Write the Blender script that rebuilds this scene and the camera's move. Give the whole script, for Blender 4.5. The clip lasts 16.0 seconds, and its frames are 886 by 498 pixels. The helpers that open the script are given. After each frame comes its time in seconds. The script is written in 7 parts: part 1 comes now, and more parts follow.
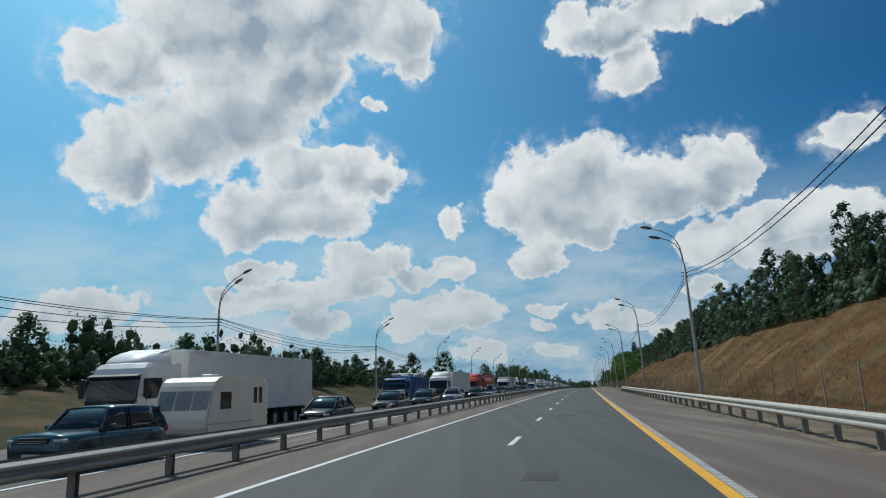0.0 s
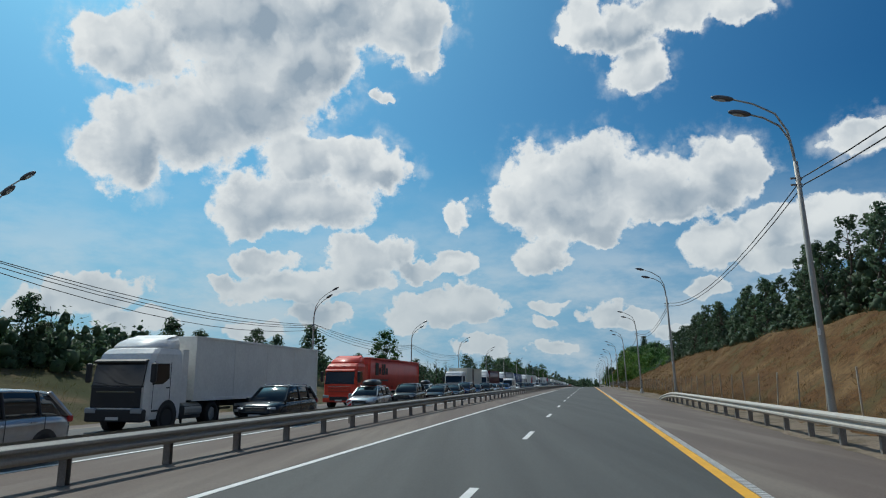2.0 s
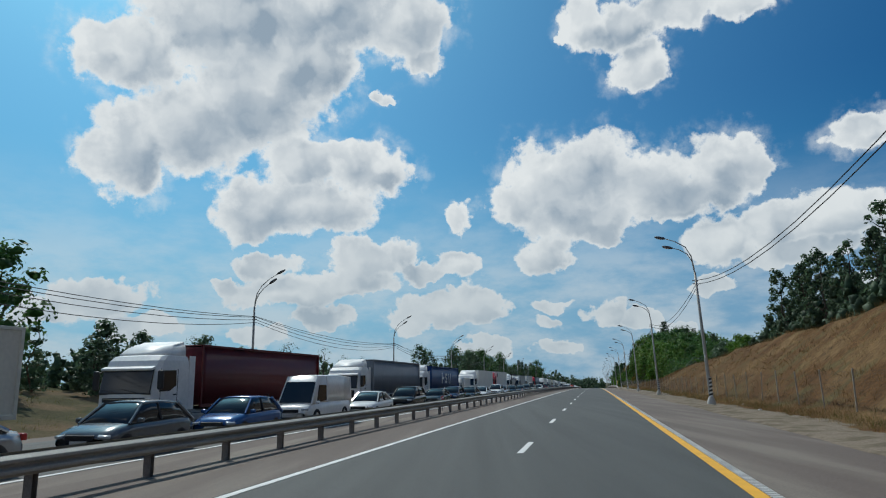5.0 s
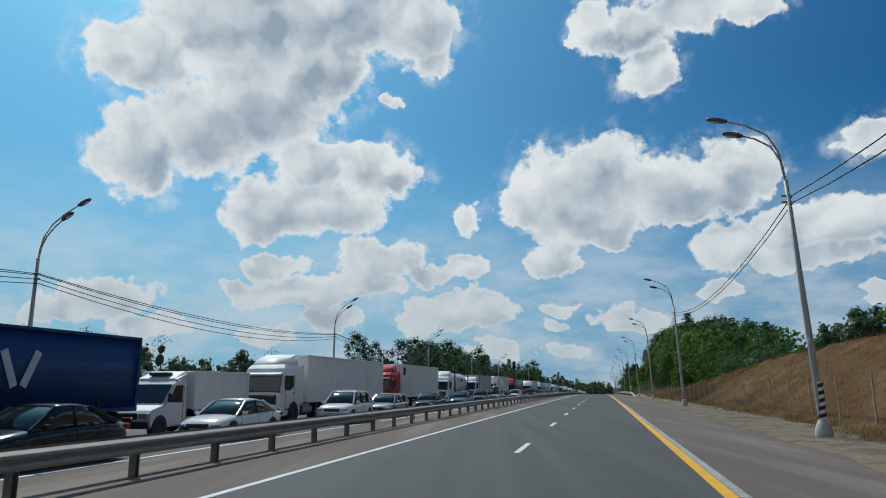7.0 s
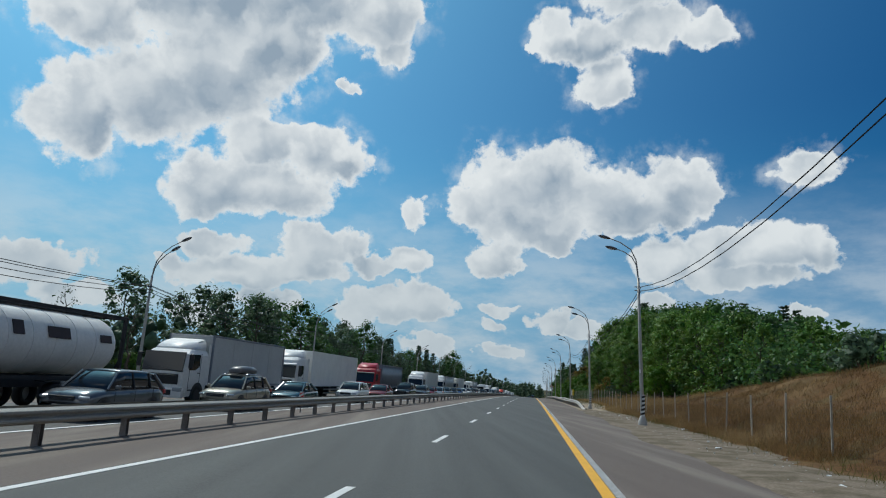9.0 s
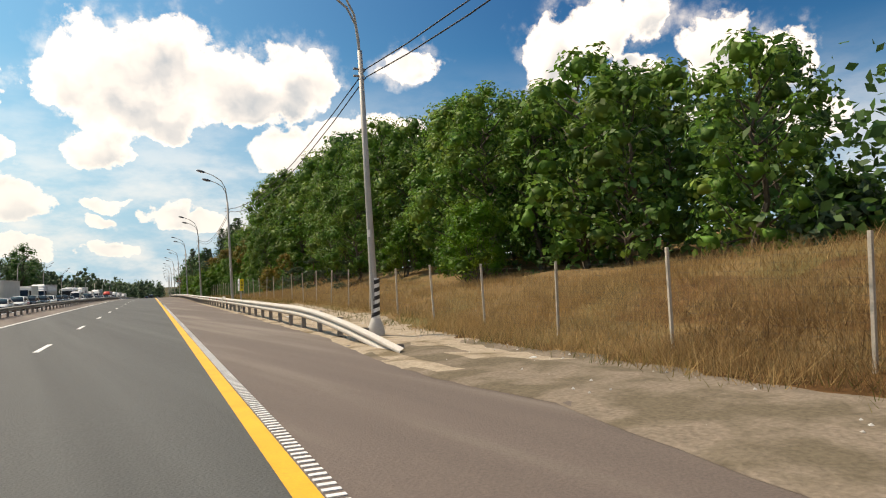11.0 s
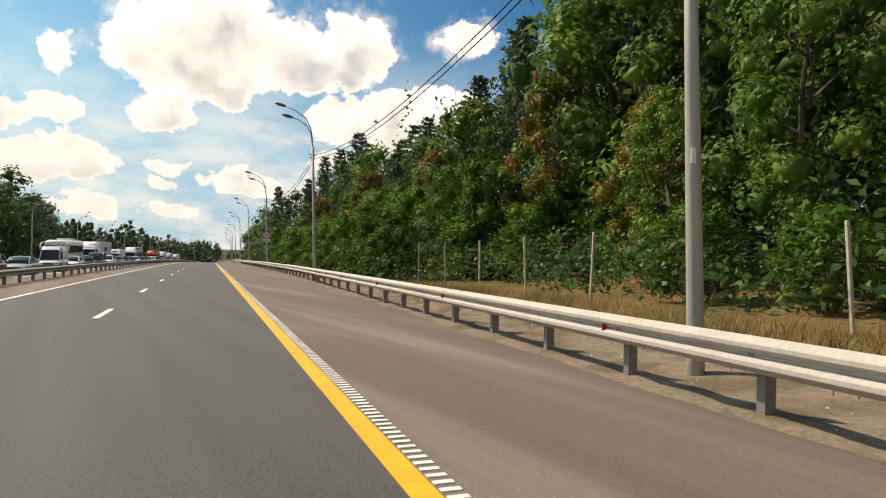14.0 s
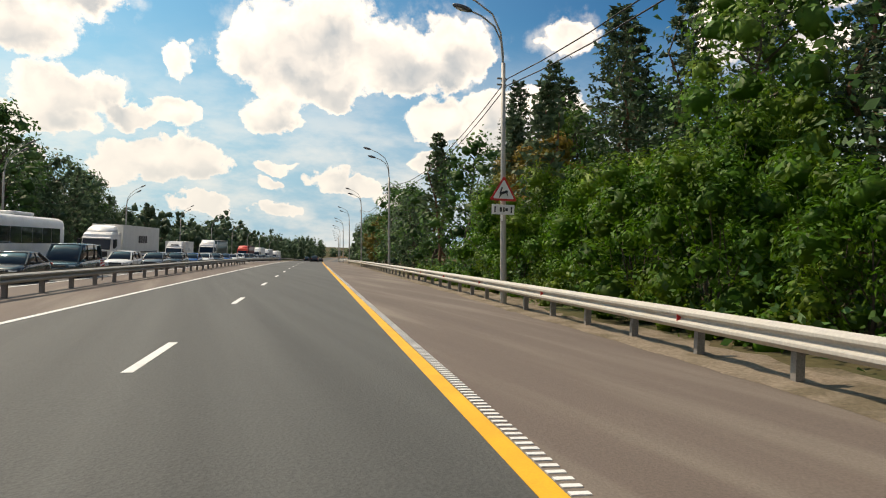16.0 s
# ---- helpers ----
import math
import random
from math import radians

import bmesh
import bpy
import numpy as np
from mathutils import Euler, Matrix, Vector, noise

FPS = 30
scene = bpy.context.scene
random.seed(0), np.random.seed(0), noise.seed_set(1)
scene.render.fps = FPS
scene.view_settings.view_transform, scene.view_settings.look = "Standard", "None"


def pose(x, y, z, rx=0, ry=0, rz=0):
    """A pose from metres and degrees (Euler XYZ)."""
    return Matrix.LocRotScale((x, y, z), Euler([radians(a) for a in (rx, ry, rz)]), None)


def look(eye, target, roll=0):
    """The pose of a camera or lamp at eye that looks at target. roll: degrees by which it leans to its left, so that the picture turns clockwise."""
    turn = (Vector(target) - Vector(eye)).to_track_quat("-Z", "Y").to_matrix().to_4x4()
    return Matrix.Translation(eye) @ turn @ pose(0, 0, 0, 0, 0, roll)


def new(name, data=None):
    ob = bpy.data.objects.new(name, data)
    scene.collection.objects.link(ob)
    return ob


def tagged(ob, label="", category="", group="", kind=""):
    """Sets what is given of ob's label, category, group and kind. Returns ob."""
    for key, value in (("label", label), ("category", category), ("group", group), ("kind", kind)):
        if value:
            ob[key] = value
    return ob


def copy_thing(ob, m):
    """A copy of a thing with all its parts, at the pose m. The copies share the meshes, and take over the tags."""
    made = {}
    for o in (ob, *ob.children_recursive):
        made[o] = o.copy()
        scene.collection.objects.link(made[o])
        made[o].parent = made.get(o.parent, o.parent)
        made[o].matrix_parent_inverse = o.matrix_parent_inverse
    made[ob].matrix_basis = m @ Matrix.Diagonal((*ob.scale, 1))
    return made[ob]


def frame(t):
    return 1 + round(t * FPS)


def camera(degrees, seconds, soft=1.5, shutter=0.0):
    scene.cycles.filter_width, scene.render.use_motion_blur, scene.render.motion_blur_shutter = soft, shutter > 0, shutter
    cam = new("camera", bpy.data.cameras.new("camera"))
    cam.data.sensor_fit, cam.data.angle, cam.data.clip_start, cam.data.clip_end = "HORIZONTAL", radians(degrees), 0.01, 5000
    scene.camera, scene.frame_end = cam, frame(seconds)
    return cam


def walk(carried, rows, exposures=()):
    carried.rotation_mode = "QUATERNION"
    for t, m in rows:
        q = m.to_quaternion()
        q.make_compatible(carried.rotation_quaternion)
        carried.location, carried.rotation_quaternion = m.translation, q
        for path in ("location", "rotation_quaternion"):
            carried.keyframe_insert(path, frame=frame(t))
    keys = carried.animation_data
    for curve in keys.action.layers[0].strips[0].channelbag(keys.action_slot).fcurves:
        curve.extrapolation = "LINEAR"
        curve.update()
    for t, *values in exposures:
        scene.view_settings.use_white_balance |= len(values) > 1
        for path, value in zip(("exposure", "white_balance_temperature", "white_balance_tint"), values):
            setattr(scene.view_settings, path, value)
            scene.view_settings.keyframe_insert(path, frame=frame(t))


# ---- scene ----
# A drive along a motorway: the jam on the other carriageway, a grassy bank and woods beside the road.
# Places are given along the road: s metres ahead, d metres to the right of the first eye, h metres above the road.

STEP = 5.0
STATIONS = np.arange(-1000.0, 4500.0, STEP)


def road_line():
    q = np.clip(STATIONS, -60, 820) / 500
    turn = 0.15516 + 0.07497 * q - 0.12339 * q**2 + 0.06649 * q**3
    rise = 0.00273 - 0.00855 * q - 0.007 * q**2 - 0.001 * q**3
    rise = np.where(STATIONS > 820, rise * np.exp(-(STATIONS - 820) / 200), rise)
    xs, ys, zs = np.cumsum(np.sin(turn) * STEP), np.cumsum(np.cos(turn) * STEP), np.cumsum(rise * STEP)
    k = int(np.where(STATIONS == 0)[0][0])
    return turn, xs - xs[k], ys - ys[k], zs - zs[k]


TURN, LINE_X, LINE_Y, LINE_Z = road_line()


def along(s, d, h):
    """Places beside the road as an array of x, y, z."""
    s, d, h = np.broadcast_arrays(np.asarray(s, float), np.asarray(d, float), np.asarray(h, float))
    a = np.interp(s, STATIONS, TURN)
    return np.stack([np.interp(s, STATIONS, LINE_X) + d * np.cos(a), np.interp(s, STATIONS, LINE_Y) - d * np.sin(a),
                     np.interp(s, STATIONS, LINE_Z) + h], -1)


def place(s, d, h, turned=0.0):
    """A pose beside the road, with y along the road; turned: degrees to the left."""
    x, y, z = along(s, d, h)
    a = math.degrees(float(np.interp(s, STATIONS, TURN)))
    return pose(float(x), float(y), float(z), 0, 0, -a + turned)


# ---- camera ----
cam = camera(67.05, 16.0, soft=1.1)
PATH = [
    (0.0, -0.0, -0.0, 1.66, 2.33, 11.7, 1.68),
    (0.5, 2.29, 14.51, 1.69, 2.37, 10.95, 1.81),
    (1.0, 4.46, 29.22, 1.73, 1.68, 10.81, 0.03),
    (1.5, 6.78, 43.92, 1.76, 2.72, 10.95, 0.07),
    (2.0, 9.15, 58.51, 1.78, 2.35, 11.19, 0.02),
    (2.5, 11.45, 72.93, 1.8, 2.03, 11.38, 0.52),
    (3.0, 13.82, 87.16, 1.82, 2.14, 11.45, 0.61),
    (3.5, 16.2, 101.46, 1.83, 2.02, 11.44, 0.34),
    (4.0, 18.7, 115.83, 1.84, 2.1, 11.31, 0.94),
    (6.5, 31.21, 188.02, 1.79, 3.41, 11.29, 0.2),
    (7.0, 33.9, 202.47, 1.76, 3.3, 11.52, 0.17),
    (7.5, 36.44, 216.91, 1.73, 1.51, 11.41, -3.05),
    (8.0, 39.01, 231.25, 1.69, 0.14, 11.46, -3.53),
    (8.5, 41.54, 245.44, 1.64, -2.77, 11.93, -4.45),
    (9.0, 44.26, 259.7, 1.59, -2.32, 11.14, -3.72),
    (9.5, 46.91, 274.02, 1.52, -5.17, 10.6, -2.87),
    (9.75, 48.2, 281.19, 1.49, -14.5, 7.8, 0.2),
    (10.0, 49.48, 288.36, 1.46, -23.94, 5.03, 2.5),
    (10.25, 50.69, 295.53, 1.42, -28.6, 3.6, 2.6),
    (11.2, 55.3, 322.76, 1.26, -33.8, 2.3, 1.3),
    (12.5, 61.61, 360.03, 1.0, -34.88, 1.68, 0.3),
    (13.0, 64.01, 374.32, 0.88, -33.17, 1.46, 0.14),
    (13.5, 66.36, 388.57, 0.76, -30.98, 1.14, -1.29),
    (14.0, 68.7, 402.79, 0.62, -29.19, 0.18, -1.16),
    (14.5, 71.01, 417.04, 0.48, -26.01, 0.5, -1.89),
    (15.0, 73.43, 431.19, 0.33, -21.95, 0.78, -1.61),
    (15.5, 75.78, 445.24, 0.17, -21.15, 0.8, -2.37),
    (16.0, 78.15, 459.11, 0.0, -20.94, -0.03, -2.11)
]
walk(cam, [(t, pose(x, y, z, 90 + pitch, roll, yaw)) for t, x, y, z, yaw, pitch, roll in PATH],
     exposures=[(0, 0.0, 6220, 6), (9.5, 0.0, 6150, 6), (10.1, 0.6, 6900, 10), (12.3, 0.92, 9000, 20), (13.5, 0.88, 8700, 18), (14.5, 0.78, 8500, 17), (15.0, 0.98, 8400, 16), (15.6, 0.85, 8300, 15), (16, 0.7, 8200, 15)])

# ---- sky, sun ----
SUN_AZIMUTH, SUN_HEIGHT = -32.0, 50.0   # degrees to the right of +y, above the horizon

CLOUDS = {
    "heap_left": [(-29.0, 25.4, 4.4, 2.8), (-21.0, 28.7, 9.0, 4.5), (-13.1, 30.7, 6.3, 3.7), (-5.8, 29.8, 4.2, 3.4), (-21.3, 33.6, 7.6, 2.7), (-10.0, 34.6, 7.5, 2.8), (-28.7, 18.2, 3.4, 3.8), (-23.9, 20.5, 5.1, 4.1), (-19.4, 22.7, 5.8, 4.0), (-15.1, 26.2, 5.6, 3.9), (-4.3, 26.9, 2.5, 1.3), (-8.0, 24.0, 1.1, 0.5), (-31.5, 26.0, 1.5, 1.2)],
    "heap_middle": [(-14.9, 18.4, 3.4, 2.1), (-9.0, 18.1, 3.6, 2.3), (-17.2, 15.1, 5.0, 2.4), (-19.1, 13.6, 3.5, 2.1), (-12.5, 14.7, 4.2, 2.4), (-11.0, 19.0, 2.5, 1.4)],
    "bank_middle": [(-9.1, 10.7, 3.9, 2.0), (-6.4, 11.1, 1.9, 1.7), (-4.2, 9.4, 2.4, 1.0), (-1.3, 10.0, 2.2, 1.7), (-11.0, 8.6, 4.3, 1.3), (-15.7, 7.6, 5.2, 1.5), (-18.0, 9.9, 3.0, 1.2), (-20.7, 8.0, 1.8, 0.9), (-12.9, 5.7, 3.3, 1.2)],
    "heap_right": [(7.0, 16.6, 4.4, 3.5), (10.9, 17.2, 4.7, 3.3), (15.6, 16.3, 4.0, 2.5), (21.2, 16.9, 3.4, 2.5), (23.0, 15.7, 1.9, 1.8), (3.9, 14.9, 2.9, 2.0), (9.7, 13.5, 5.6, 2.1), (16.3, 14.1, 4.8, 1.6), (-1.1, 13.9, 1.3, 1.0), (6.1, 10.7, 2.6, 1.5), (11.0, 12.0, 2.3, 1.0), (19.4, 14.4, 3.4, 1.7)],
    "high_right": [(10.7, 29.1, 2.3, 1.9), (13.9, 28.4, 3.4, 2.1), (18.8, 29.3, 4.4, 1.8), (23.8, 28.5, 2.4, 1.4), (15.0, 25.0, 2.5, 2.0), (8.8, 28.2, 1.0, 0.6), (17.8, 32.6, 5.6, 2.3)],
    "bank_right": [(20.3, 10.7, 2.7, 1.9), (24.2, 11.6, 2.9, 1.8), (28.1, 11.9, 3.1, 2.0), (31.4, 11.6, 2.1, 1.8), (25.9, 9.6, 4.8, 1.1), (30.8, 17.9, 2.4, 1.7), (19.6, 7.6, 2.1, 1.0), (30.3, 6.6, 2.0, 0.7)],
    "low": [(-3.3, 6.0, 3.9, 1.9), (0.1, 6.3, 2.9, 1.7), (-5.5, 5.1, 1.8, 1.2), (6.6, 6.3, 2.3, 0.7), (6.0, 4.9, 1.3, 0.7), (11.4, 5.3, 1.9, 1.3), (13.9, 4.7, 1.6, 0.9), (6.8, 2.8, 1.9, 0.7), (0.9, 3.0, 2.9, 0.8), (16.4, 3.7, 1.5, 0.8), (-29.7, 6.6, 3.6, 1.9), (-33.6, 5.5, 2.7, 1.4), (-26.8, 4.2, 3.5, 0.9), (-18.3, 4.1, 2.7, 1.0)],
    "far_right": [(43.3, 18.0, 2.9, 2.8), (47.3, 19.5, 2.9, 2.3), (50.0, 16.5, 2.8, 1.4), (50.7, 20.5, 2.2, 1.6), (56.6, 17.6, 3.0, 2.3), (56.4, 15.2, 2.1, 1.4), (46.5, 11.6, 3.1, 1.2), (53.9, 11.8, 3.3, 1.2), (57.5, 11.4, 2.7, 1.4), (61.2, 15.7, 2.2, 2.2), (62.7, 10.8, 2.7, 1.9)]
}


def cloud_field():
    """A node group: the distance to the nearest cloud body, 1 on its outline, for a direction in tens of degrees."""
    g = bpy.data.node_groups.new("cloud_field", "ShaderNodeTree")
    g.interface.new_socket("Direction", in_out="INPUT", socket_type="NodeSocketVector")
    g.interface.new_socket("Distance", in_out="OUTPUT", socket_type="NodeSocketFloat")
    inp, out = g.nodes.new("NodeGroupInput"), g.nodes.new("NodeGroupOutput")
    last = None
    for puffs in CLOUDS.values():
        for az, el, rx, ry in puffs:
            m = g.nodes.new("ShaderNodeVectorMath")
            m.operation = "MULTIPLY_ADD"
            m.inputs[1].default_value = (10 / rx, 10 / ry, 0)
            m.inputs[2].default_value = (-az / rx, -el / ry, 0)
            g.links.new(inp.outputs[0], m.inputs[0])
            n = g.nodes.new("ShaderNodeVectorMath")
            n.operation = "LENGTH"
            g.links.new(m.outputs[0], n.inputs[0])
            value = n.outputs["Value"]
            if last is not None:
                k = g.nodes.new("ShaderNodeMath")
                k.operation = "SMOOTH_MIN"
                k.inputs[2].default_value = 0.28
                g.links.new(last, k.inputs[0])
                g.links.new(value, k.inputs[1])
                value = k.outputs[0]
            last = value
    g.links.new(last, out.inputs[0])
    return g


def build_world():
    world = bpy.data.worlds.new("world")
    scene.world = world
    world.use_nodes = True
    nt = world.node_tree
    nt.nodes.clear()
    N, L = nt.nodes.new, nt.links.new

    def m(op, a, b=None, c=None, clamp=False):
        n = N("ShaderNodeMath")
        n.operation, n.use_clamp = op, clamp
        for i, v in enumerate((a, b, c)):
            if v is None:
                continue
            if isinstance(v, (int, float)):
                n.inputs[i].default_value = v
            else:
                L(v, n.inputs[i])
        return n.outputs[0]

    def vm(op, a, b=None):
        n = N("ShaderNodeVectorMath")
        n.operation = op
        for i, v in enumerate((a, b)):
            if v is None:
                continue
            if isinstance(v, tuple):
                n.inputs[i].default_value = v
            else:
                L(v, n.inputs[i])
        return n.outputs[0]

    def mix(f, a, b):
        n = N("ShaderNodeMix")
        n.data_type = "RGBA"
        for i, v in ((0, f), (6, a), (7, b)):
            if isinstance(v, (int, float, tuple)):
                n.inputs[i].default_value = v if not isinstance(v, tuple) else (*v, 1)
            else:
                L(v, n.inputs[i])
        return n.outputs[2]

    def ramp(v, lo, hi, a=0.0, b=1.0):
        n = N("ShaderNodeMapRange")
        n.interpolation_type = "SMOOTHSTEP"
        L(v, n.inputs[0])
        for i, q in ((1, lo), (2, hi), (3, a), (4, b)):
            n.inputs[i].default_value = q
        return n.outputs[0]

    def fbm(v, scale, detail, rough=0.55):
        n = N("ShaderNodeTexNoise")
        n.inputs["Scale"].default_value, n.inputs["Detail"].default_value, n.inputs["Roughness"].default_value = scale, detail, rough
        L(v, n.inputs["Vector"])
        return n

    sky = N("ShaderNodeTexSky")
    sky.sky_type, sky.sun_disc = "NISHITA", False
    sky.sun_elevation, sky.sun_rotation = radians(SUN_HEIGHT), radians(SUN_AZIMUTH)
    sky.altitude, sky.air_density, sky.dust_density, sky.ozone_density = 150, 1.0, 2.4, 1.6
    co = N("ShaderNodeTexCoord").outputs["Generated"]
    sep = N("ShaderNodeSeparateXYZ")
    L(co, sep.inputs[0])
    az = m("MULTIPLY", m("ARCTAN2", sep.outputs[0], sep.outputs[1]), 5.7296)
    el = m("MULTIPLY", m("ARCSINE", sep.outputs[2]), 5.7296)
    comb = N("ShaderNodeCombineXYZ")
    L(az, comb.inputs[0]), L(el, comb.inputs[1])
    uv = comb.outputs[0]
    # the outline billows at three sizes
    warp = vm("SUBTRACT", fbm(uv, 2.6, 3).outputs["Color"], (0.5, 0.5, 0.5))
    fine = vm("SUBTRACT", fbm(uv, 9.0, 5, 0.62).outputs["Color"], (0.5, 0.5, 0.5))
    bent = vm("ADD", uv, vm("ADD", vm("MULTIPLY", warp, (0.42, 0.34, 0)), vm("MULTIPLY", fine, (0.13, 0.12, 0))))
    group = cloud_field()

    def field(v):
        n = N("ShaderNodeGroup")
        n.node_tree = group
        L(v, n.inputs[0])
        return n.outputs[0]

    here = field(bent)
    sunward = (-0.12, 0.15, 0)
    above = field(vm("ADD", vm("ADD", uv, vm("MULTIPLY", warp, (0.42, 0.34, 0))), sunward))

    # round puffs along the rim, at two sizes
    def puffs(v, scale):
        n = N("ShaderNodeTexVoronoi")
        n.voronoi_dimensions, n.feature = "2D", "SMOOTH_F1"
        n.inputs["Scale"].default_value, n.inputs["Smoothness"].default_value = scale, 0.5
        L(v, n.inputs["Vector"])
        return n.outputs["Distance"]

    soft = vm("ADD", uv, vm("MULTIPLY", fine, (0.16, 0.16, 0)))
    puff = m("ADD", m("MULTIPLY", puffs(soft, 3.2), 0.6), m("MULTIPLY", puffs(soft, 8.0), 0.4))
    edge = fbm(uv, 8.0, 9, 0.64).outputs["Fac"]
    body = m("ADD", here, m("ADD", m("MULTIPLY", m("SUBTRACT", puff, 0.4), 0.36), m("MULTIPLY", m("SUBTRACT", 0.5, edge), 0.75)))
    cover = ramp(body, 1.1, 0.84)
    # thin veils round the heaps, and a pale bank low over the horizon
    veil = m("MULTIPLY", ramp(body, 1.6, 0.95), ramp(fbm(uv, 3.2, 7, 0.6).outputs["Fac"], 0.42, 0.72, 0.0, 0.6))
    flat = vm("MULTIPLY", uv, (1.0, 2.4, 1.0))
    bank = m("MULTIPLY", ramp(el, 1.9, 0.3), ramp(fbm(flat, 1.3, 6, 0.6).outputs["Fac"], 0.34, 0.66, 0.25, 0.75))
    cover = m("MAXIMUM", cover, m("MAXIMUM", veil, bank))
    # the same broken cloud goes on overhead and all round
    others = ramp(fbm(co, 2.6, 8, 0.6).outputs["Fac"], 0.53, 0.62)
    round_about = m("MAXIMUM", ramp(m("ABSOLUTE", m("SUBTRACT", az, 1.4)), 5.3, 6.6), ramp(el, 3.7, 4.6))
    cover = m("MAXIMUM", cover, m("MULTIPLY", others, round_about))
    # grey where much cloud lies between the place and the sun, and on the far side of each billow
    def billow(v):
        big, small = fbm(v, 2.0, 4, 0.45).outputs["Fac"], puffs(v, 3.6)
        return m("SUBTRACT", big, m("MULTIPLY", small, 0.16))

    relief = m("SUBTRACT", billow(bent), billow(vm("ADD", bent, (-0.09, 0.12, 0))))
    core = m("MULTIPLY", ramp(above, 0.98, 0.3), ramp(here, 1.02, 0.62))
    core = m("MULTIPLY", core, ramp(fbm(uv, 1.1, 3, 0.5).outputs["Fac"], 0.34, 0.6, 0.6, 1.0))
    inside = ramp(body, 1.0, 0.45)
    grey = m("ADD", m("MULTIPLY", core, 0.56), m("MULTIPLY", inside, 0.28))
    grey = m("SUBTRACT", grey, m("MULTIPLY", relief, m("ADD", m("MULTIPLY", inside, 1.2), 0.5)), clamp=True)
    shade = mix(grey, (0.97, 0.97, 0.96), (0.37, 0.45, 0.54))
    low = ramp(el, 1.7, 0.2)
    thin = mix(m("MULTIPLY", low, 0.6), shade, (0.5, 0.575, 0.62))
    # paler towards the horizon and towards the sun
    pale = m("MULTIPLY", ramp(el, 2.4, 0.0), 0.85)
    haze = mix(pale, sky.outputs[0], (7.8, 8.6, 8.8))
    hue = N("ShaderNodeVectorMath")
    hue.operation = "MULTIPLY"
    L(haze, hue.inputs[0])
    hue.inputs[1].default_value = (0.43, 0.84, 1.06)
    # deeper blue away from the sun
    _sa, _se = radians(SUN_AZIMUTH), radians(SUN_HEIGHT)
    toward = N("ShaderNodeVectorMath")
    toward.operation = "DOT_PRODUCT"
    L(co, toward.inputs[0])
    toward.inputs[1].default_value = (math.sin(_sa) * math.cos(_se), math.cos(_sa) * math.cos(_se), math.sin(_se))
    glow = ramp(toward.outputs["Value"], 0.35, 0.92)
    tinted = vm("MULTIPLY", hue.outputs[0], mix(glow, (0.2, 0.57, 0.83), (0.95, 1.2, 1.26)))
    bg_sky, bg_cloud = N("ShaderNodeBackground"), N("ShaderNodeBackground")
    L(tinted, bg_sky.inputs[0]), L(thin, bg_cloud.inputs[0])
    bg_sky.inputs[1].default_value, bg_cloud.inputs[1].default_value = 0.06, 0.8
    both, out = N("ShaderNodeMixShader"), N("ShaderNodeOutputWorld")
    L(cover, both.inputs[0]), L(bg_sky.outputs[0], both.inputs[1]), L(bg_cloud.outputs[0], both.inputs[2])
    L(both.outputs[0], out.inputs[0])


build_world()
sun = new("sun", bpy.data.lights.new("sun", "SUN"))
sun.data.energy, sun.data.angle, sun.data.color = 2.6, radians(0.53), (1.0, 0.95, 0.86)
_a, _e = radians(SUN_AZIMUTH), radians(SUN_HEIGHT)
sun.matrix_world = look((math.sin(_a) * math.cos(_e) * 500, math.cos(_a) * math.cos(_e) * 500, math.sin(_e) * 500), (0, 0, 0))


# ---- materials ----


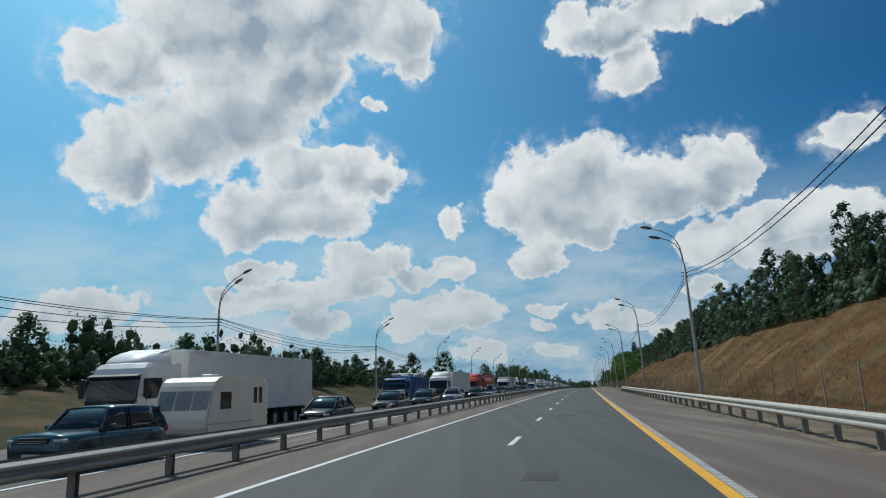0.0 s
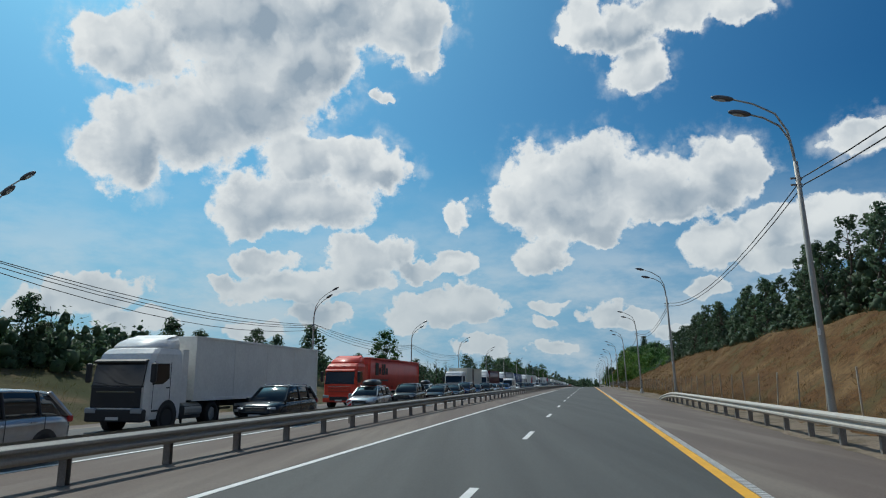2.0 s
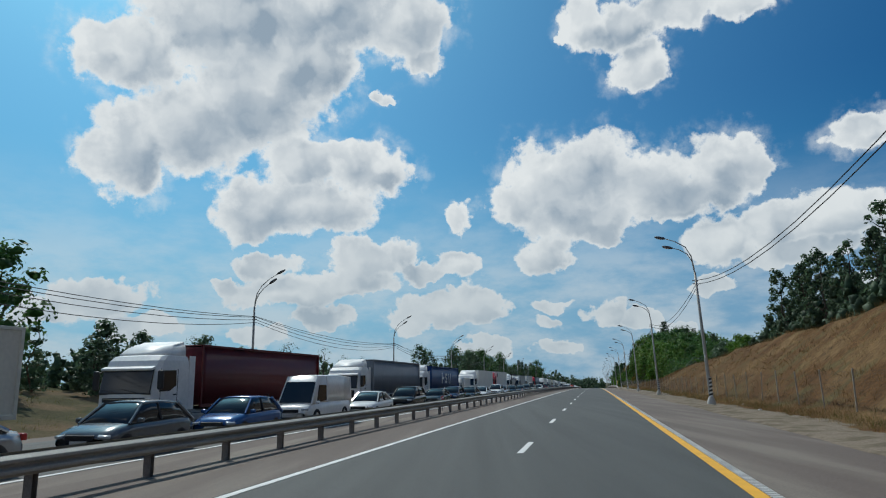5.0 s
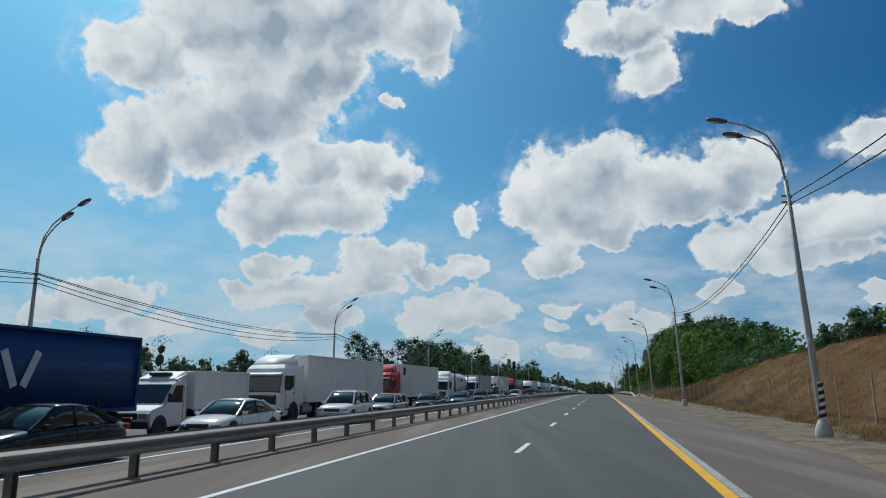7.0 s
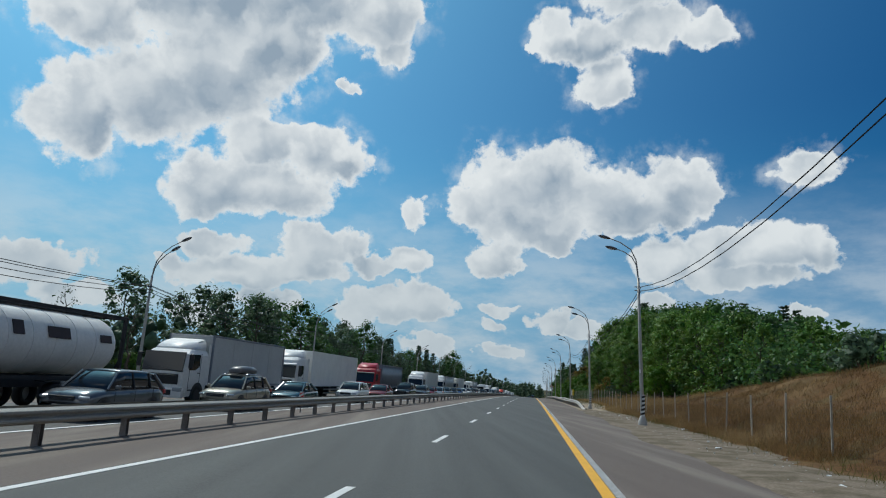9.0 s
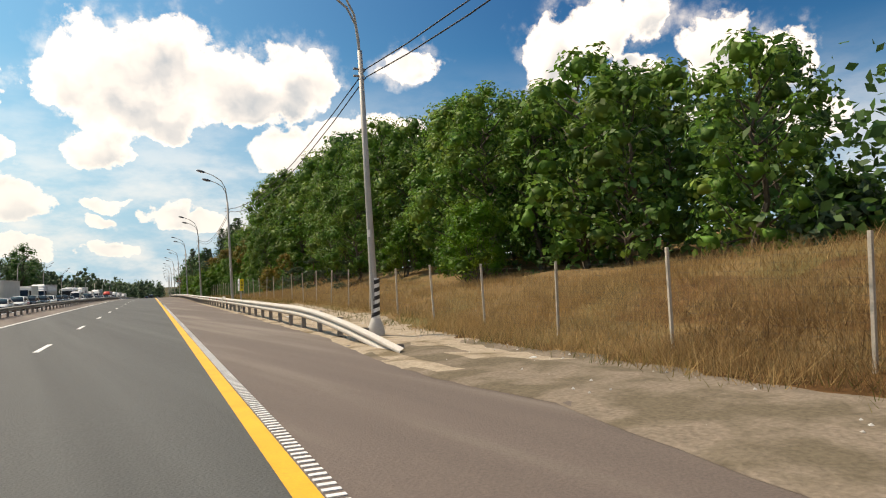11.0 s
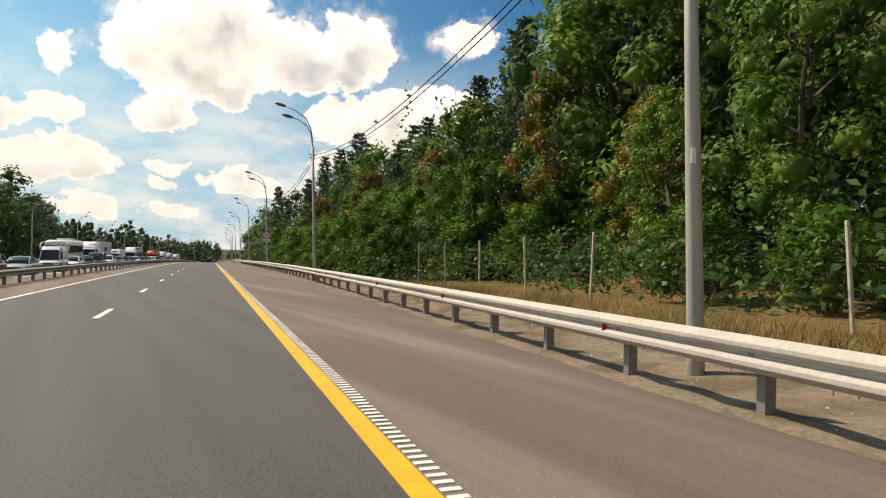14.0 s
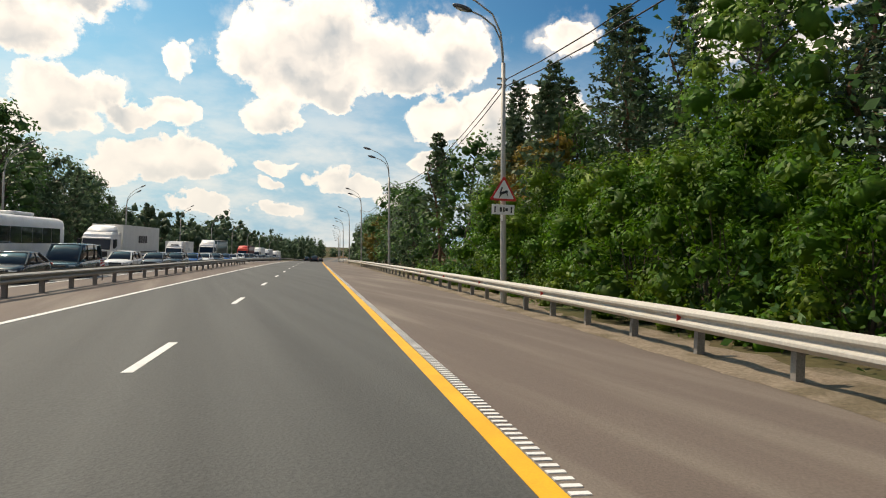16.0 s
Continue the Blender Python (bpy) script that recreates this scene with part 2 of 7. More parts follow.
def material(name, color, rough=0.6, metal=0.0, vary=0.25, scale=3.0, fine=40.0, bump=0.0, each=0.0, second=None, mask=(0.45, 0.65),
             coat=0.0, stretch=(1, 1, 1), turned=0.0, translucent=0.0, island=0.0, spec=0.5, third=None):
    """A surface with variation at two scales; second: a colour in patches; each: variation from object to object."""
    mt = bpy.data.materials.new(name)
    mt.use_nodes = True
    nt = mt.node_tree
    N, L = nt.nodes.new, nt.links.new
    p = nt.nodes["Principled BSDF"]
    p.inputs["Roughness"].default_value, p.inputs["Metallic"].default_value = rough, metal
    p.inputs["Coat Weight"].default_value, p.inputs["Specular IOR Level"].default_value = coat, spec
    p.inputs["Coat Roughness"].default_value = 0.05
    co = N("ShaderNodeTexCoord")
    mp = N("ShaderNodeMapping")
    mp.inputs["Scale"].default_value = stretch
    mp.inputs["Rotation"].default_value = (0, 0, radians(turned))
    L(co.outputs["Object"], mp.inputs[0])

    def tex(sc, det):
        n = N("ShaderNodeTexNoise")
        n.inputs["Scale"].default_value, n.inputs["Detail"].default_value = sc, det
        L(mp.outputs[0], n.inputs["Vector"])
        return n.outputs["Fac"]

    big = tex(scale, 4)
    small = N("ShaderNodeTexNoise")
    small.inputs["Scale"].default_value, small.inputs["Detail"].default_value = fine, 3
    L(co.outputs["Object"], small.inputs["Vector"])
    small = small.outputs["Fac"]
    c = N("ShaderNodeRGB")
    c.outputs[0].default_value = (*color, 1)
    base = c.outputs[0]
    if second:
        r = N("ShaderNodeMapRange")
        r.inputs[1].default_value, r.inputs[2].default_value = mask
        L(big, r.inputs[0])
        x = N("ShaderNodeMix")
        x.data_type = "RGBA"
        L(r.outputs[0], x.inputs[0]), L(base, x.inputs[6])
        x.inputs[7].default_value = (*second, 1)
        base = x.outputs[2]
    if third:
        broad = tex(scale * 0.37, 6)
        r = N("ShaderNodeMapRange")
        r.inputs[1].default_value, r.inputs[2].default_value = 0.5, 0.62
        L(broad, r.inputs[0])
        x = N("ShaderNodeMix")
        x.data_type = "RGBA"
        L(r.outputs[0], x.inputs[0]), L(base, x.inputs[6])
        x.inputs[7].default_value = (*third, 1)
        base = x.outputs[2]
    s = N("ShaderNodeMath")
    s.operation = "ADD"
    L(big, s.inputs[0]), L(small, s.inputs[1])
    r = N("ShaderNodeMapRange")
    r.inputs[1].default_value, r.inputs[2].default_value, r.inputs[3].default_value, r.inputs[4].default_value = 0.6, 1.4, 1 - vary, 1 + vary
    L(s.outputs[0], r.inputs[0])
    value = r.outputs[0]
    for source, amount in (("object", each), ("island", island)):
        if not amount:
            continue
        rnd = N("ShaderNodeObjectInfo").outputs["Random"] if source == "object" else N("ShaderNodeNewGeometry").outputs["Random Per Island"]
        q = N("ShaderNodeMapRange")
        q.inputs[3].default_value, q.inputs[4].default_value = 1 - amount, 1 + amount
        L(rnd, q.inputs[0])
        k = N("ShaderNodeMath")
        k.operation = "MULTIPLY"
        L(value, k.inputs[0]), L(q.outputs[0], k.inputs[1])
        value = k.outputs[0]
    h = N("ShaderNodeVectorMath")
    h.operation = "SCALE"
    L(base, h.inputs[0]), L(value, h.inputs["Scale"])
    L(h.outputs[0], p.inputs["Base Color"])
    if bump:
        b = N("ShaderNodeBump")
        b.inputs["Strength"].default_value, b.inputs["Distance"].default_value = bump, 0.02
        L(small, b.inputs["Height"]), L(b.outputs[0], p.inputs["Normal"])
    if translucent:
        t, x = N("ShaderNodeBsdfTranslucent"), N("ShaderNodeMixShader")
        L(h.outputs[0], t.inputs[0])
        x.inputs[0].default_value = translucent
        L(p.outputs[0], x.inputs[1]), L(t.outputs[0], x.inputs[2])
        L(x.outputs[0], nt.nodes["Material Output"].inputs[0])
    return mt


ASPHALT = material("asphalt", (0.063, 0.065, 0.061), 0.8, vary=0.45, scale=1.0, fine=30, bump=0.5, stretch=(1.3, 0.035, 1), turned=9.5)
SHOULDER = material("shoulder_asphalt", (0.136, 0.103, 0.084), 0.86, vary=0.3, scale=1.0, fine=32, bump=0.4, stretch=(0.9, 0.06, 1), turned=9.5, second=(0.175, 0.145, 0.116), mask=(0.5, 0.66))
PATCH = material("patch_asphalt", (0.045, 0.043, 0.042), 0.85, vary=0.2, scale=2, fine=60, bump=0.3)
WHITE_LINE = material("white_line_paint", (0.72, 0.71, 0.68), 0.7, vary=0.2, scale=2, fine=50)
YELLOW_LINE = material("yellow_line_paint", (0.8, 0.4, 0.015), 0.7, vary=0.18, scale=2, fine=50)
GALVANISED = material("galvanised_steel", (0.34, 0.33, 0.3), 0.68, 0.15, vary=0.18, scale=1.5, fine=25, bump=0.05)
# the same galvanised steel, with sunlight put into its paler colour
SUNLIT_STEEL = material("sunlit_zinc", (0.5, 0.47, 0.42), 0.75, 0.05, vary=0.2, scale=1.2, fine=18, bump=0.05, second=(0.42, 0.38, 0.32), mask=(0.52, 0.7))
DULL_STEEL = material("dull_steel_post", (0.27, 0.25, 0.23), 0.65, 0.35, vary=0.3, scale=4, fine=40)
POLE_STEEL = material("pole_steel", (0.4, 0.38, 0.34), 0.55, 0.15, vary=0.15, scale=1.0, fine=20)
CONCRETE = material("concrete", (0.5, 0.48, 0.44), 0.85, vary=0.2, scale=4, fine=40, bump=0.2)
FENCE_POST = material("fence_post_concrete", (0.42, 0.37, 0.3), 0.85, vary=0.3, scale=4, fine=30, each=0.2)
WIRE = material("black_cable", (0.02, 0.02, 0.02), 0.6, vary=0.1)
NET = material("fence_wire", (0.12, 0.11, 0.1), 0.6, 0.5, vary=0.1)
BLACK_PAINT = material("black_paint", (0.02, 0.02, 0.02), 0.6, vary=0.2)
WHITE_PAINT = material("white_paint", (0.78, 0.78, 0.76), 0.6, vary=0.12, scale=5)
RED_REFLECTOR = material("red_reflector", (0.55, 0.03, 0.03), 0.35)


def ground_material():
    """Dry grass, earth and green grass, with sand beside the road."""
    mt = material("ground_dry_grass", (0.125, 0.065, 0.027), 0.95, vary=0.6, scale=0.5, fine=3.2, bump=0.8, second=(0.09, 0.068, 0.03), mask=(0.5, 0.62), third=(0.165, 0.1, 0.046), spec=0.08)
    return mt


GROUND = ground_material()
PALE_GROUND = material("ground_straw", (0.21, 0.135, 0.062), 0.95, vary=0.45, scale=0.25, fine=9, bump=0.8, second=(0.12, 0.1, 0.04), mask=(0.5, 0.66), spec=0.08)
DUSTY = material("dusty_verge", (0.25, 0.2, 0.15), 0.95, vary=0.4, scale=0.9, fine=14, bump=0.9, second=(0.13, 0.105, 0.072), mask=(0.44, 0.6), spec=0.1)
SAND = material("sandy_verge", (0.4, 0.325, 0.24), 0.95, vary=0.4, scale=0.9, fine=14, bump=0.9, second=(0.15, 0.115, 0.07), mask=(0.5, 0.66), spec=0.1)
GREEN_GROUND = material("ground_green_grass", (0.085, 0.078, 0.042), 0.95, vary=0.4, scale=0.25, fine=6, bump=0.8, second=(0.13, 0.092, 0.056), mask=(0.48, 0.62), third=(0.06, 0.065, 0.03), spec=0.05)


# ---- helpers for meshes ----


def mesh_object(name, verts, faces, mat, parent=None, smooth=False):
    me = bpy.data.meshes.new(name)
    me.from_pydata([tuple(map(float, v)) for v in verts], [], [tuple(map(int, f)) for f in faces])
    me.materials.append(mat)
    if smooth:
        me.polygons.foreach_set("use_smooth", [True] * len(me.polygons))
    me.update()
    ob = new(name, me)
    if parent:
        ob.parent = parent
    return ob


def part(name, bm, mat, parent, label="", smooth=False):
    """Links a bmesh as one mesh object under a thing or a part."""
    me = bpy.data.meshes.new(name)
    bm.to_mesh(me)
    bm.free()
    me.materials.append(mat)
    if smooth:
        me.polygons.foreach_set("use_smooth", [True] * len(me.polygons))
    ob = new(name, me)
    ob.parent = parent
    if label:
        ob["label"] = label
    return ob


def thing(name, m, label, category, group="", kind=""):
    ob = new(name)
    ob.matrix_world = m
    ob.empty_display_size = 0.3
    return tagged(ob, label, category, group, kind)


def box(bm, cx, cy, cz, sx, sy, sz, bevel=0.0, turn=None):
    """A box of full sizes sx, sy, sz round a centre, with bevelled edges."""
    made = bmesh.ops.create_cube(bm, size=1.0, matrix=Matrix.Translation((cx, cy, cz)) @ (turn or Matrix()) @ Matrix.Diagonal((sx, sy, sz, 1)))
    if bevel:
        edges = {e for v in made["verts"] for e in v.link_edges}
        bmesh.ops.bevel(bm, geom=list(edges), offset=bevel, segments=2, affect="EDGES", profile=0.5)
    return made["verts"]


def rod(bm, a, b, ra, rb=None, n=10):
    """A tapered rod from a to b."""
    a, b = Vector(a), Vector(b)
    rb = ra if rb is None else rb
    m = Matrix.Translation((a + b) / 2) @ (b - a).to_track_quat("Z", "Y").to_matrix().to_4x4()
    bmesh.ops.create_cone(bm, cap_ends=True, segments=n, radius1=ra, radius2=rb, depth=(b - a).length, matrix=m)


def tube(bm, points, radii, n=8):
    """A round tube through points."""
    pts = [Vector(p) for p in points]
    rings = []
    for i, p in enumerate(pts):
        way = (pts[min(i + 1, len(pts) - 1)] - pts[max(i - 1, 0)]).normalized()
        side = way.cross(Vector((0, 0, 1)) if abs(way.z) < 0.9 else Vector((0, 1, 0))).normalized()
        up = side.cross(way)
        r = radii[i] if isinstance(radii, (list, tuple)) else radii
        rings.append([bm.verts.new(p + side * (r * math.cos(a)) + up * (r * math.sin(a))) for a in (2 * math.pi * k / n for k in range(n))])
    for r0, r1 in zip(rings[:-1], rings[1:]):
        for k in range(n):
            bm.faces.new((r0[k], r0[(k + 1) % n], r1[(k + 1) % n], r1[k]))
    bm.faces.new(rings[0][::-1]), bm.faces.new(rings[-1])


def loft(bm, rings, closed_ends=True):
    rows = [[bm.verts.new(p) for p in ring] for ring in rings]
    n = len(rows[0])
    for a, b in zip(rows[:-1], rows[1:]):
        for k in range(n):
            bm.faces.new((a[k], a[(k + 1) % n], b[(k + 1) % n], b[k]))
    if closed_ends:
        bm.faces.new(rows[0][::-1]), bm.faces.new(rows[-1])
    bmesh.ops.recalc_face_normals(bm, faces=bm.faces)


def ribbon(name, d0, d1, h, s0, s1, mat, step=5.0, thick=0.05, parent=None, cols=1):
    """A slab along the road from d0 to d1, its top at h."""
    s = np.arange(s0, s1 + step * 0.5, step)
    ds = np.linspace(d0, d1, cols + 1)
    n, c = len(s), cols + 1
    top = np.concatenate([along(s, d, h) for d in ds])
    low = np.concatenate([along(s, d, h - thick) for d in (d0, d1)])
    v = np.concatenate([top, low])
    f = []
    b0, b1 = c * n, (c + 1) * n
    for i in range(n - 1):
        for k in range(cols):
            f.append((k * n + i, (k + 1) * n + i, (k + 1) * n + i + 1, k * n + i + 1))
        f.append((b0 + i, i, i + 1, b0 + i + 1))
        f.append(((c - 1) * n + i, b1 + i, b1 + i + 1, (c - 1) * n + i + 1))
    return mesh_object(name, v, f, mat, parent)


# ---- ground ----
FAR_S = 1150.0
CREST = ([-1000, 200, 253, 285, 311, 323, 345, 380, 395, 430, 500, 4500], [6, 6, 5, 4.3, 3.6, 2.7, 1.8, 2.5, 1.9, 1.0, 0.6, 0.6])


def ground_height(s, d):
    """Height of the ground over the road line."""
    s, d = np.broadcast_arrays(np.asarray(s, float), np.asarray(d, float))
    crest = np.interp(s, *CREST)
    right = np.where(d < 10.5, np.interp(d, [6.0, 6.5, 7.2, 8.6, 10.5], [-0.12, -0.1, -0.05, 0.03, 0.1]),
                     np.where(d < 18, 0.1 + (crest - 0.1) * (d - 10.5) / 7.5, crest + np.minimum(d - 18, 50) * 0.1))
    raised = np.interp(s, [335, 362, 430, 455], [0.0, 0.32, 0.32, 0.0]) * np.interp(d, [7.4, 9.2, 10.8, 14], [0.0, 1.0, 1.0, 0.0])
    right = right + raised
    bank = np.interp(s, [-1000, 150, 220, 300, 4500], [3.0, 3.0, 1.2, 1.0, 1.0])
    left = np.interp(d, [-60, -42, -30, -26, -23, -21.8, -21.0], [1.35, 1.0, 0.16, -0.12, -0.12, -0.05, -0.04])
    left = np.where(left > 0, left * bank, left * 3) - 0.2
    wave = 0.25 * np.sin(s * 0.21 + d * 0.3) * np.sin(s * 0.083 - d * 0.17) + 0.15 * np.sin(s * 0.53 + d * 0.71)
    off = np.clip((np.abs(d + 7.5) - 18) / 8, 0, 1)
    mid = np.interp(d, [-21, -13, -9, -5, 6], [-0.42, -0.42, -0.42, -0.2, -0.12])
    h = np.where(d >= 6.0, right, np.where(d <= -21.0, left, mid))
    return h + wave * off


def build_ground():
    s = np.concatenate([np.arange(-900, -60, 60), np.arange(-60, 620, 3.0), np.arange(620, FAR_S, 15), np.geomspace(FAR_S, 4400, 14)])
    d = np.concatenate([-np.geomspace(1700, 75, 9), np.arange(-70, -21.5, 2.5), [-21.4, -21, -15, -13, -9, -5, -2, 5.9, 6.2, 6.6], np.arange(7.2, 30, 1.2),
                        np.arange(31, 70, 4), np.geomspace(75, 1700, 9)])
    S, D = np.meshgrid(s, d, indexing="ij")
    v = along(S, D, ground_height(S, D)).reshape(-1, 3)
    n = len(d)
    i, k = np.meshgrid(np.arange(len(s) - 1), np.arange(n - 1), indexing="ij")
    a = (i * n + k).ravel()
    f = np.stack([a, a + 1, a + n + 1, a + n], -1)
    ob = mesh_object("ground", v, f, GROUND, smooth=True)
    ob.data.materials.append(GREEN_GROUND)
    mid = d[:-1] + np.diff(d) / 2
    ob.data.materials.append(PALE_GROUND)
    which = np.where(mid[None, :] < -21, 1, np.where((s[:-1, None] > 334 + 8 * np.sin(mid[None, :])) & (mid[None, :] > 6), np.where(s[:-1, None] > 442, 1, 2), 0))
    ob.data.polygons.foreach_set("material_index", which.ravel())
    return tagged(ob, "rolling ground under dry golden brown grass", "ground", kind="structure")


build_ground()
ROAD_FROM, ROAD_TO = -60.0, 1300.0
YELLOW_D, DASH_D, WHITE_D = 2.05, -1.99, -5.81
RAIL_D, OPPOSITE_D = -8.35, -11.9

tagged(ribbon("road", -5.95, 2.16, 0.0, ROAD_FROM, ROAD_TO, ASPHALT, cols=2), "grey worn asphalt carriageway of two lanes", "road", kind="structure")
tagged(ribbon("shoulder_1", 2.16, 6.05, 0.0, ROAD_FROM, ROAD_TO, SHOULDER), "brownish asphalt hard shoulder beside the road", "shoulder", kind="structure")
tagged(ribbon("shoulder_5", 6.05, 7.1, 0.0, 405, ROAD_TO, SHOULDER), "brownish asphalt edge of the widened shoulder", "shoulder", kind="structure")
tagged(ribbon("shoulder_2", -9.4, -5.95, 0.0, ROAD_FROM, ROAD_TO, SHOULDER, thick=0.3), "brownish asphalt strip under the median barrier", "shoulder", kind="structure")
tagged(ribbon("shoulder_4", -11.85, -9.4, -0.215, ROAD_FROM, ROAD_TO, SHOULDER, thick=0.2), "brownish asphalt shoulder beyond the median barrier", "shoulder", kind="structure")
tagged(ribbon("road_opposite", -19.9, -11.85, -0.22, ROAD_FROM, ROAD_TO, ASPHALT, cols=2, thick=0.2), "grey asphalt carriageway filled with queueing traffic", "road", kind="structure")
tagged(ribbon("shoulder_3", -21.6, -19.9, -0.22, ROAD_FROM, ROAD_TO, SHOULDER, thick=0.2), "brownish asphalt shoulder of the far carriageway", "shoulder", kind="structure")


def build_verge():
    """Sand and gravel washed unevenly over the edge of the shoulder."""
    rng = np.random.default_rng(3)
    s = np.concatenate([np.arange(-40, 520, 0.5), np.arange(520, 1300, 6.0)])
    wide = np.interp(s, [-40, 118, 128, 330, 345, 1300], [0.0, 0.0, 0.12, 0.12, 0.0, 0.0])
    shift = np.interp(s, [412, 466], [0.0, 1.0])
    ragged = lambda k, a: a * (np.sin(s * 0.9 * k + 1.3) * 0.4 + np.sin(s * 0.37 * k) * 0.4 + rng.normal(size=len(s)) * 0.35)
    inner, outer = 5.86 - wide + shift * 0.8 + ragged(1, 0.1) - np.interp(s, [180, 240, 330, 342], [0, 0.7, 0.7, 0.0]) * np.abs(np.sin(s * 0.21) * np.sin(s * 0.077 + 1)), np.interp(s, [0, 220, 250, 340, 350, 405, 415], [8.5, 8.5, 9.2, 9.2, 9.9, 9.9, 8.6]) + ragged(0.8, 0.35)
    rows = []
    for q in (0, 0.06, 0.2, 0.4, 0.6, 0.8, 0.93, 1):
        d = inner + (outer - inner) * q
        top = 0.004 if q < 0.01 else np.maximum(ground_height(s, d), 0.0) * (q > 0.5) + 0.02 + 0.035 * np.sin(math.pi * q) + rng.normal(size=len(s)) * 0.014 + (0.05 * np.sin(s * 0.33 + 9 * q) * np.sin(s * 0.11 + 5 * q) if q > 0.3 else 0.0)
        if q == 1:
            top = ground_height(s, d) - 0.05
        rows.append(along(s, d, top))
    v, n = np.concatenate(rows), len(s)
    f = [(k * n + i, (k + 1) * n + i, (k + 1) * n + i + 1, k * n + i + 1) for k in range(7) for i in range(n - 1)]
    ob = mesh_object("verge", v, f, SAND, smooth=True)
    ob.data.materials.append(DUSTY)
    ob.data.polygons.foreach_set("material_index", [int(s[i] + 3 * math.sin(2.1 * k) + 2 * math.sin(i * 0.7) - 368 < -33 or s[i] + 3 * math.sin(2.1 * k) > 402) for k in range(7) for i in range(n - 1)])
    tagged(ob, "uneven sandy gravel verge along the shoulder", "verge", kind="structure")


build_verge()

# ---- painted lines ----
tagged(ribbon("yellow_edge_line", YELLOW_D - 0.11, YELLOW_D + 0.11, 0.006, ROAD_FROM, 900, YELLOW_LINE, thick=0.005), "solid yellow painted edge line", "road marking", kind="structure")
tagged(ribbon("white_edge_line", WHITE_D - 0.08, WHITE_D + 0.08, 0.006, ROAD_FROM, 900, WHITE_LINE, thick=0.005), "solid white painted edge line", "road marking", kind="structure")
tagged(ribbon("opposite_edge_line", OPPOSITE_D - 0.2, OPPOSITE_D - 0.03, -0.208, ROAD_FROM, 900, WHITE_LINE, thick=0.005), "solid white line of the far carriageway", "road marking", kind="structure")


def lane_dashes():
    for k in range(-4, 70):
        s0 = 19.06 + 12 * k
        for d, h, name in ((DASH_D, 0.006, "lane_dash"),):
            ob = ribbon(name, d - 0.075, d + 0.075, h, s0, s0 + 3.0, WHITE_LINE, step=3.0, thick=0.005)
            tagged(ob, "white painted dash between the lanes", "road marking", "lane dashes", "structure")


def rumble_bars():
    s = np.arange(-10, 560, 0.16)
    v, f = [], []
    for d0, d1, h in ((YELLOW_D + 0.13, YELLOW_D + 0.29, 0.01),):
        a = np.stack([along(s, d0, h), along(s, d1, h), along(s + 0.07, d1, h), along(s + 0.07, d0, h)], 1)
        b = a.copy()
        b[:, :, 2] -= 0.012
        v = np.concatenate([a, b], 1).reshape(-1, 3)
        for k in range(len(s)):
            o = 8 * k
            f += [(o, o + 1, o + 2, o + 3), (o, o + 4, o + 5, o + 1), (o + 1, o + 5, o + 6, o + 2), (o + 2, o + 6, o + 7, o + 3), (o + 3, o + 7, o + 4, o)]
    return tagged(mesh_object("rumble_strip", v, f, WHITE_LINE), "ribbed white rumble bars beside the yellow line", "road marking", kind="stuff")


lane_dashes()
rumble_bars()


# ---- crash barriers ----
def beam(name, s0, s1, d, top, mat, parent, side, tall=0.31, dips=()):
    """A W-shaped steel beam along the road; side: 1 bulges to the right."""
    prof = [(0.0, 0.0), (0.012, 0.01), (0.076, 0.05), (0.083, 0.06), (0.083, 0.096), (0.076, 0.108), (0.014, 0.14), (0.01, 0.155), (0.014, 0.17), (0.076, 0.202), (0.083, 0.214), (0.083, 0.25), (0.076, 0.26), (0.012, 0.3), (0.0, 0.31)]
    prof = [(a * 1.25, b * tall / 0.31) for a, b in prof]
    s = np.arange(s0, s1 + 0.1, 2.0 if s1 - s0 < 400 else 4.0)
    drop, shift = np.zeros(len(s)), np.zeros(len(s))
    for sa, sb, down, away in dips:
        q = np.clip((s - sa) / (sb - sa), 0, 1)
        drop, shift = drop + down * q * q, shift + away * (q * q if down else q)
    v, f = [], []
    m = len(prof)
    for back in (0, 0.006):
        for a, b in prof:
            v.append(along(s, d + side * (a - back) + shift, top - b - drop))
    v = np.concatenate(v)
    n = len(s)
    for layer in (0, 1):
        for k in range(m - 1):
            r0, r1 = (layer * m + k) * n, (layer * m + k + 1) * n
            for i in range(n - 1):
                f.append((r0 + i, r1 + i, r1 + i + 1, r0 + i + 1))
    return mesh_object(name, v, f, mat, parent)


def post_mesh(height, w=0.12, deep=0.14):
    bm = bmesh.new()
    t = 0.012
    box(bm, 0, 0, height / 2 - 0.15, t, w, height + 0.3)
    box(bm, deep / 2, w / 2 - t / 2, height / 2 - 0.15, deep, t, height + 0.3)
    box(bm, deep / 2, -w / 2 + t / 2, height / 2 - 0.15, deep, t, height + 0.3)
    me = bpy.data.meshes.new("post")
    bm.to_mesh(me)
    bm.free()
    me.materials.append(DULL_STEEL)
    return me


def spacer_mesh(side):
    bm = bmesh.new()
    box(bm, side * 0.07, 0, 0, 0.16, 0.1, 0.2, 0.01)
    me = bpy.data.meshes.new("spacer")
    bm.to_mesh(me)
    bm.free()
    me.materials.append(DULL_STEEL)
    return me


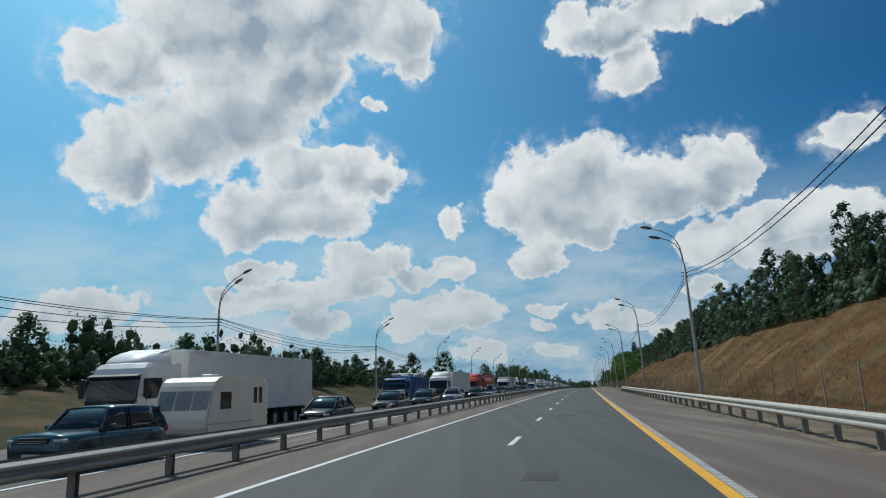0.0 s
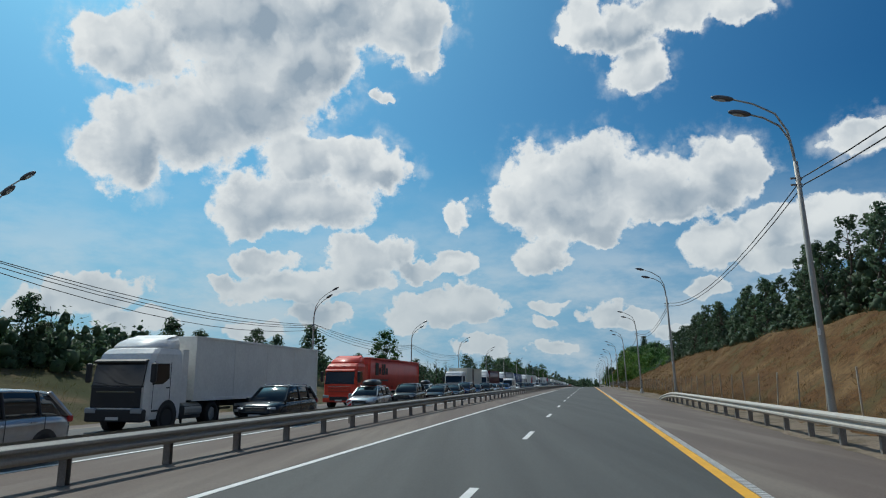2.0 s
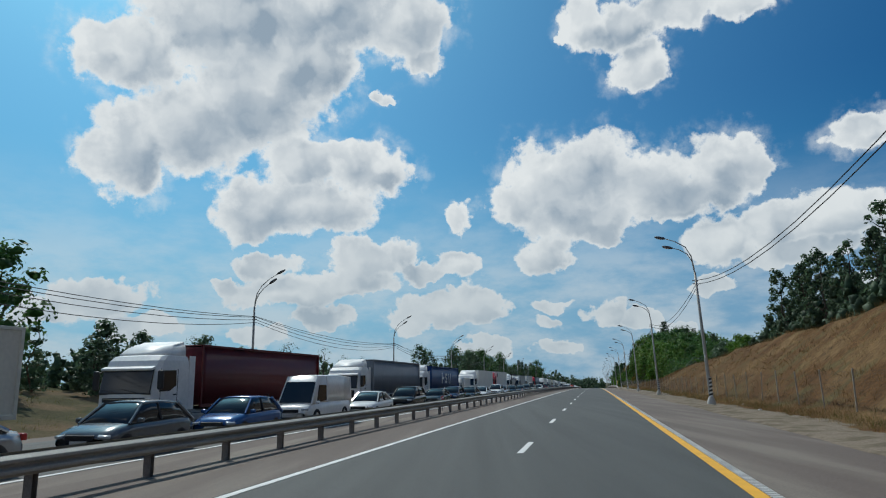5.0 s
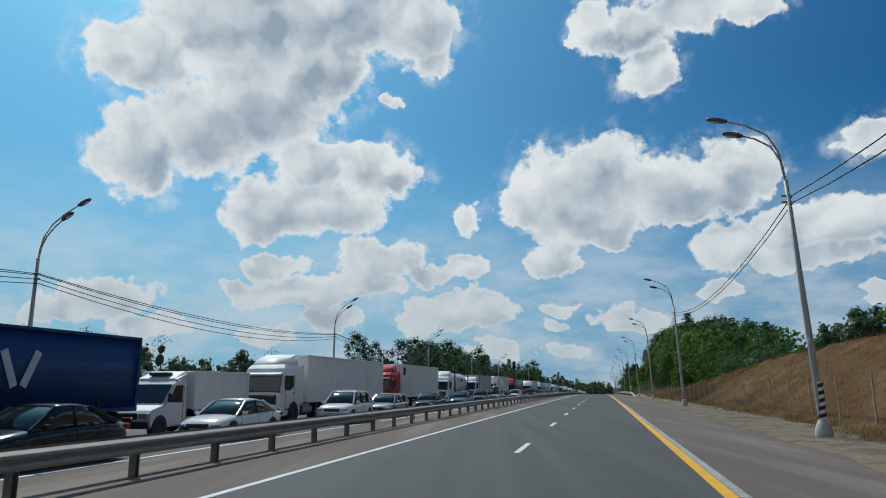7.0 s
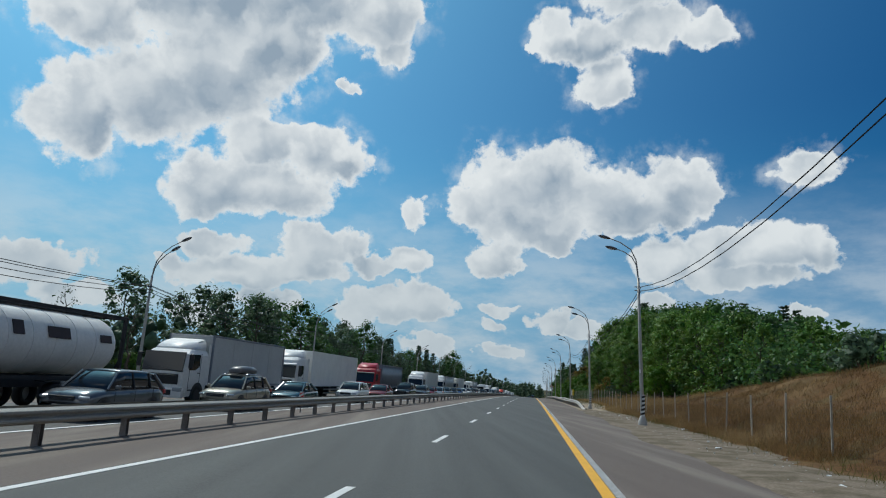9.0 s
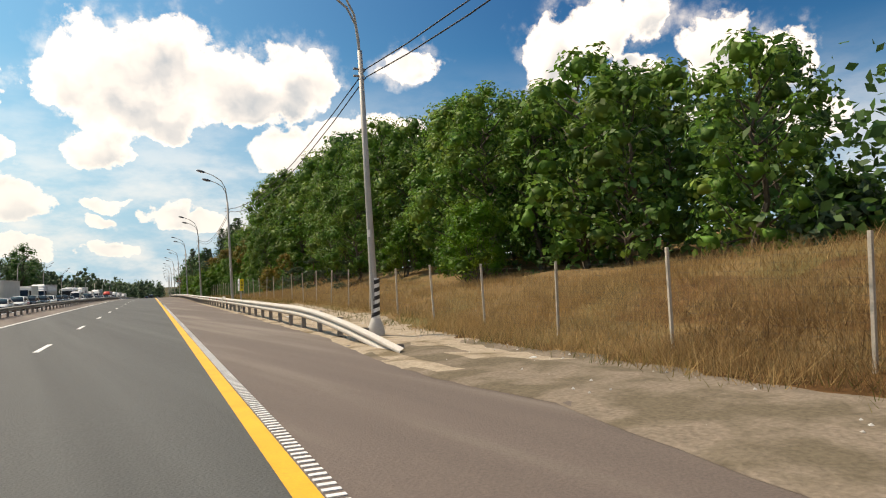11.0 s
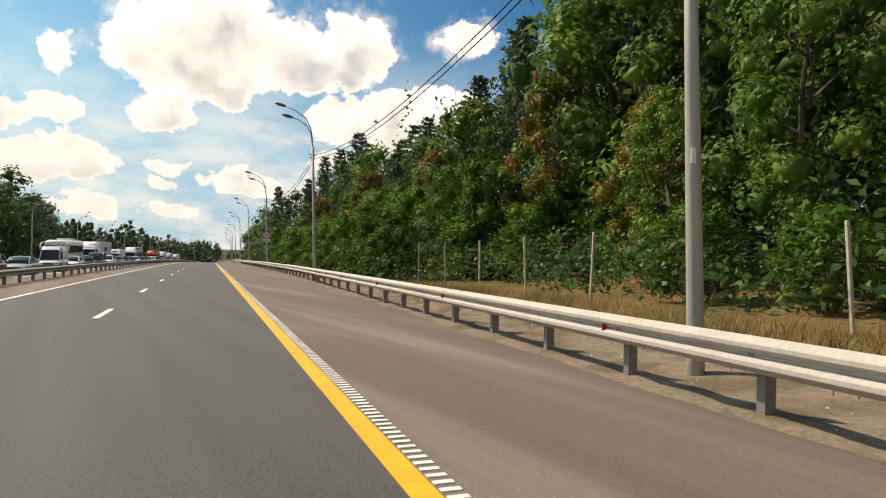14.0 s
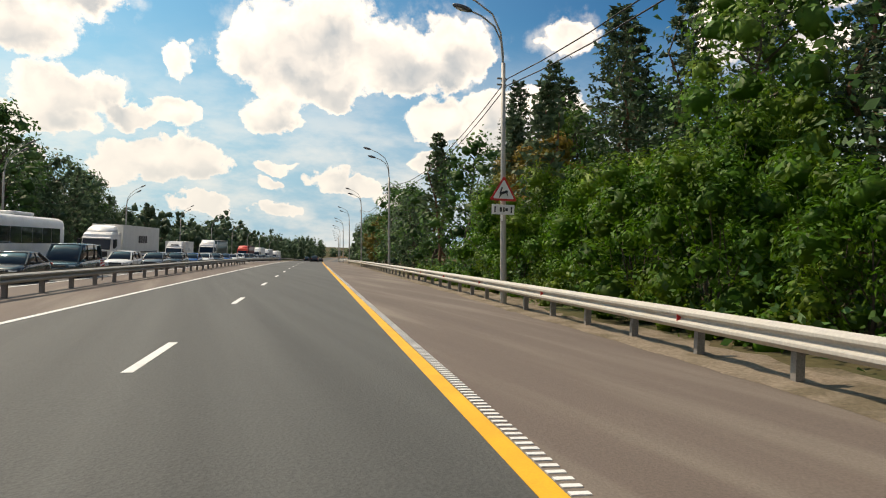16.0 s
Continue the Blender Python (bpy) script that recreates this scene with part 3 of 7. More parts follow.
def crash_barrier(name, s0, s1, d, top, side, gap, first, until, label, dips=(), mat=None, tall=0.31, double=False):
    rail = thing(name, Matrix(), label, "crash barrier", kind="structure")
    beam("beam", s0, s1, d, top, mat or GALVANISED, rail, side, tall, dips)
    if double:
        beam("beam", s0, s1, d - side * 0.42, top, mat or GALVANISED, rail, -side, tall, dips)
    post, spacer = post_mesh(top - 0.05), spacer_mesh(side)
    s = first
    while s < min(s1 - 0.5, until):
        if s > s0 + 0.4:
            q = new("post", post)
            down = sum(dn * np.clip((s - sa) / (sb - sa), 0, 1)**2 for sa, sb, dn, aw in dips)
            away = sum(aw * np.clip((s - sa) / (sb - sa), 0, 1)**(2 if dn else 1) for sa, sb, dn, aw in dips)
            q.matrix_world = place(s, d + away - side * 0.13 - (0.14 if side > 0 else 0), -down)
            q.parent = rail
            if s > 60 and side > 0 or s > 450 or 60 < s < 370:
                s += gap
                continue
            k = new("spacer", spacer)
            k.matrix_world = place(s, d + away - side * 0.13, top - 0.155 - down)
            k.parent = rail
        s += gap
    return rail


crash_barrier("median_barrier", -40, 900, -8.33, 0.74, 1, 2.79, 24.4 - 2.79 * 15, 560, "long grey galvanised steel median barrier with W-shaped beams", double=True)
# roadside beams take the steel lightened for sun; the median keeps the darker one
crash_barrier("roadside_barrier", -40, 125, 6.02, 0.84, -1, 2.5, 31.3 - 2.5 * 28, 640, "galvanised steel barrier sinking into the verge at its end", dips=((108, 125, 0.75, 0.3),), tall=0.37, mat=SUNLIT_STEEL)
crash_barrier("roadside_barrier", 336, 720, 6.02, 0.88, -1, 2.5, 386.7 - 2.5 * 20, 560, "sunlit galvanised steel barrier on dark posts beside the shoulder", dips=((348, 336, 0.75, 0.25), (412, 466, 0.0, 1.05)), tall=0.39, mat=SUNLIT_STEEL)



def barrier_joint():
    """A battered plate wrapped round the beam where two lengths meet."""
    m = place(374.4, 5.92, 0.88)
    ob = thing("barrier_joint", m, "battered pale steel sleeve over a barrier joint", "barrier part")
    bm = bmesh.new()
    rows = []
    for y, grow in ((-0.28, 0.0), (-0.2, 0.018), (-0.05, 0.03), (0.1, 0.022), (0.24, 0.012)):
        rows.append([(x - grow, y + 0.02 * math.sin(9 * z), -z) for x, z in ((0.05, -0.03), (0.0, 0.0), (-0.008, 0.12), (0.02, 0.18), (-0.008, 0.25), (-0.004, 0.38), (0.04, 0.41), (0.06, 0.41), (0.06, -0.03))])
    loft(bm, rows)
    part("sleeve", bm, SUNLIT_STEEL, ob)
    for y, z in ((-0.15, -0.08), (0.05, -0.08), (-0.15, -0.3), (0.05, -0.3)):
        bm = bmesh.new()
        rod(bm, (0.0, y, z), (-0.05, y, z), 0.018, 0.018, 7)
        part("bolt", bm, DULL_STEEL, ob)
    bm = bmesh.new()
    box(bm, 0.1, -0.15, 0.05, 0.2, 0.34, 0.05, 0.015, Matrix.Rotation(0.25, 4, "X"))
    part("bent_flap", bm, SUNLIT_STEEL, ob, "bent pale plate")


barrier_joint()


# ---- street lamps, cables ----
LAMP_GLASS = material("lamp_glass", (0.55, 0.58, 0.6), 0.2, vary=0.05)
LAMP_BODY = material("lamp_body", (0.12, 0.12, 0.13), 0.5, 0.2, vary=0.1)


def lamp_head(parent, tip, way):
    bm = bmesh.new()
    bmesh.ops.create_uvsphere(bm, u_segments=14, v_segments=8, radius=0.5)
    tilt = Vector(way).to_track_quat("Y", "Z").to_matrix().to_4x4()
    bmesh.ops.transform(bm, matrix=Matrix.Translation(Vector(tip) + Vector(way).normalized() * 0.3) @ tilt @ Matrix.Diagonal((0.3, 0.78, 0.2, 1)), verts=bm.verts)
    head = part("lamp_head", bm, LAMP_BODY, parent, "dark oval lamp housing", True)
    bm = bmesh.new()
    bmesh.ops.create_uvsphere(bm, u_segments=12, v_segments=6, radius=0.5)
    bmesh.ops.transform(bm, matrix=Matrix.Translation(Vector(tip) + Vector(way).normalized() * 0.34 - Vector((0, 0, 0.05))) @ tilt @ Matrix.Diagonal((0.22, 0.5, 0.13, 1)), verts=bm.verts)
    part("diffuser", bm, LAMP_GLASS, head, "pale glass diffuser", True)


def street_lamp(side, banded):
    """A lamp post with two arms; side: -1 reaches to the left."""
    lean = 0.32 if side < 0 else 0.0
    drop = 0.0 if side < 0 else 0.55
    post = thing("street_lamp", Matrix(), "", "street lamp", "street lamps along the road")
    tagged(post, "grey steel street lamp with two arms" + (", black-white banded foot" if banded else ""))
    top = 8.75 - drop
    bm = bmesh.new()
    tube(bm, [(0, 0, -0.4), (0, 0, 0.3), (side * lean * 0.5, 0, top * 0.5), (side * lean, 0, top)], [0.13, 0.125, 0.1, 0.075], 10)
    part("shaft", bm, POLE_STEEL, post, smooth=True)
    x = side * lean
    for pts, end in (([(0, 0, -0.5), (0.03, 0.02, 0.35), (0.14, 0.04, 1.1), (0.45, 0.08, 1.75), (1.1, 0.16, 2.2), (1.75, 0.22, 2.45)], (0.65, 0.06, 0.16)),
                     ([(0, 0, -0.7), (0.03, -0.02, 0.1), (0.12, -0.04, 0.75), (0.4, -0.08, 1.25), (0.9, -0.16, 1.55), (1.35, -0.22, 1.68)], (0.6, -0.06, 0.12))):
        if side > 0:
            reach = pts[-1][0]
            pts = [(reach * u, pts[0][1] + (pts[-1][1] - pts[0][1]) * u, pts[0][2] + (pts[-1][2] - pts[0][2]) * w) for u, w in ((0, 0), (0.02, 0.3), (0.1, 0.52), (0.3, 0.72), (0.62, 0.89), (1, 1.03))]
            end = (end[0], end[1], 0.34)
        pts = [(x + side * a, b, top + c) for a, b, c in pts]
        bm = bmesh.new()
        tube(bm, pts, [0.045, 0.042, 0.04, 0.036, 0.032, 0.03], 8)
        arm = part("arm", bm, POLE_STEEL, post, smooth=True)
        lamp_head(arm, pts[-1], (side * end[0], end[1], end[2]))
    clamp = 8.18 - drop * 1.3
    for z in (clamp, clamp - 0.22):
        bm = bmesh.new()
        box(bm, x + side * 0.04, 0, z, 0.34, 0.08, 0.05)
        part("cable_bracket", bm, DULL_STEEL, post)
    if side > 0:
        return post
    bm = bmesh.new()
    box(bm, side * 0.15, -0.09, 3.15, 0.14, 0.02, 0.22, 0.004)
    part("number_plate", bm, WHITE_PAINT, post, "small white plate")
    if banded:
        bm = bmesh.new()
        ring = [(0.25, -0.1), (0.27, 0.04), (0.275, 0.16), (0.25, 0.3), (0.19, 0.45), (0.15, 0.55), (0.13, 0.58)]
        n = 14
        rows = [[bm.verts.new((r * math.cos(2 * math.pi * k / n), r * math.sin(2 * math.pi * k / n), z)) for k in range(n)] for r, z in ring]
        for a, b in zip(rows[:-1], rows[1:]):
            for k in range(n):
                bm.faces.new((a[k], a[(k + 1) % n], b[(k + 1) % n], b[k]))
        bm.faces.new(rows[-1])
        part("footing", bm, CONCRETE, post, "bell-shaped concrete footing", True)
        bm = bmesh.new()
        tube(bm, [(0, 0, 0.56), (0, 0, 1.8)], 0.131, 16)
        band = part("white_band", bm, WHITE_PAINT, post, "white painted band")
        for k in range(5):
            bm = bmesh.new()
            m = 16
            low, high = [], []
            for j in range(m + 1):
                a = 2 * math.pi * j / m
                z = 0.6 + 0.24 * k + 0.24 * j / m - 0.12
                for dz, row in ((0, low), (0.125, high)):
                    row.append(bm.verts.new((0.136 * math.cos(a), 0.136 * math.sin(a), min(max(z + dz, 0.57), 1.79))))
            for j in range(m):
                bm.faces.new((low[j], low[j + 1], high[j + 1], high[j]))
            part("black_stripe", bm, BLACK_PAINT, band, "slanting black stripe")
    return post


RIGHT_LAMPS = [-31, 6.4, 43.6, 82.3, 119.4, 157.0, 193.6, 230.0, 268.3, 304.8, 340.9, 379.2, 416.4, 452.2, 489.1] + [489.1 + 37 * k for k in range(1, 9)]
LEFT_LAMPS = [-30, 7.3, 44.3, 82.4, 119.2, 156.1, 193.7, 231.2, 268.0, 305.9, 342.0] + [342 + 37.2 * k for k in range(1, 13)]


def all_lamps():
    kinds = {}
    for side, d, places in ((-1, 7.19, RIGHT_LAMPS), (1, -25.4, LEFT_LAMPS)):
        for s in places:
            banded = side < 0 and 130 < s < 345
            m = place(s, d, float(ground_height(s, d)) if side > 0 else 0.0)
            if (side, banded) in kinds:
                copy_thing(kinds[side, banded], m)
            else:
                kinds[side, banded] = street_lamp(side, banded)
                kinds[side, banded].matrix_world = m


def cable(a, b, sag, r):
    a, b = Vector(a), Vector(b)
    pts = []
    n = 10
    for k in range(n + 1):
        q = k / n
        p = a.lerp(b, q)
        p.z -= 4 * sag * q * (1 - q)
        pts.append(p)
    bm = bmesh.new()
    tube(bm, [p - pts[0] for p in pts], r, 4)
    me = bpy.data.meshes.new("overhead_cable")
    bm.to_mesh(me)
    bm.free()
    me.materials.append(WIRE)
    ob = new("overhead_cable", me)
    ob.location = pts[0]
    return tagged(ob, "black overhead cable sagging between lamp posts", "cable", "overhead cables")


def all_cables():
    for places, d, hs, sags in ((RIGHT_LAMPS, 7.05, (8.2, 7.95), (1.1, 1.15)), (LEFT_LAMPS, -25.2, (7.45, 7.4, 7.2, 7.0), (0.7, 0.82, 0.9, 1.1))):
        for s0, s1 in zip(places[:-1], places[1:]):
            if s0 > (560 if d > 0 else 380):
                continue
            g0, g1 = (0, 0) if d > 0 else (float(ground_height(s0, d)), float(ground_height(s1, d)))
            for h, sag in zip(hs, sags):
                cable(along(s0, d, h + g0), along(s1, d, h + g1), sag * (0.9 + 0.2 * random.random()), 0.022 if d > 0 else 0.02)


all_lamps()
all_cables()


# ---- wire fence on concrete posts ----
def fence_line(s):
    return float(np.interp(s, [0, 345, 365, 1000], [10.4, 10.4, 10.75, 10.75]))


def wire_fence():
    fence = thing("wire_fence", Matrix(), "wire net fence on thin pale concrete posts", "fence", kind="structure")
    bm = bmesh.new()
    box(bm, 0, 0, 0.82, 0.062, 0.062, 2.4, 0.008)
    post = bpy.data.meshes.new("post")
    bm.to_mesh(post)
    bm.free()
    post.materials.append(FENCE_POST)
    gap = 4.047
    bm = bmesh.new()
    for z in np.arange(0.12, 1.86, 0.13):
        tube(bm, [(0, 0, z), (0, gap, z)], 0.0016, 3)
    for y in np.arange(0.06, gap, 0.13):
        tube(bm, [(0, y, 0.1), (0, y, 1.84)], 0.0014, 3)
    net = bpy.data.meshes.new("net_panel")
    bm.to_mesh(net)
    bm.free()
    net.materials.append(NET)
    rnd = random.Random(5)
    s = 388.5 - gap * 102
    while s < 447:
        d = fence_line(s)
        h = float(ground_height(s, d))
        q = new("post", post)
        q.matrix_world = place(s, d, h) @ pose(0, 0, 0, rnd.uniform(-2.5, 2.5), rnd.uniform(-3, 3), rnd.uniform(-10, 10)) @ Matrix.Diagonal((1, 1, rnd.uniform(0.95, 1.04), 1))
        q.parent = fence
        h1 = float(ground_height(s + gap, fence_line(s + gap)))
        q = new("net_panel", net)
        m = place(s, d, h)
        sh = Matrix.Identity(4)
        sh[2][1] = (h1 - h) / gap
        q.matrix_world = m @ sh
        q.parent = fence
        s += gap
    return fence


wire_fence()


# ---- emergency call box, signs, marker boards ----
YELLOW_PLASTIC = material("yellow_plastic", (0.8, 0.62, 0.02), 0.4, vary=0.08, scale=3, coat=0.2)
WHITE_PLASTIC = material("white_plastic", (0.75, 0.75, 0.72), 0.4, vary=0.08, scale=3)
SIGN_RED = material("sign_red", (0.55, 0.03, 0.03), 0.4, vary=0.1)
SIGN_BLACK = material("sign_black", (0.02, 0.02, 0.02), 0.5)


def letters(text, size, mat, parent, m, name="lettering", label="", bold=0.02):
    cu = bpy.data.curves.new(name, "FONT")
    cu.body, cu.size, cu.extrude, cu.align_x, cu.align_y, cu.offset = text, size, 0.004, "CENTER", "CENTER", size * bold
    ob = bpy.data.objects.new(name, cu)
    scene.collection.objects.link(ob)
    me = bpy.data.meshes.new_from_object(ob.evaluated_get(bpy.context.evaluated_depsgraph_get()))
    bpy.data.objects.remove(ob)
    bpy.data.curves.remove(cu)
    me.materials.clear()
    me.materials.append(mat)
    out = new(name, me)
    out.parent = parent
    out.matrix_local = m
    if label:
        out["label"] = label
    return out


def call_box():
    m = place(373.75, 7.2, -0.05, 8)
    ob = thing("emergency_call_box", m, "yellow and white emergency call box on a steel post", "call box")
    bm = bmesh.new()
    box(bm, 0, 0, 0.6, 0.1, 0.09, 1.7, 0.01)
    part("post", bm, POLE_STEEL, ob)
    z0, tall = 1.87, 0.9
    bm = bmesh.new()
    box(bm, 0.015, 0, z0, 0.31, 0.33, tall, 0.04)
    body = part("housing", bm, YELLOW_PLASTIC, ob, "yellow housing")
    bm = bmesh.new()
    box(bm, -0.15, 0, z0, 0.08, 0.36, tall + 0.02, 0.03)
    front = part("front_panel", bm, WHITE_PLASTIC, ob, "white front panel with a handset mark")
    bm = bmesh.new()
    tube(bm, [(-0.192, 0.1 * math.cos(a), z0 + 0.1 * math.sin(a)) for a in (2 * math.pi * k / 16 for k in range(17))], 0.007, 5)
    part("ring_mark", bm, SIGN_BLACK, front)
    bm = bmesh.new()
    tube(bm, [(-0.19, 0.03, z0 + 0.07), (-0.193, -0.015, z0 + 0.05), (-0.193, -0.025, z0), (-0.193, -0.015, z0 - 0.05), (-0.19, 0.03, z0 - 0.07)], [0.018, 0.012, 0.011, 0.012, 0.018], 8)
    part("handset_mark", bm, SIGN_BLACK, front)
    for y in (-0.1, 0.1):
        for z in (z0 + 0.22, z0 - 0.3):
            bm = bmesh.new()
            rod(bm, (-0.187, y, z), (-0.197, y, z), 0.02, 0.02, 8)
            part("bolt", bm, SIGN_BLACK, front)
    for ch, z in (("S", z0 + 0.22), ("O", z0), ("S", z0 - 0.22)):
        letters(ch, 0.2, SIGN_BLACK, body, pose(0.03, -0.168, z, 90, 0, 0), "letter", "black letter", 0.04)


def warning_sign():
    m = place(489.1, 7.0, 0)
    ob = thing("warning_sign", m, "triangular red-bordered warning sign with a plate below on a lamp post", "road sign")

    def tri(size, y, mat, name, parent, label=""):
        bm = bmesh.new()
        h = size * 0.866
        pts = [(-size / 2, -h * 0.36), (size / 2, -h * 0.36), (0, h * 0.64)]
        a = [bm.verts.new((px, y, 4.08 + pz)) for px, pz in pts]
        b = [bm.verts.new((px, y + 0.012, 4.08 + pz)) for px, pz in pts]
        bm.faces.new(a), bm.faces.new(b[::-1])
        for i in range(3):
            bm.faces.new((a[i], b[i], b[(i + 1) % 3], a[(i + 1) % 3]))
        bmesh.ops.bevel(bm, geom=[e for e in bm.edges if abs((e.verts[0].co - e.verts[1].co).y) > 0.005], offset=size * 0.04, segments=2, affect="EDGES")
        return part(name, bm, mat, parent, label)

    plate = tri(1.05, -0.2, SIGN_RED, "triangle", ob, "red-bordered triangle")
    tri(0.8, -0.208, WHITE_PAINT, "panel", plate, "white panel")
    bm = bmesh.new()
    for a, b, w in (((-0.14, 4.0), (0.14, 4.1), 0.09), ((-0.1, 3.98), (-0.16, 3.86), 0.04), ((0.1, 4.06), (0.17, 3.93), 0.04), ((-0.13, 4.02), (-0.06, 4.24), 0.05)):
        rod(bm, (a[0], -0.21, a[1]), (b[0], -0.21, b[1]), w / 2, w / 2, 6)
    part("pictogram", bm, SIGN_BLACK, plate, "dark plain pictogram")
    bm = bmesh.new()
    box(bm, 0, -0.2, 3.44, 0.84, 0.015, 0.36, 0.004)
    low = part("lower_plate", bm, WHITE_PAINT, ob, "white plate with dark bars")
    for x, w, h in ((-0.3, 0.05, 0.22), (-0.08, 0.08, 0.16), (0.03, 0.06, 0.16), (0.13, 0.1, 0.1), (0.31, 0.05, 0.22)):
        bm = bmesh.new()
        box(bm, x, -0.211, 3.44, w, 0.006, h)
        part("bar", bm, SIGN_BLACK, low)


def marker_board(s, d):
    m = place(s, d, float(ground_height(s, d)) + 0.1)
    ob = thing("marker_board", m, "narrow red and white striped marker board on a post", "road sign", "marker boards")
    bm = bmesh.new()
    rod(bm, (0, 0.03, -0.3), (0, 0.03, 1.15), 0.03, 0.03, 8)
    part("post", bm, DULL_STEEL, ob)
    bm = bmesh.new()
    box(bm, 0, 0, 0.87, 0.22, 0.02, 0.62, 0.005)
    plate = part("plate", bm, WHITE_PAINT, ob)
    for k in range(3):
        bm = bmesh.new()
        z = 0.62 + 0.2 * k
        a = [(-0.1, z), (0.1, z + 0.13), (0.1, z + 0.23), (-0.1, z + 0.1)]
        v = [bm.verts.new((px, -0.014, min(pz, 1.17))) for px, pz in a] + [bm.verts.new((px, -0.01, min(pz, 1.17))) for px, pz in a]
        bm.faces.new(v[:4]), bm.faces.new(v[:3:-1])
        for i in range(4):
            bm.faces.new((v[i], v[i + 4], v[(i + 1) % 4 + 4], v[(i + 1) % 4]))
        part("stripe", bm, SIGN_RED, plate, "red slanting stripe")


call_box()
warning_sign()
for _s, _d in ((35.0, -10.0), (86.7, -10.0), (139.2, -10.0), (190.7, -10.0), (242.2, -10.0), (294.6, -10.0), (346.5, -10.0), (398, -10.0), (450, -10.0), (502, -10.0)):
    marker_board(_s, _d)


# ---- tar patches, guard reflectors, litter ----
def patches():
    for s, d, l, w in ((12.8, -0.79, 1.1, 0.6), (35.3, -0.8, 2.4, 0.9), (130.7, -0.84, 0.9, 0.5)):
        tagged(ribbon("tar_patch", d - w / 2, d + w / 2, 0.005, s - l / 2, s + l / 2, PATCH, step=l / 2, thick=0.004), "dark square tar patch in the asphalt", "road patch", "tar patches", "structure")


def reflectors():
    bm = bmesh.new()
    box(bm, 0, 0, 0, 0.09, 0.02, 0.15, 0.006)
    me = bpy.data.meshes.new("barrier_reflector")
    bm.to_mesh(me)
    bm.free()
    me.materials.append(RED_REFLECTOR)
    for s in np.arange(372.0, 520, 7.5):
        ob = new("barrier_reflector", me)
        ob.matrix_world = place(s, barrier_shift(s) + 5.97, 0.68)
        tagged(ob, "small red reflector on the barrier beam", "reflector", "barrier reflectors")


def litter():
    rnd = random.Random(9)
    for k in range(26):
        s, d = rnd.uniform(180, 400), rnd.uniform(7.2, 9.6)
        bm = bmesh.new()
        bmesh.ops.create_icosphere(bm, subdivisions=1, radius=rnd.uniform(0.05, 0.13))
        for v in bm.verts:
            v.co += Vector((rnd.uniform(-1, 1), rnd.uniform(-1, 1), rnd.uniform(-1, 1))) * 0.03
            v.co.z *= 0.5
        me = bpy.data.meshes.new("litter")
        bm.to_mesh(me)
        bm.free()
        me.materials.append(WHITE_PLASTIC)
        ob = new("litter", me)
        ob.matrix_world = place(s, d, max(float(ground_height(s, d)), 0.02 if d < 8.3 else -1) + 0.03, rnd.uniform(0, 360))
        tagged(ob, "crumpled scrap of white litter on the verge", "litter", "litter on the verge")


def barrier_shift(s):
    return float(np.interp(s, [412, 466], [0.0, 1.05]))


patches()
reflectors()
litter()


# ---- stones and litter on the verge ----
def gravel():
    """Loose stones strewn over the verge, as one mesh."""
    rng = np.random.default_rng(61)
    n = 1300
    s = np.concatenate([rng.uniform(225, 345, 900), rng.uniform(345, 420, 400)])
    d = 6.2 + 2.6 * rng.random(n)**0.7
    shape = np.array([(1, 0, 0), (-1, 0, 0), (0, 1, 0), (0, -1, 0), (0, 0, 0.8), (0, 0, -0.8)], float)
    side = np.array([(0, 2, 4), (2, 1, 4), (1, 3, 4), (3, 0, 4), (2, 0, 5), (1, 2, 5), (3, 1, 5), (0, 3, 5)])
    at = along(s, d, np.maximum(ground_height(s, d), 0.0) + 0.045)
    v = (at[:, None, :] + shape[None] * (0.012 + 0.035 * rng.random((n, 1, 1))**2) * rng.uniform(0.6, 1.3, (n, 6, 3))).reshape(-1, 3)
    f = (side[None] + 6 * np.arange(n)[:, None, None]).reshape(-1, 3)
    tagged(mesh_object("gravel", v, f, CONCRETE), "loose grey stones on the sandy verge", "gravel", kind="stuff")


def plastic_bag(s, d, size, seed):
    """A crumpled bag."""
    rng = np.random.default_rng(seed)
    bm = bmesh.new()
    bmesh.ops.create_icosphere(bm, subdivisions=2, radius=size)
    for v in bm.verts:
        v.co = Vector((v.co.x * 1.6, v.co.y, max(v.co.z, -0.3 * size) * 0.45)) * float(rng.uniform(0.75, 1.2))
    me = bpy.data.meshes.new("plastic_bag")
    bm.to_mesh(me)
    bm.free()
    me.materials.append(WHITE_PAINT)
    ob = new("plastic_bag", me)
    ob.matrix_world = place(s, d, float(max(ground_height(s, d), 0)) + 0.015, rng.uniform(0, 180))
    tagged(ob, "crumpled white plastic bag lying on the verge", "litter")


gravel()
plastic_bag(303.3, 9.2, 0.13, 5)


# ---- vehicles ----
GLASS_DARK = material("car_glass", (0.022, 0.028, 0.034), 0.05, vary=0.05, spec=0.55)
SIDE_GLASS = material("cab_side_glass", (0.022, 0.027, 0.033), 0.08, vary=0.05, spec=0.4)
TYRE = material("tyre_rubber", (0.018, 0.018, 0.018), 0.85, vary=0.2)
RIM = material("wheel_rim", (0.42, 0.42, 0.43), 0.4, 0.6, vary=0.15)
WHITE_RIM = material("truck_rim", (0.5, 0.5, 0.48), 0.5, 0.3, vary=0.2)
PLASTIC = material("black_plastic", (0.022, 0.022, 0.024), 0.6, vary=0.15)
CHASSIS = material("chassis_steel", (0.025, 0.025, 0.027), 0.8, vary=0.3)
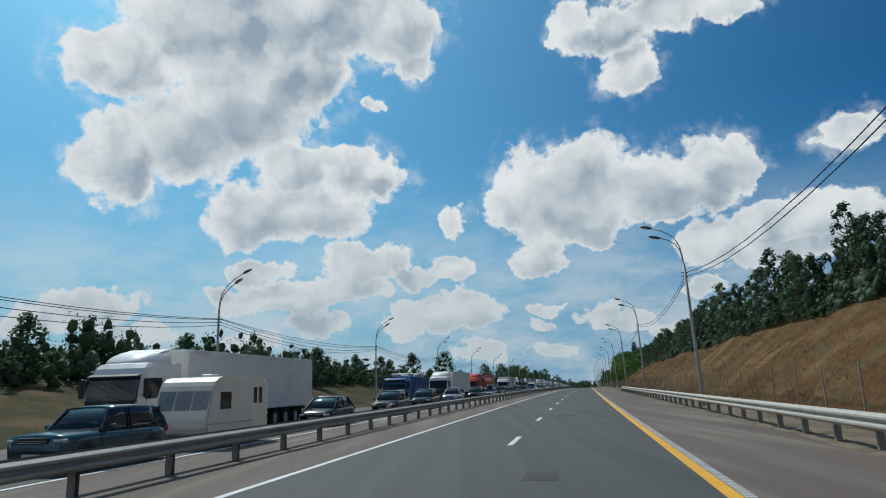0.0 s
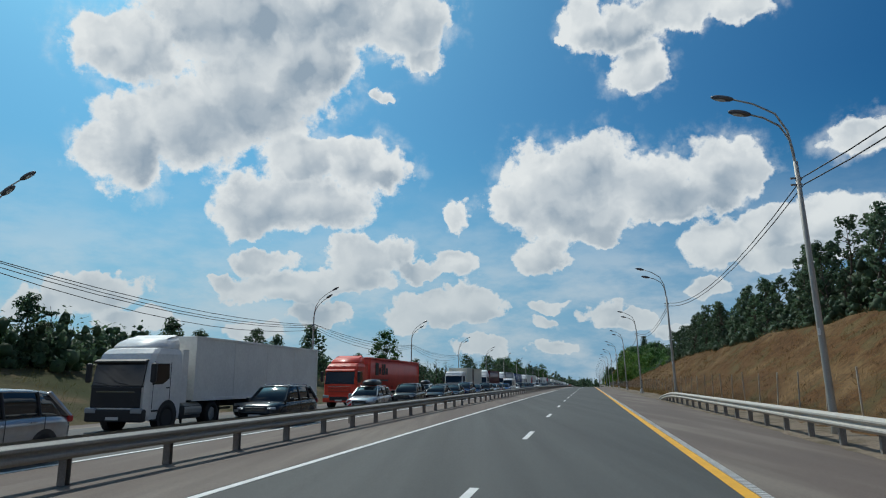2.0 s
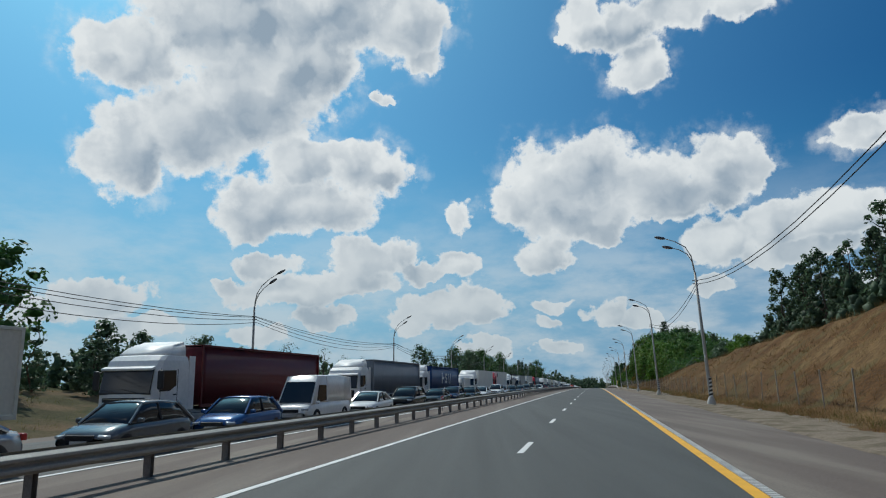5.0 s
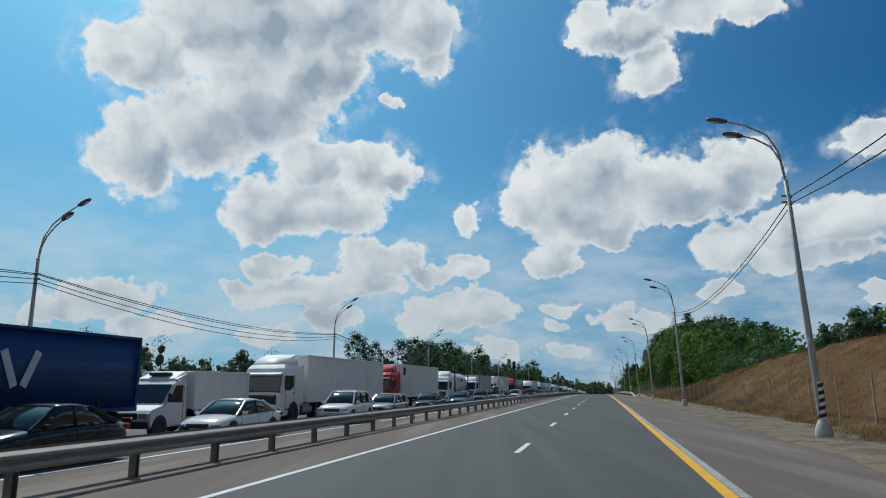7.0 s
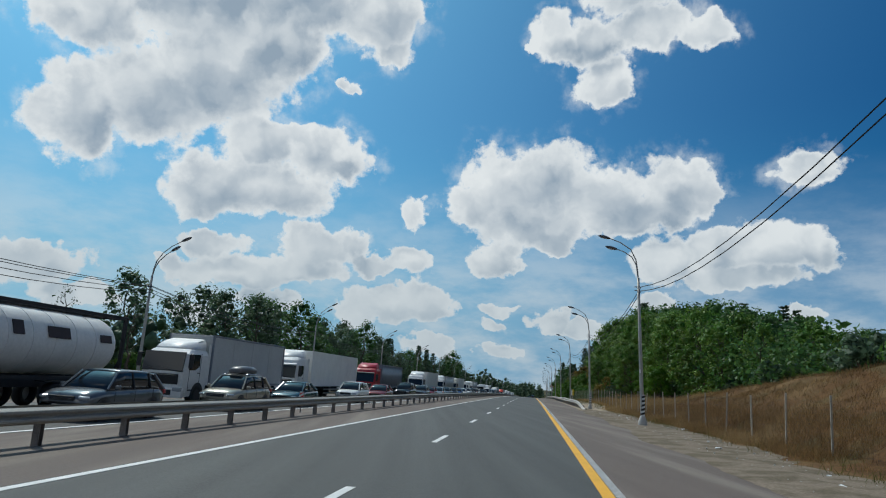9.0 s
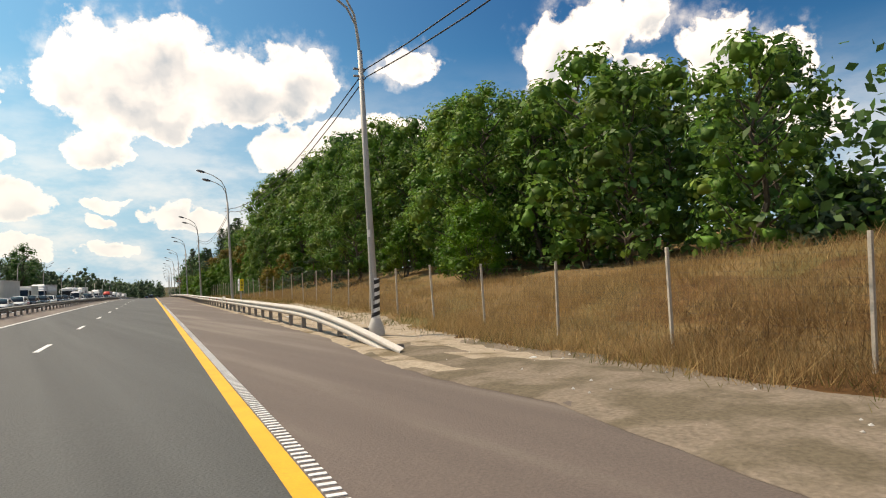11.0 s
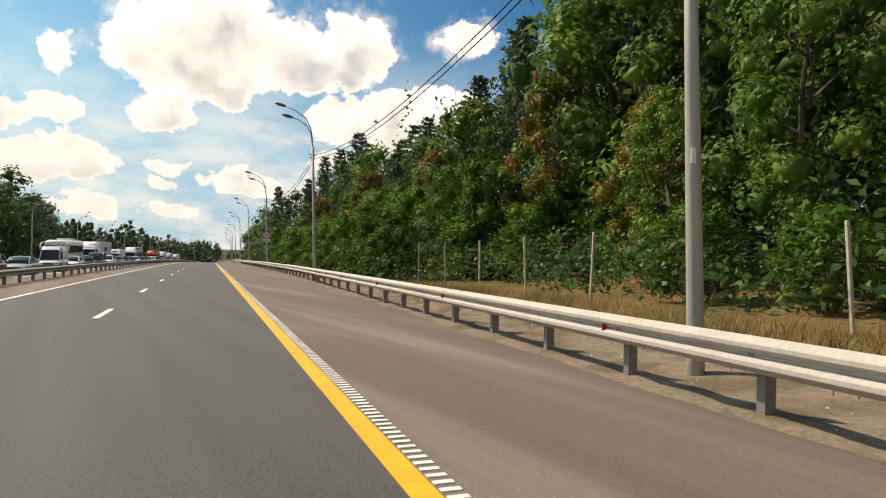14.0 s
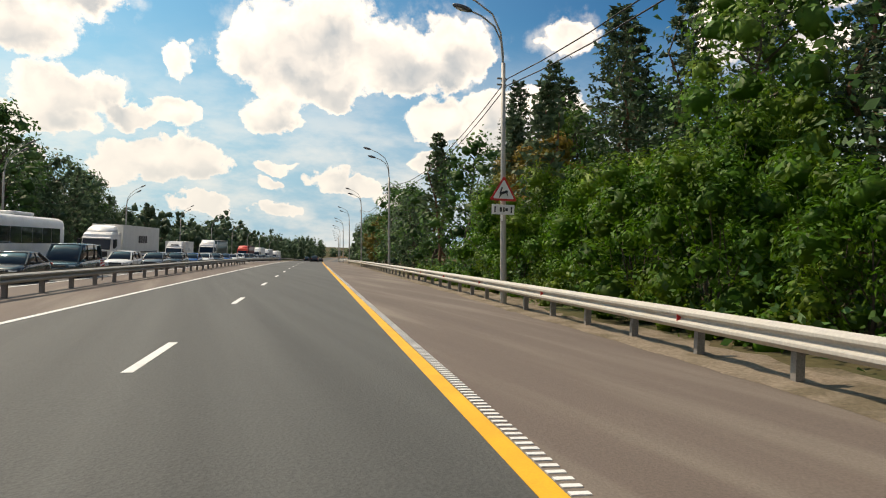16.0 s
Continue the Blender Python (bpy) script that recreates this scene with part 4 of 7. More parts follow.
CHROME = material("chrome", (0.6, 0.6, 0.62), 0.2, 0.9, vary=0.05)
HEADLIGHT = material("headlight_glass", (0.38, 0.41, 0.44), 0.12, 0.2, vary=0.05)
TAIL_LIGHT = material("tail_light", (0.4, 0.02, 0.02), 0.3, vary=0.1)
PLATE = material("plate_white", (0.65, 0.65, 0.62), 0.5, vary=0.05)


def lit_lamp():
    mt = bpy.data.materials.new("lit_headlamp")
    mt.use_nodes = True
    p = mt.node_tree.nodes["Principled BSDF"]
    p.inputs["Base Color"].default_value = (0.9, 0.9, 0.85, 1)
    p.inputs["Emission Color"].default_value, p.inputs["Emission Strength"].default_value = (1, 0.96, 0.86, 1), 1.3
    return mt


LIT = lit_lamp()
PAINTS = {}


def paint(name, color, rough=0.28, metal=0.0, coat=0.25):
    if name not in PAINTS:
        PAINTS[name] = material(name + "_car_paint", color, rough, metal, vary=0.1, scale=1.2, fine=8, coat=coat, spec=0.25)
    return PAINTS[name]


CAR_COLORS = {
    "white": ((0.8, 0.8, 0.78), 0.0), "silver": ((0.42, 0.43, 0.44), 0.5), "grey": ((0.15, 0.16, 0.17), 0.4), "dark grey": ((0.026, 0.029, 0.033), 0.2),
    "black": ((0.012, 0.012, 0.014), 0.1), "dark blue": ((0.012, 0.022, 0.075), 0.2), "blue": ((0.03, 0.09, 0.25), 0.2), "teal": ((0.06, 0.11, 0.13), 0.4),
    "dark red": ((0.2, 0.018, 0.02), 0.2), "beige": ((0.42, 0.38, 0.3), 0.3),
}


def wheel(parent, x, y, r, w, rim_mat, label=""):
    side = 1 if x > 0 else -1
    bm = bmesh.new()
    ring = [(r * 0.62, -w / 2), (r * 0.93, -w / 2), (r, -w * 0.32), (r, w * 0.32), (r * 0.93, w / 2), (r * 0.62, w / 2), (r * 0.58, w * 0.3)]
    n = 16
    rows = [[bm.verts.new((x + side * b, y + a * math.cos(2 * math.pi * k / n), r + a * math.sin(2 * math.pi * k / n))) for k in range(n)] for a, b in ring]
    for a, b in zip(rows, rows[1:] + rows[:1]):
        for k in range(n):
            bm.faces.new((a[k], a[(k + 1) % n], b[(k + 1) % n], b[k]))
    bmesh.ops.recalc_face_normals(bm, faces=bm.faces)
    tyre = part("wheel", bm, TYRE, parent, label, True)
    bm = bmesh.new()
    rod(bm, (x + side * w * 0.1, y, r), (x + side * w * 0.34, y, r), r * 0.6, r * 0.57, 14)
    rod(bm, (x + side * w * 0.3, y, r), (x + side * w * 0.44, y, r), r * 0.2, r * 0.15, 7)
    for k in range(5):
        a = 2 * math.pi * k / 5
        p = Vector((x + side * w * 0.37, y + r * 0.35 * math.cos(a), r + r * 0.35 * math.sin(a)))
        box(bm, p.x, p.y, p.z, 0.02, r * 0.46, r * 0.13, 0, Matrix.Rotation(a, 4, "X"))
    part("rim", bm, rim_mat, tyre)


# side shapes: (share of the length from the nose, share of the height) of bonnet and belt; then windscreen base, roof front, roof rear, rear base
STYLES = {
    "sedan": dict(belt=[(0, 0.36), (0.02, 0.47), (0.12, 0.56), (0.27, 0.62), (0.5, 0.65), (0.8, 0.68), (0.97, 0.66), (1, 0.45)], cabin=(0.25, 0.43, 0.70, 0.88), pillars=(0.56,)),
    "hatch": dict(belt=[(0, 0.34), (0.02, 0.46), (0.12, 0.55), (0.25, 0.62), (0.5, 0.64), (0.8, 0.67), (0.97, 0.66), (1, 0.4)], cabin=(0.22, 0.40, 0.82, 0.98), pillars=(0.56, 0.78)),
    "suv": dict(belt=[(0, 0.36), (0.015, 0.5), (0.1, 0.58), (0.25, 0.62), (0.5, 0.64), (0.8, 0.66), (0.98, 0.66), (1, 0.42)], cabin=(0.23, 0.38, 0.86, 0.985), pillars=(0.55, 0.77)),
    "wagon": dict(belt=[(0, 0.36), (0.02, 0.48), (0.12, 0.57), (0.26, 0.63), (0.5, 0.65), (0.8, 0.67), (0.98, 0.66), (1, 0.42)], cabin=(0.24, 0.40, 0.88, 0.985), pillars=(0.54, 0.75)),
    "old suv": dict(belt=[(0, 0.42), (0.01, 0.58), (0.1, 0.6), (0.3, 0.62), (0.5, 0.62), (0.8, 0.62), (0.985, 0.62), (1, 0.4)], cabin=(0.31, 0.42, 0.93, 0.99), pillars=(0.57, 0.6)),
    "van": dict(belt=[(0, 0.26), (0.012, 0.36), (0.06, 0.42), (0.16, 0.47), (0.5, 0.49), (0.8, 0.49), (0.99, 0.49), (1, 0.3)], cabin=(0.1, 0.25, 0.985, 0.995), pillars=(0.42, 0.7)),
    "minivan": dict(belt=[(0, 0.3), (0.012, 0.4), (0.08, 0.46), (0.18, 0.5), (0.5, 0.52), (0.8, 0.53), (0.99, 0.52), (1, 0.3)], cabin=(0.13, 0.3, 0.95, 0.99), pillars=(0.45, 0.7)),
}


def car(m, style, color, label, L=4.6, W=1.82, H=1.5, lights=False, roof_box="", rails=False, category="car", glazed=True, fine=True, rear_lamps=False):
    """A car with its nose towards +y, the ground at 0, its length centred."""
    st = STYLES[style]
    rgb, metal = CAR_COLORS[color]
    body_mat = paint(color.replace(" ", "_"), rgb, 0.2, metal)
    ob = thing({"van": "van", "minivan": "minivan"}.get(style, "car"), m, label, category, "queueing traffic")
    y_at = lambda f: L * (0.5 - f)
    w = W / 2
    belt_f = [a for a, b in st["belt"]]
    belt_z = [b * H for a, b in st["belt"]]
    low = 0.17 * (H / 1.5) + 0.03
    rings = []
    for f in (0, 0.012, 0.05, 0.12, 0.2, 0.27, 0.36, 0.5, 0.64, 0.78, 0.88, 0.95, 0.985, 1.0):
        z = float(np.interp(f, belt_f, belt_z))
        k = float(np.interp(f, [0, 0.012, 0.05, 0.15, 0.85, 0.95, 0.985, 1], [0.74, 0.84, 0.93, 1, 1, 0.95, 0.88, 0.8]))
        zb = low + float(np.interp(f, [0, 0.05, 0.12, 0.88, 0.95, 1], [0.14, 0.03, 0, 0, 0.04, 0.16]))
        ww = w * k
        half = [(0, z + 0.025), (ww * 0.6, z + 0.012), (ww * 0.86, z - 0.02), (ww * 0.96, z - 0.09), (ww, z - 0.2 * H / 1.5), (ww * 0.985, zb + 0.22), (ww * 0.97, zb + 0.06), (ww * 0.88, zb)]
        half = [(a, max(b, zb)) for a, b in half]
        rings.append([(a, y_at(f), b) for a, b in half] + [(-a, y_at(f), b) for a, b in half[:0:-1]])
    bm = bmesh.new()
    loft(bm, rings)
    body = part("body", bm, body_mat, ob, color + " painted body", True)
    # cabin
    f0, f1, f2, f3 = st["cabin"]
    wt, wb = w * (0.72 if style not in ("van", "minivan") else 0.84), w * 0.93
    zb = lambda f: float(np.interp(f, belt_f, belt_z)) - 0.03
    fm = (f1 + f2) / 2

    def section(f, zt, t):
        b = zb(f)
        a = wb + (wt - wb) * t
        half = [(0, zt + 0.012), (a * 0.7, zt), (a * 0.94, zt - 0.03), (a, zt - 0.075 if t > 0 else b + 0.001), (wb, b)]
        return [(p, y_at(f), q) for p, q in half] + [(-p, y_at(f), q) for p, q in half[:0:-1]]

    secs = [section(f0, zb(f0) + 0.03, 0), section(f1, H - 0.05, 1), section((f1 + fm) / 2, H - 0.012, 1), section(fm, H, 1), section((f2 + fm) / 2, H - 0.015, 1), section(f2, H - 0.06, 1), section(f3, zb(f3) + 0.03, 0)]
    bm = bmesh.new()
    loft(bm, secs)
    glazed = glazed and style != "van"
    glass_mat = GLASS_DARK if glazed else body_mat
    cabin = part("glasshouse", bm, glass_mat, ob, "dark tinted glass" if glazed else "", True)
    if style == "van":
        bm = bmesh.new()
        y0, y1, z0, z1 = y_at(f0), y_at(f1), zb(f0) + 0.08, H - 0.34
        q = (z1 - zb(f0)) / (H - 0.05 - zb(f0))
        face = [(-wb * 0.9, y0 - 0.05 * (y0 - y1), z0), (wb * 0.9, y0 - 0.05 * (y0 - y1), z0), (wt * 0.95, y0 + (y1 - y0) * q, z1), (-wt * 0.95, y0 + (y1 - y0) * q, z1)]
        loft(bm, [[(x, y + o, z + o * 0.6) for x, y, z in face] for o in (-0.01, 0.045)])
        part("windscreen", bm, GLASS_DARK, cabin)
        for side in (-1, 1):
            bm = bmesh.new()
            face = [(wb + 0.002, y_at(f0 + 0.1), zb(f0) + 0.08), (wt + 0.06, y_at(f1 + 0.01), H * 0.8), (wt + 0.06, y_at(0.4), H * 0.8), (wb + 0.002, y_at(0.4), zb(0.4) + 0.06)]
            loft(bm, [[(side * (x + o), y, z) for x, y, z in face] for o in (-0.05, 0.012)])
            part("side_window", bm, SIDE_GLASS, cabin)
    # roof skin
    bm = bmesh.new()
    top = [[(x, y, z + 0.012) for x, y, z in sec[:4]] + [(x, y, z + 0.012) for x, y, z in sec[-3:]] for sec in secs[1:-1]]
    rows = [[bm.verts.new(p) for p in (r[4:][::1] + r[:4])] for r in [[*t] for t in top]]
    for a, b in zip(rows[:-1], rows[1:]):
        for k in range(6):
            bm.faces.new((a[k], a[k + 1], b[k + 1], b[k]))
    bmesh.ops.recalc_face_normals(bm, faces=bm.faces)
    bmesh.ops.solidify(bm, geom=bm.faces[:], thickness=0.012)
    part("roof", bm, body_mat, ob, smooth=True)
    # pillars
    for side in (-1, 1):
        def strip(fa, za, wa, fb, zb_, wb_, wide, mat, name):
            b2 = bmesh.new()
            tube(b2, [(side * wa, y_at(fa), za), (side * (wa + wb_) / 2 * 1.004, y_at((fa + fb) / 2), (za + zb_) / 2), (side * wb_, y_at(fb), zb_)], wide, 6)
            part(name, b2, mat, cabin)
        strip(f0, zb(f0) + 0.02, wb * 0.96, f1, H - 0.075, wt * 0.98, 0.04, body_mat, "windscreen_pillar")
        strip(f2, H - 0.085, wt * 0.98, f3, zb(f3) + 0.02, wb * 0.96, 0.06, body_mat, "rear_pillar")
        for fp in st["pillars"][:2 if fine else 1]:
            strip(fp, zb(fp), wb + 0.002, fp + 0.01, H - 0.07, wt + 0.002, 0.034, PLASTIC if glazed else body_mat, "door_pillar")
        # mirror, handles, door gap
        bm = bmesh.new()
        box(bm, side * (w + 0.09), y_at(f0 + 0.06), zb(f0) + 0.1, 0.2, 0.11, 0.14, 0.035)
        part("mirror", bm, body_mat, ob, smooth=True)
        for fp in (0.3, *st["pillars"][:1], 0.79)[:3 if fine else 0]:
            bm = bmesh.new()
            z0, z1 = low + 0.12, zb(fp) - 0.02
            box(bm, side * (w + 0.001), y_at(fp), (z0 + z1) / 2, 0.008, 0.014, z1 - z0)
            part("door_gap", bm, PLASTIC, body)
        for fp in (0.5, 0.72)[:2 if fine else 0]:
            bm = bmesh.new()
            box(bm, side * (w + 0.006), y_at(fp), zb(fp) - 0.13, 0.03, 0.17, 0.028, 0.008)
            part("door_handle", bm, body_mat, body)
        # wheels in dark arches
        r = 0.335 * (H / 1.55) ** 0.5
        for fp in (0.185, 0.8):
            if fine:
                bm = bmesh.new()
                rod(bm, (side * (w - 0.14), y_at(fp), r + 0.02), (side * (w + 0.004), y_at(fp), r + 0.02), r * 1.17, r * 1.17, 20)
                part("wheel_arch", bm, PLASTIC, body)
            wheel(ob, side * (w - 0.09), y_at(fp), r, 0.21, RIM)
        # lamps
        bm = bmesh.new()
        zl = float(np.interp(0.05, belt_f, belt_z)) - 0.12
        box(bm, side * w * 0.72, y_at(0.036), zl, w * 0.36, 0.3, 0.09, 0.03, Matrix.Rotation(-side * 0.6, 4, "Z") @ Matrix.Rotation(-0.2, 4, "X"))
        lamp = part("headlight", bm, HEADLIGHT, ob)
        if lights:
            bm = bmesh.new()
            box(bm, side * w * 0.68, y_at(0.012), zl - 0.01, 0.13, 0.12, 0.06, 0.02)
            part("bulb", bm, LIT, lamp, "lit lamp")
        if not (fine or rear_lamps):
            continue
        bm = bmesh.new()
        box(bm, side * w * 0.8, y_at(0.978), float(np.interp(0.96, belt_f, belt_z)) - 0.14, w * 0.3, 0.16, 0.16, 0.03)
        part("tail_light", bm, TAIL_LIGHT, ob)
        if not fine:
            continue
        bm = bmesh.new()
        box(bm, side * w * 0.68, y_at(0.012), low + 0.16, 0.16, 0.1, 0.08, 0.02)
        part("fog_light", bm, HEADLIGHT, ob)
    bm = bmesh.new()
    zg = float(np.interp(0.02, belt_f, belt_z)) - 0.12
    box(bm, 0, y_at(0.006), zg, w * 0.95, 0.08, 0.15, 0.02)
    grille = part("grille", bm, PLASTIC, ob)
    for k in range(2 if fine else 0):
        bm = bmesh.new()
        box(bm, 0, y_at(0.006) + 0.043, zg - 0.045 + 0.045 * k, w * 0.88, 0.012, 0.012)
        part("slat", bm, CHROME, grille)
    bm = bmesh.new()
    box(bm, 0, y_at(0.004), low + 0.12, w * 1.15, 0.07, 0.13, 0.02)
    part("lower_intake", bm, PLASTIC, ob)
    bm = bmesh.new()
    box(bm, 0, y_at(-0.006), low + 0.24, 0.52, 0.02, 0.11, 0.004)
    part("number_plate", bm, PLATE, ob, "pale plate")
    bm = bmesh.new()
    box(bm, 0, 0, low + 0.02, W * 0.9, L * 0.86, 0.12, 0.02)
    part("underbody", bm, CHASSIS, ob)
    if rails or roof_box:
        for side in (-1, 1):
            bm = bmesh.new()
            tube(bm, [(side * wt * 0.86, y_at(f1 + 0.03), H - 0.01), (side * wt * 0.86, y_at(f1 + 0.06), H + 0.05), (side * wt * 0.86, y_at(f2 - 0.05), H + 0.045), (side * wt * 0.86, y_at(f2 - 0.02), H - 0.03)], 0.018, 6)
            part("roof_rail", bm, CHROME, ob)
    if roof_box:
        for fp in (0.5, 0.68):
            bm = bmesh.new()
            box(bm, 0, y_at(fp), H + 0.06, wt * 1.8, 0.05, 0.035, 0.01)
            part("roof_bar", bm, PLASTIC, ob)
        bm = bmesh.new()
        rr = []
        for f, a, b in ((-0.9, 0.2, 0.08), (-0.86, 0.32, 0.2), (-0.6, 0.4, 0.3), (0, 0.42, 0.36), (0.6, 0.42, 0.34), (0.84, 0.4, 0.28), (0.9, 0.34, 0.2)):
            half = [(0, b), (a * 0.7, b * 0.95), (a, b * 0.6), (a, b * 0.3), (a * 0.85, 0.0)]
            rr.append([(p, y_at(0.58) - f, H + 0.08 + q) for p, q in half] + [(-p, y_at(0.58) - f, H + 0.08 + q) for p, q in half[:0:-1]])
        loft(bm, rr)
        part("roof_box", bm, paint(*{"black": ("box_black", (0.02, 0.02, 0.022), 0.4), "grey": ("box_grey", (0.12, 0.12, 0.125), 0.4)}[roof_box]), ob, roof_box + " roof box", True)
    return ob


def caravan(m):
    ob = thing("caravan", m, "cream touring caravan with dark windows behind a car", "caravan", "queueing traffic")
    # blue-grey glass of uneven tone, paler than the side windows
    PALE_GLASS = material("pale_grey_glass", (0.2, 0.23, 0.26), 0.12, vary=0.4, scale=2.5, fine=9, spec=0.4)
    cream = material("caravan_cream", (0.82, 0.75, 0.63), 0.4, vary=0.12, scale=1.5, fine=20)
    L, W, H = 4.5, 2.1, 2.45
    side = [(-L / 2 + 0.04, 0.45), (-L / 2, 0.6), (-L / 2, 2.0), (-L / 2 + 0.06, 2.2), (-L / 2 + 0.2, 2.34), (-L / 2 + 0.5, 2.41), (0, H), (L / 2 - 1.0, H - 0.01), (L / 2 - 0.72, H - 0.06), (L / 2 - 0.5, H - 0.18),
            (L / 2 - 0.38, H - 0.33), (L / 2 - 0.06, 1.22), (L / 2 + 0.02, 1.0), (L / 2 + 0.03, 0.7), (L / 2 - 0.04, 0.52), (L / 2 - 0.12, 0.45)]
    bm = bmesh.new()
    loft(bm, [[(x, y, z) for y, z in side] for x in (-W / 2, -W / 2 + 0.001, W / 2 - 0.001, W / 2)])
    edges = [e for e in bm.edges if abs(abs(e.verts[0].co.x) - W / 2) < 1e-5 and abs(abs(e.verts[1].co.x) - W / 2) < 1e-5]
    bmesh.ops.bevel(bm, geom=edges, offset=0.05, segments=2, affect="EDGES")
    part("body", bm, cream, ob)
    for x in (-0.66, 0, 0.66):
        bm = bmesh.new()
        box(bm, x, L / 2 - 0.205, 1.62, 0.62, 0.04, 0.7, 0.015, Matrix.Rotation(0.3, 4, "X"))
        part("front_window", bm, PALE_GLASS, ob, "pale blue-grey front window")
    for s in (-1, 1):
        for y, z, a, b in ((1.05, 1.6, 0.75, 0.6), (-1.2, 1.75, 0.28, 0.62), (-1.62, 1.75, 0.28, 0.62)):
            bm = bmesh.new()
            box(bm, s * (W / 2 + 0.008), y, z, 0.025, a, b, 0.01)
            part("window", bm, SIDE_GLASS, ob)
        bm = bmesh.new()
        box(bm, s * (W / 2 + 0.004), -1.42, 1.45, 0.016, 0.9, 1.75, 0.006)
        part("door", bm, cream, ob)
        bm = bmesh.new()
        box(bm, s * (W / 2 + 0.004), 0, 0.82, 0.012, L * 0.98, 0.05)
        part("trim_strip", bm, CHROME, ob)
        wheel(ob, s * (W / 2 - 0.12), -0.25, 0.31, 0.18, RIM)
    bm = bmesh.new()
    box(bm, 0, -0.2, 0.36, 1.7, 3.6, 0.16, 0.02)
    rod(bm, (0.4, L / 2 - 0.2, 0.42), (0, L / 2 + 1.05, 0.45), 0.04, 0.04, 8)
    rod(bm, (-0.4, L / 2 - 0.2, 0.42), (0, L / 2 + 1.05, 0.45), 0.04, 0.04, 8)
    part("drawbar", bm, CHASSIS, ob)
    bm = bmesh.new()
    box(bm, 0.1, 0.2, H + 0.05, 0.45, 0.5, 0.12, 0.04)
    part("roof_vent", bm, WHITE_PLASTIC, ob)


def truck_cab(ob, y0, mat, H=3.15, high=True, visor=True, trim=None, lights=False, dark_front=False):
    """A cab-over cab whose nose is at y0; it reaches 2.3 m back."""
    W, L = 2.44, 2.25
    w = W / 2
    rings = []
    for z, front, back, k in ((0.42, -0.1, 0, 0.96), (0.62, 0.02, 0, 0.985), (1.2, 0.03, 0, 1), (1.62, 0.02, 0, 1), (2.5, -0.16, 0, 0.985), (H - 0.22, -0.36, 0, 0.965), (H - 0.04, -0.6, -0.05, 0.92), (H, -0.8, -0.1, 0.86)):
        a = w * k
        yf, yb = y0 + front, y0 - L - back
        rings.append([(-a * 0.55, yf + 0.05, z), (a * 0.55, yf + 0.05, z), (a * 0.9, yf - 0.03, z), (a, yf - 0.22, z), (a, yb + 0.08, z), (a * 0.95, yb, z), (-a * 0.95, yb, z), (-a, yb + 0.08, z), (-a, yf - 0.22, z), (-a * 0.9, yf - 0.03, z)])
    bm = bmesh.new()
    loft(bm, rings)
    cab = part("cab", bm, mat, ob, smooth=False)
    tilt = Matrix.Rotation(0.2, 4, "X")
    bm = bmesh.new()
    box(bm, 0, y0 - 0.055, 2.12, W * 0.88, 0.07, 0.95, 0.03, tilt)
    screen = part("windscreen", bm, GLASS_DARK, cab)
    for x0 in (-0.5, 0.35):
        bm = bmesh.new()
        rod(bm, (x0, y0 + 0.09, 1.7), (x0 + 0.62, y0 + 0.06, 1.83), 0.014, 0.01, 5)
        part("wiper", bm, PLASTIC, screen)
    bm = bmesh.new()
    box(bm, 0, y0 + 0.035, 1.66, W * 0.9, 0.06, 0.07, 0.02, tilt)
    part("screen_sill", bm, PLASTIC, screen)
    bm = bmesh.new()
    box(bm, 0, y0 + 0.075, 1.26, W * (0.86 if dark_front else 0.74), 0.05, 0.76 if dark_front else 0.5, 0.03)
    grille = part("grille", bm, trim or PLASTIC, cab)
    for k in range(3):
        bm = bmesh.new()
        box(bm, 0, y0 + 0.105, 1.14 + 0.16 * k, W * 0.66, 0.02, 0.03)
        part("slat", bm, CHROME if k == 2 else PLASTIC, grille)
    bm = bmesh.new()
    box(bm, 0, y0 + 0.02, 0.6, W * 0.98, 0.3, 0.46, 0.06)
    bumper = part("bumper", bm, PLASTIC if dark_front else mat, cab)
    bm = bmesh.new()
    box(bm, 0, y0 + 0.165, 0.62, W * 0.55, 0.03, 0.26, 0.02)
    part("intake", bm, PLASTIC, bumper)
    bm = bmesh.new()
    box(bm, 0, y0 + 0.185, 0.5, 0.52, 0.015, 0.11, 0.003)
    part("number_plate", bm, PLATE, bumper, "pale plate")
    if visor:
        bm = bmesh.new()
        box(bm, 0, y0 - 0.08, H - 0.52, W * 0.9, 0.26, 0.1, 0.03, Matrix.Rotation(-0.35, 4, "X"))
        part("sun_visor", bm, PLASTIC if dark_front else mat if not trim else trim, cab)
    if high:
        bm = bmesh.new()
        loft(bm, [[(-a, y0 + yf, z), (a, y0 + yf, z), (a * 1.02, y0 - L + 0.1, zb), (-a * 1.02, y0 - L + 0.1, zb)] for a, yf, z, zb in
                  ((w * 0.86, -0.75, H - 0.06, H - 0.06), (w * 0.85, -0.95, H + 0.16, H + 0.3), (w * 0.8, -1.3, H + 0.36, H + 0.52), (w * 0.74, -1.55, H + 0.42, H + 0.6))])
        bmesh.ops.bevel(bm, geom=bm.edges[:], offset=0.06, segments=2, affect="EDGES")
        part("roof_fairing", bm, mat, cab, smooth=True)
    for s in (-1, 1):
        bm = bmesh.new()
        face = [(y0 - 0.3, 1.72), (y0 - 0.46, 2.5), (y0 - 1.3, 2.52), (y0 - 1.34, 1.95), (y0 - 0.95, 1.74)]
        loft(bm, [[(s * (w + q), y, z) for y, z in face] for q in (-0.04, 0.008)])
        part("side_window", bm, SIDE_GLASS, cab)
        bm = bmesh.new()
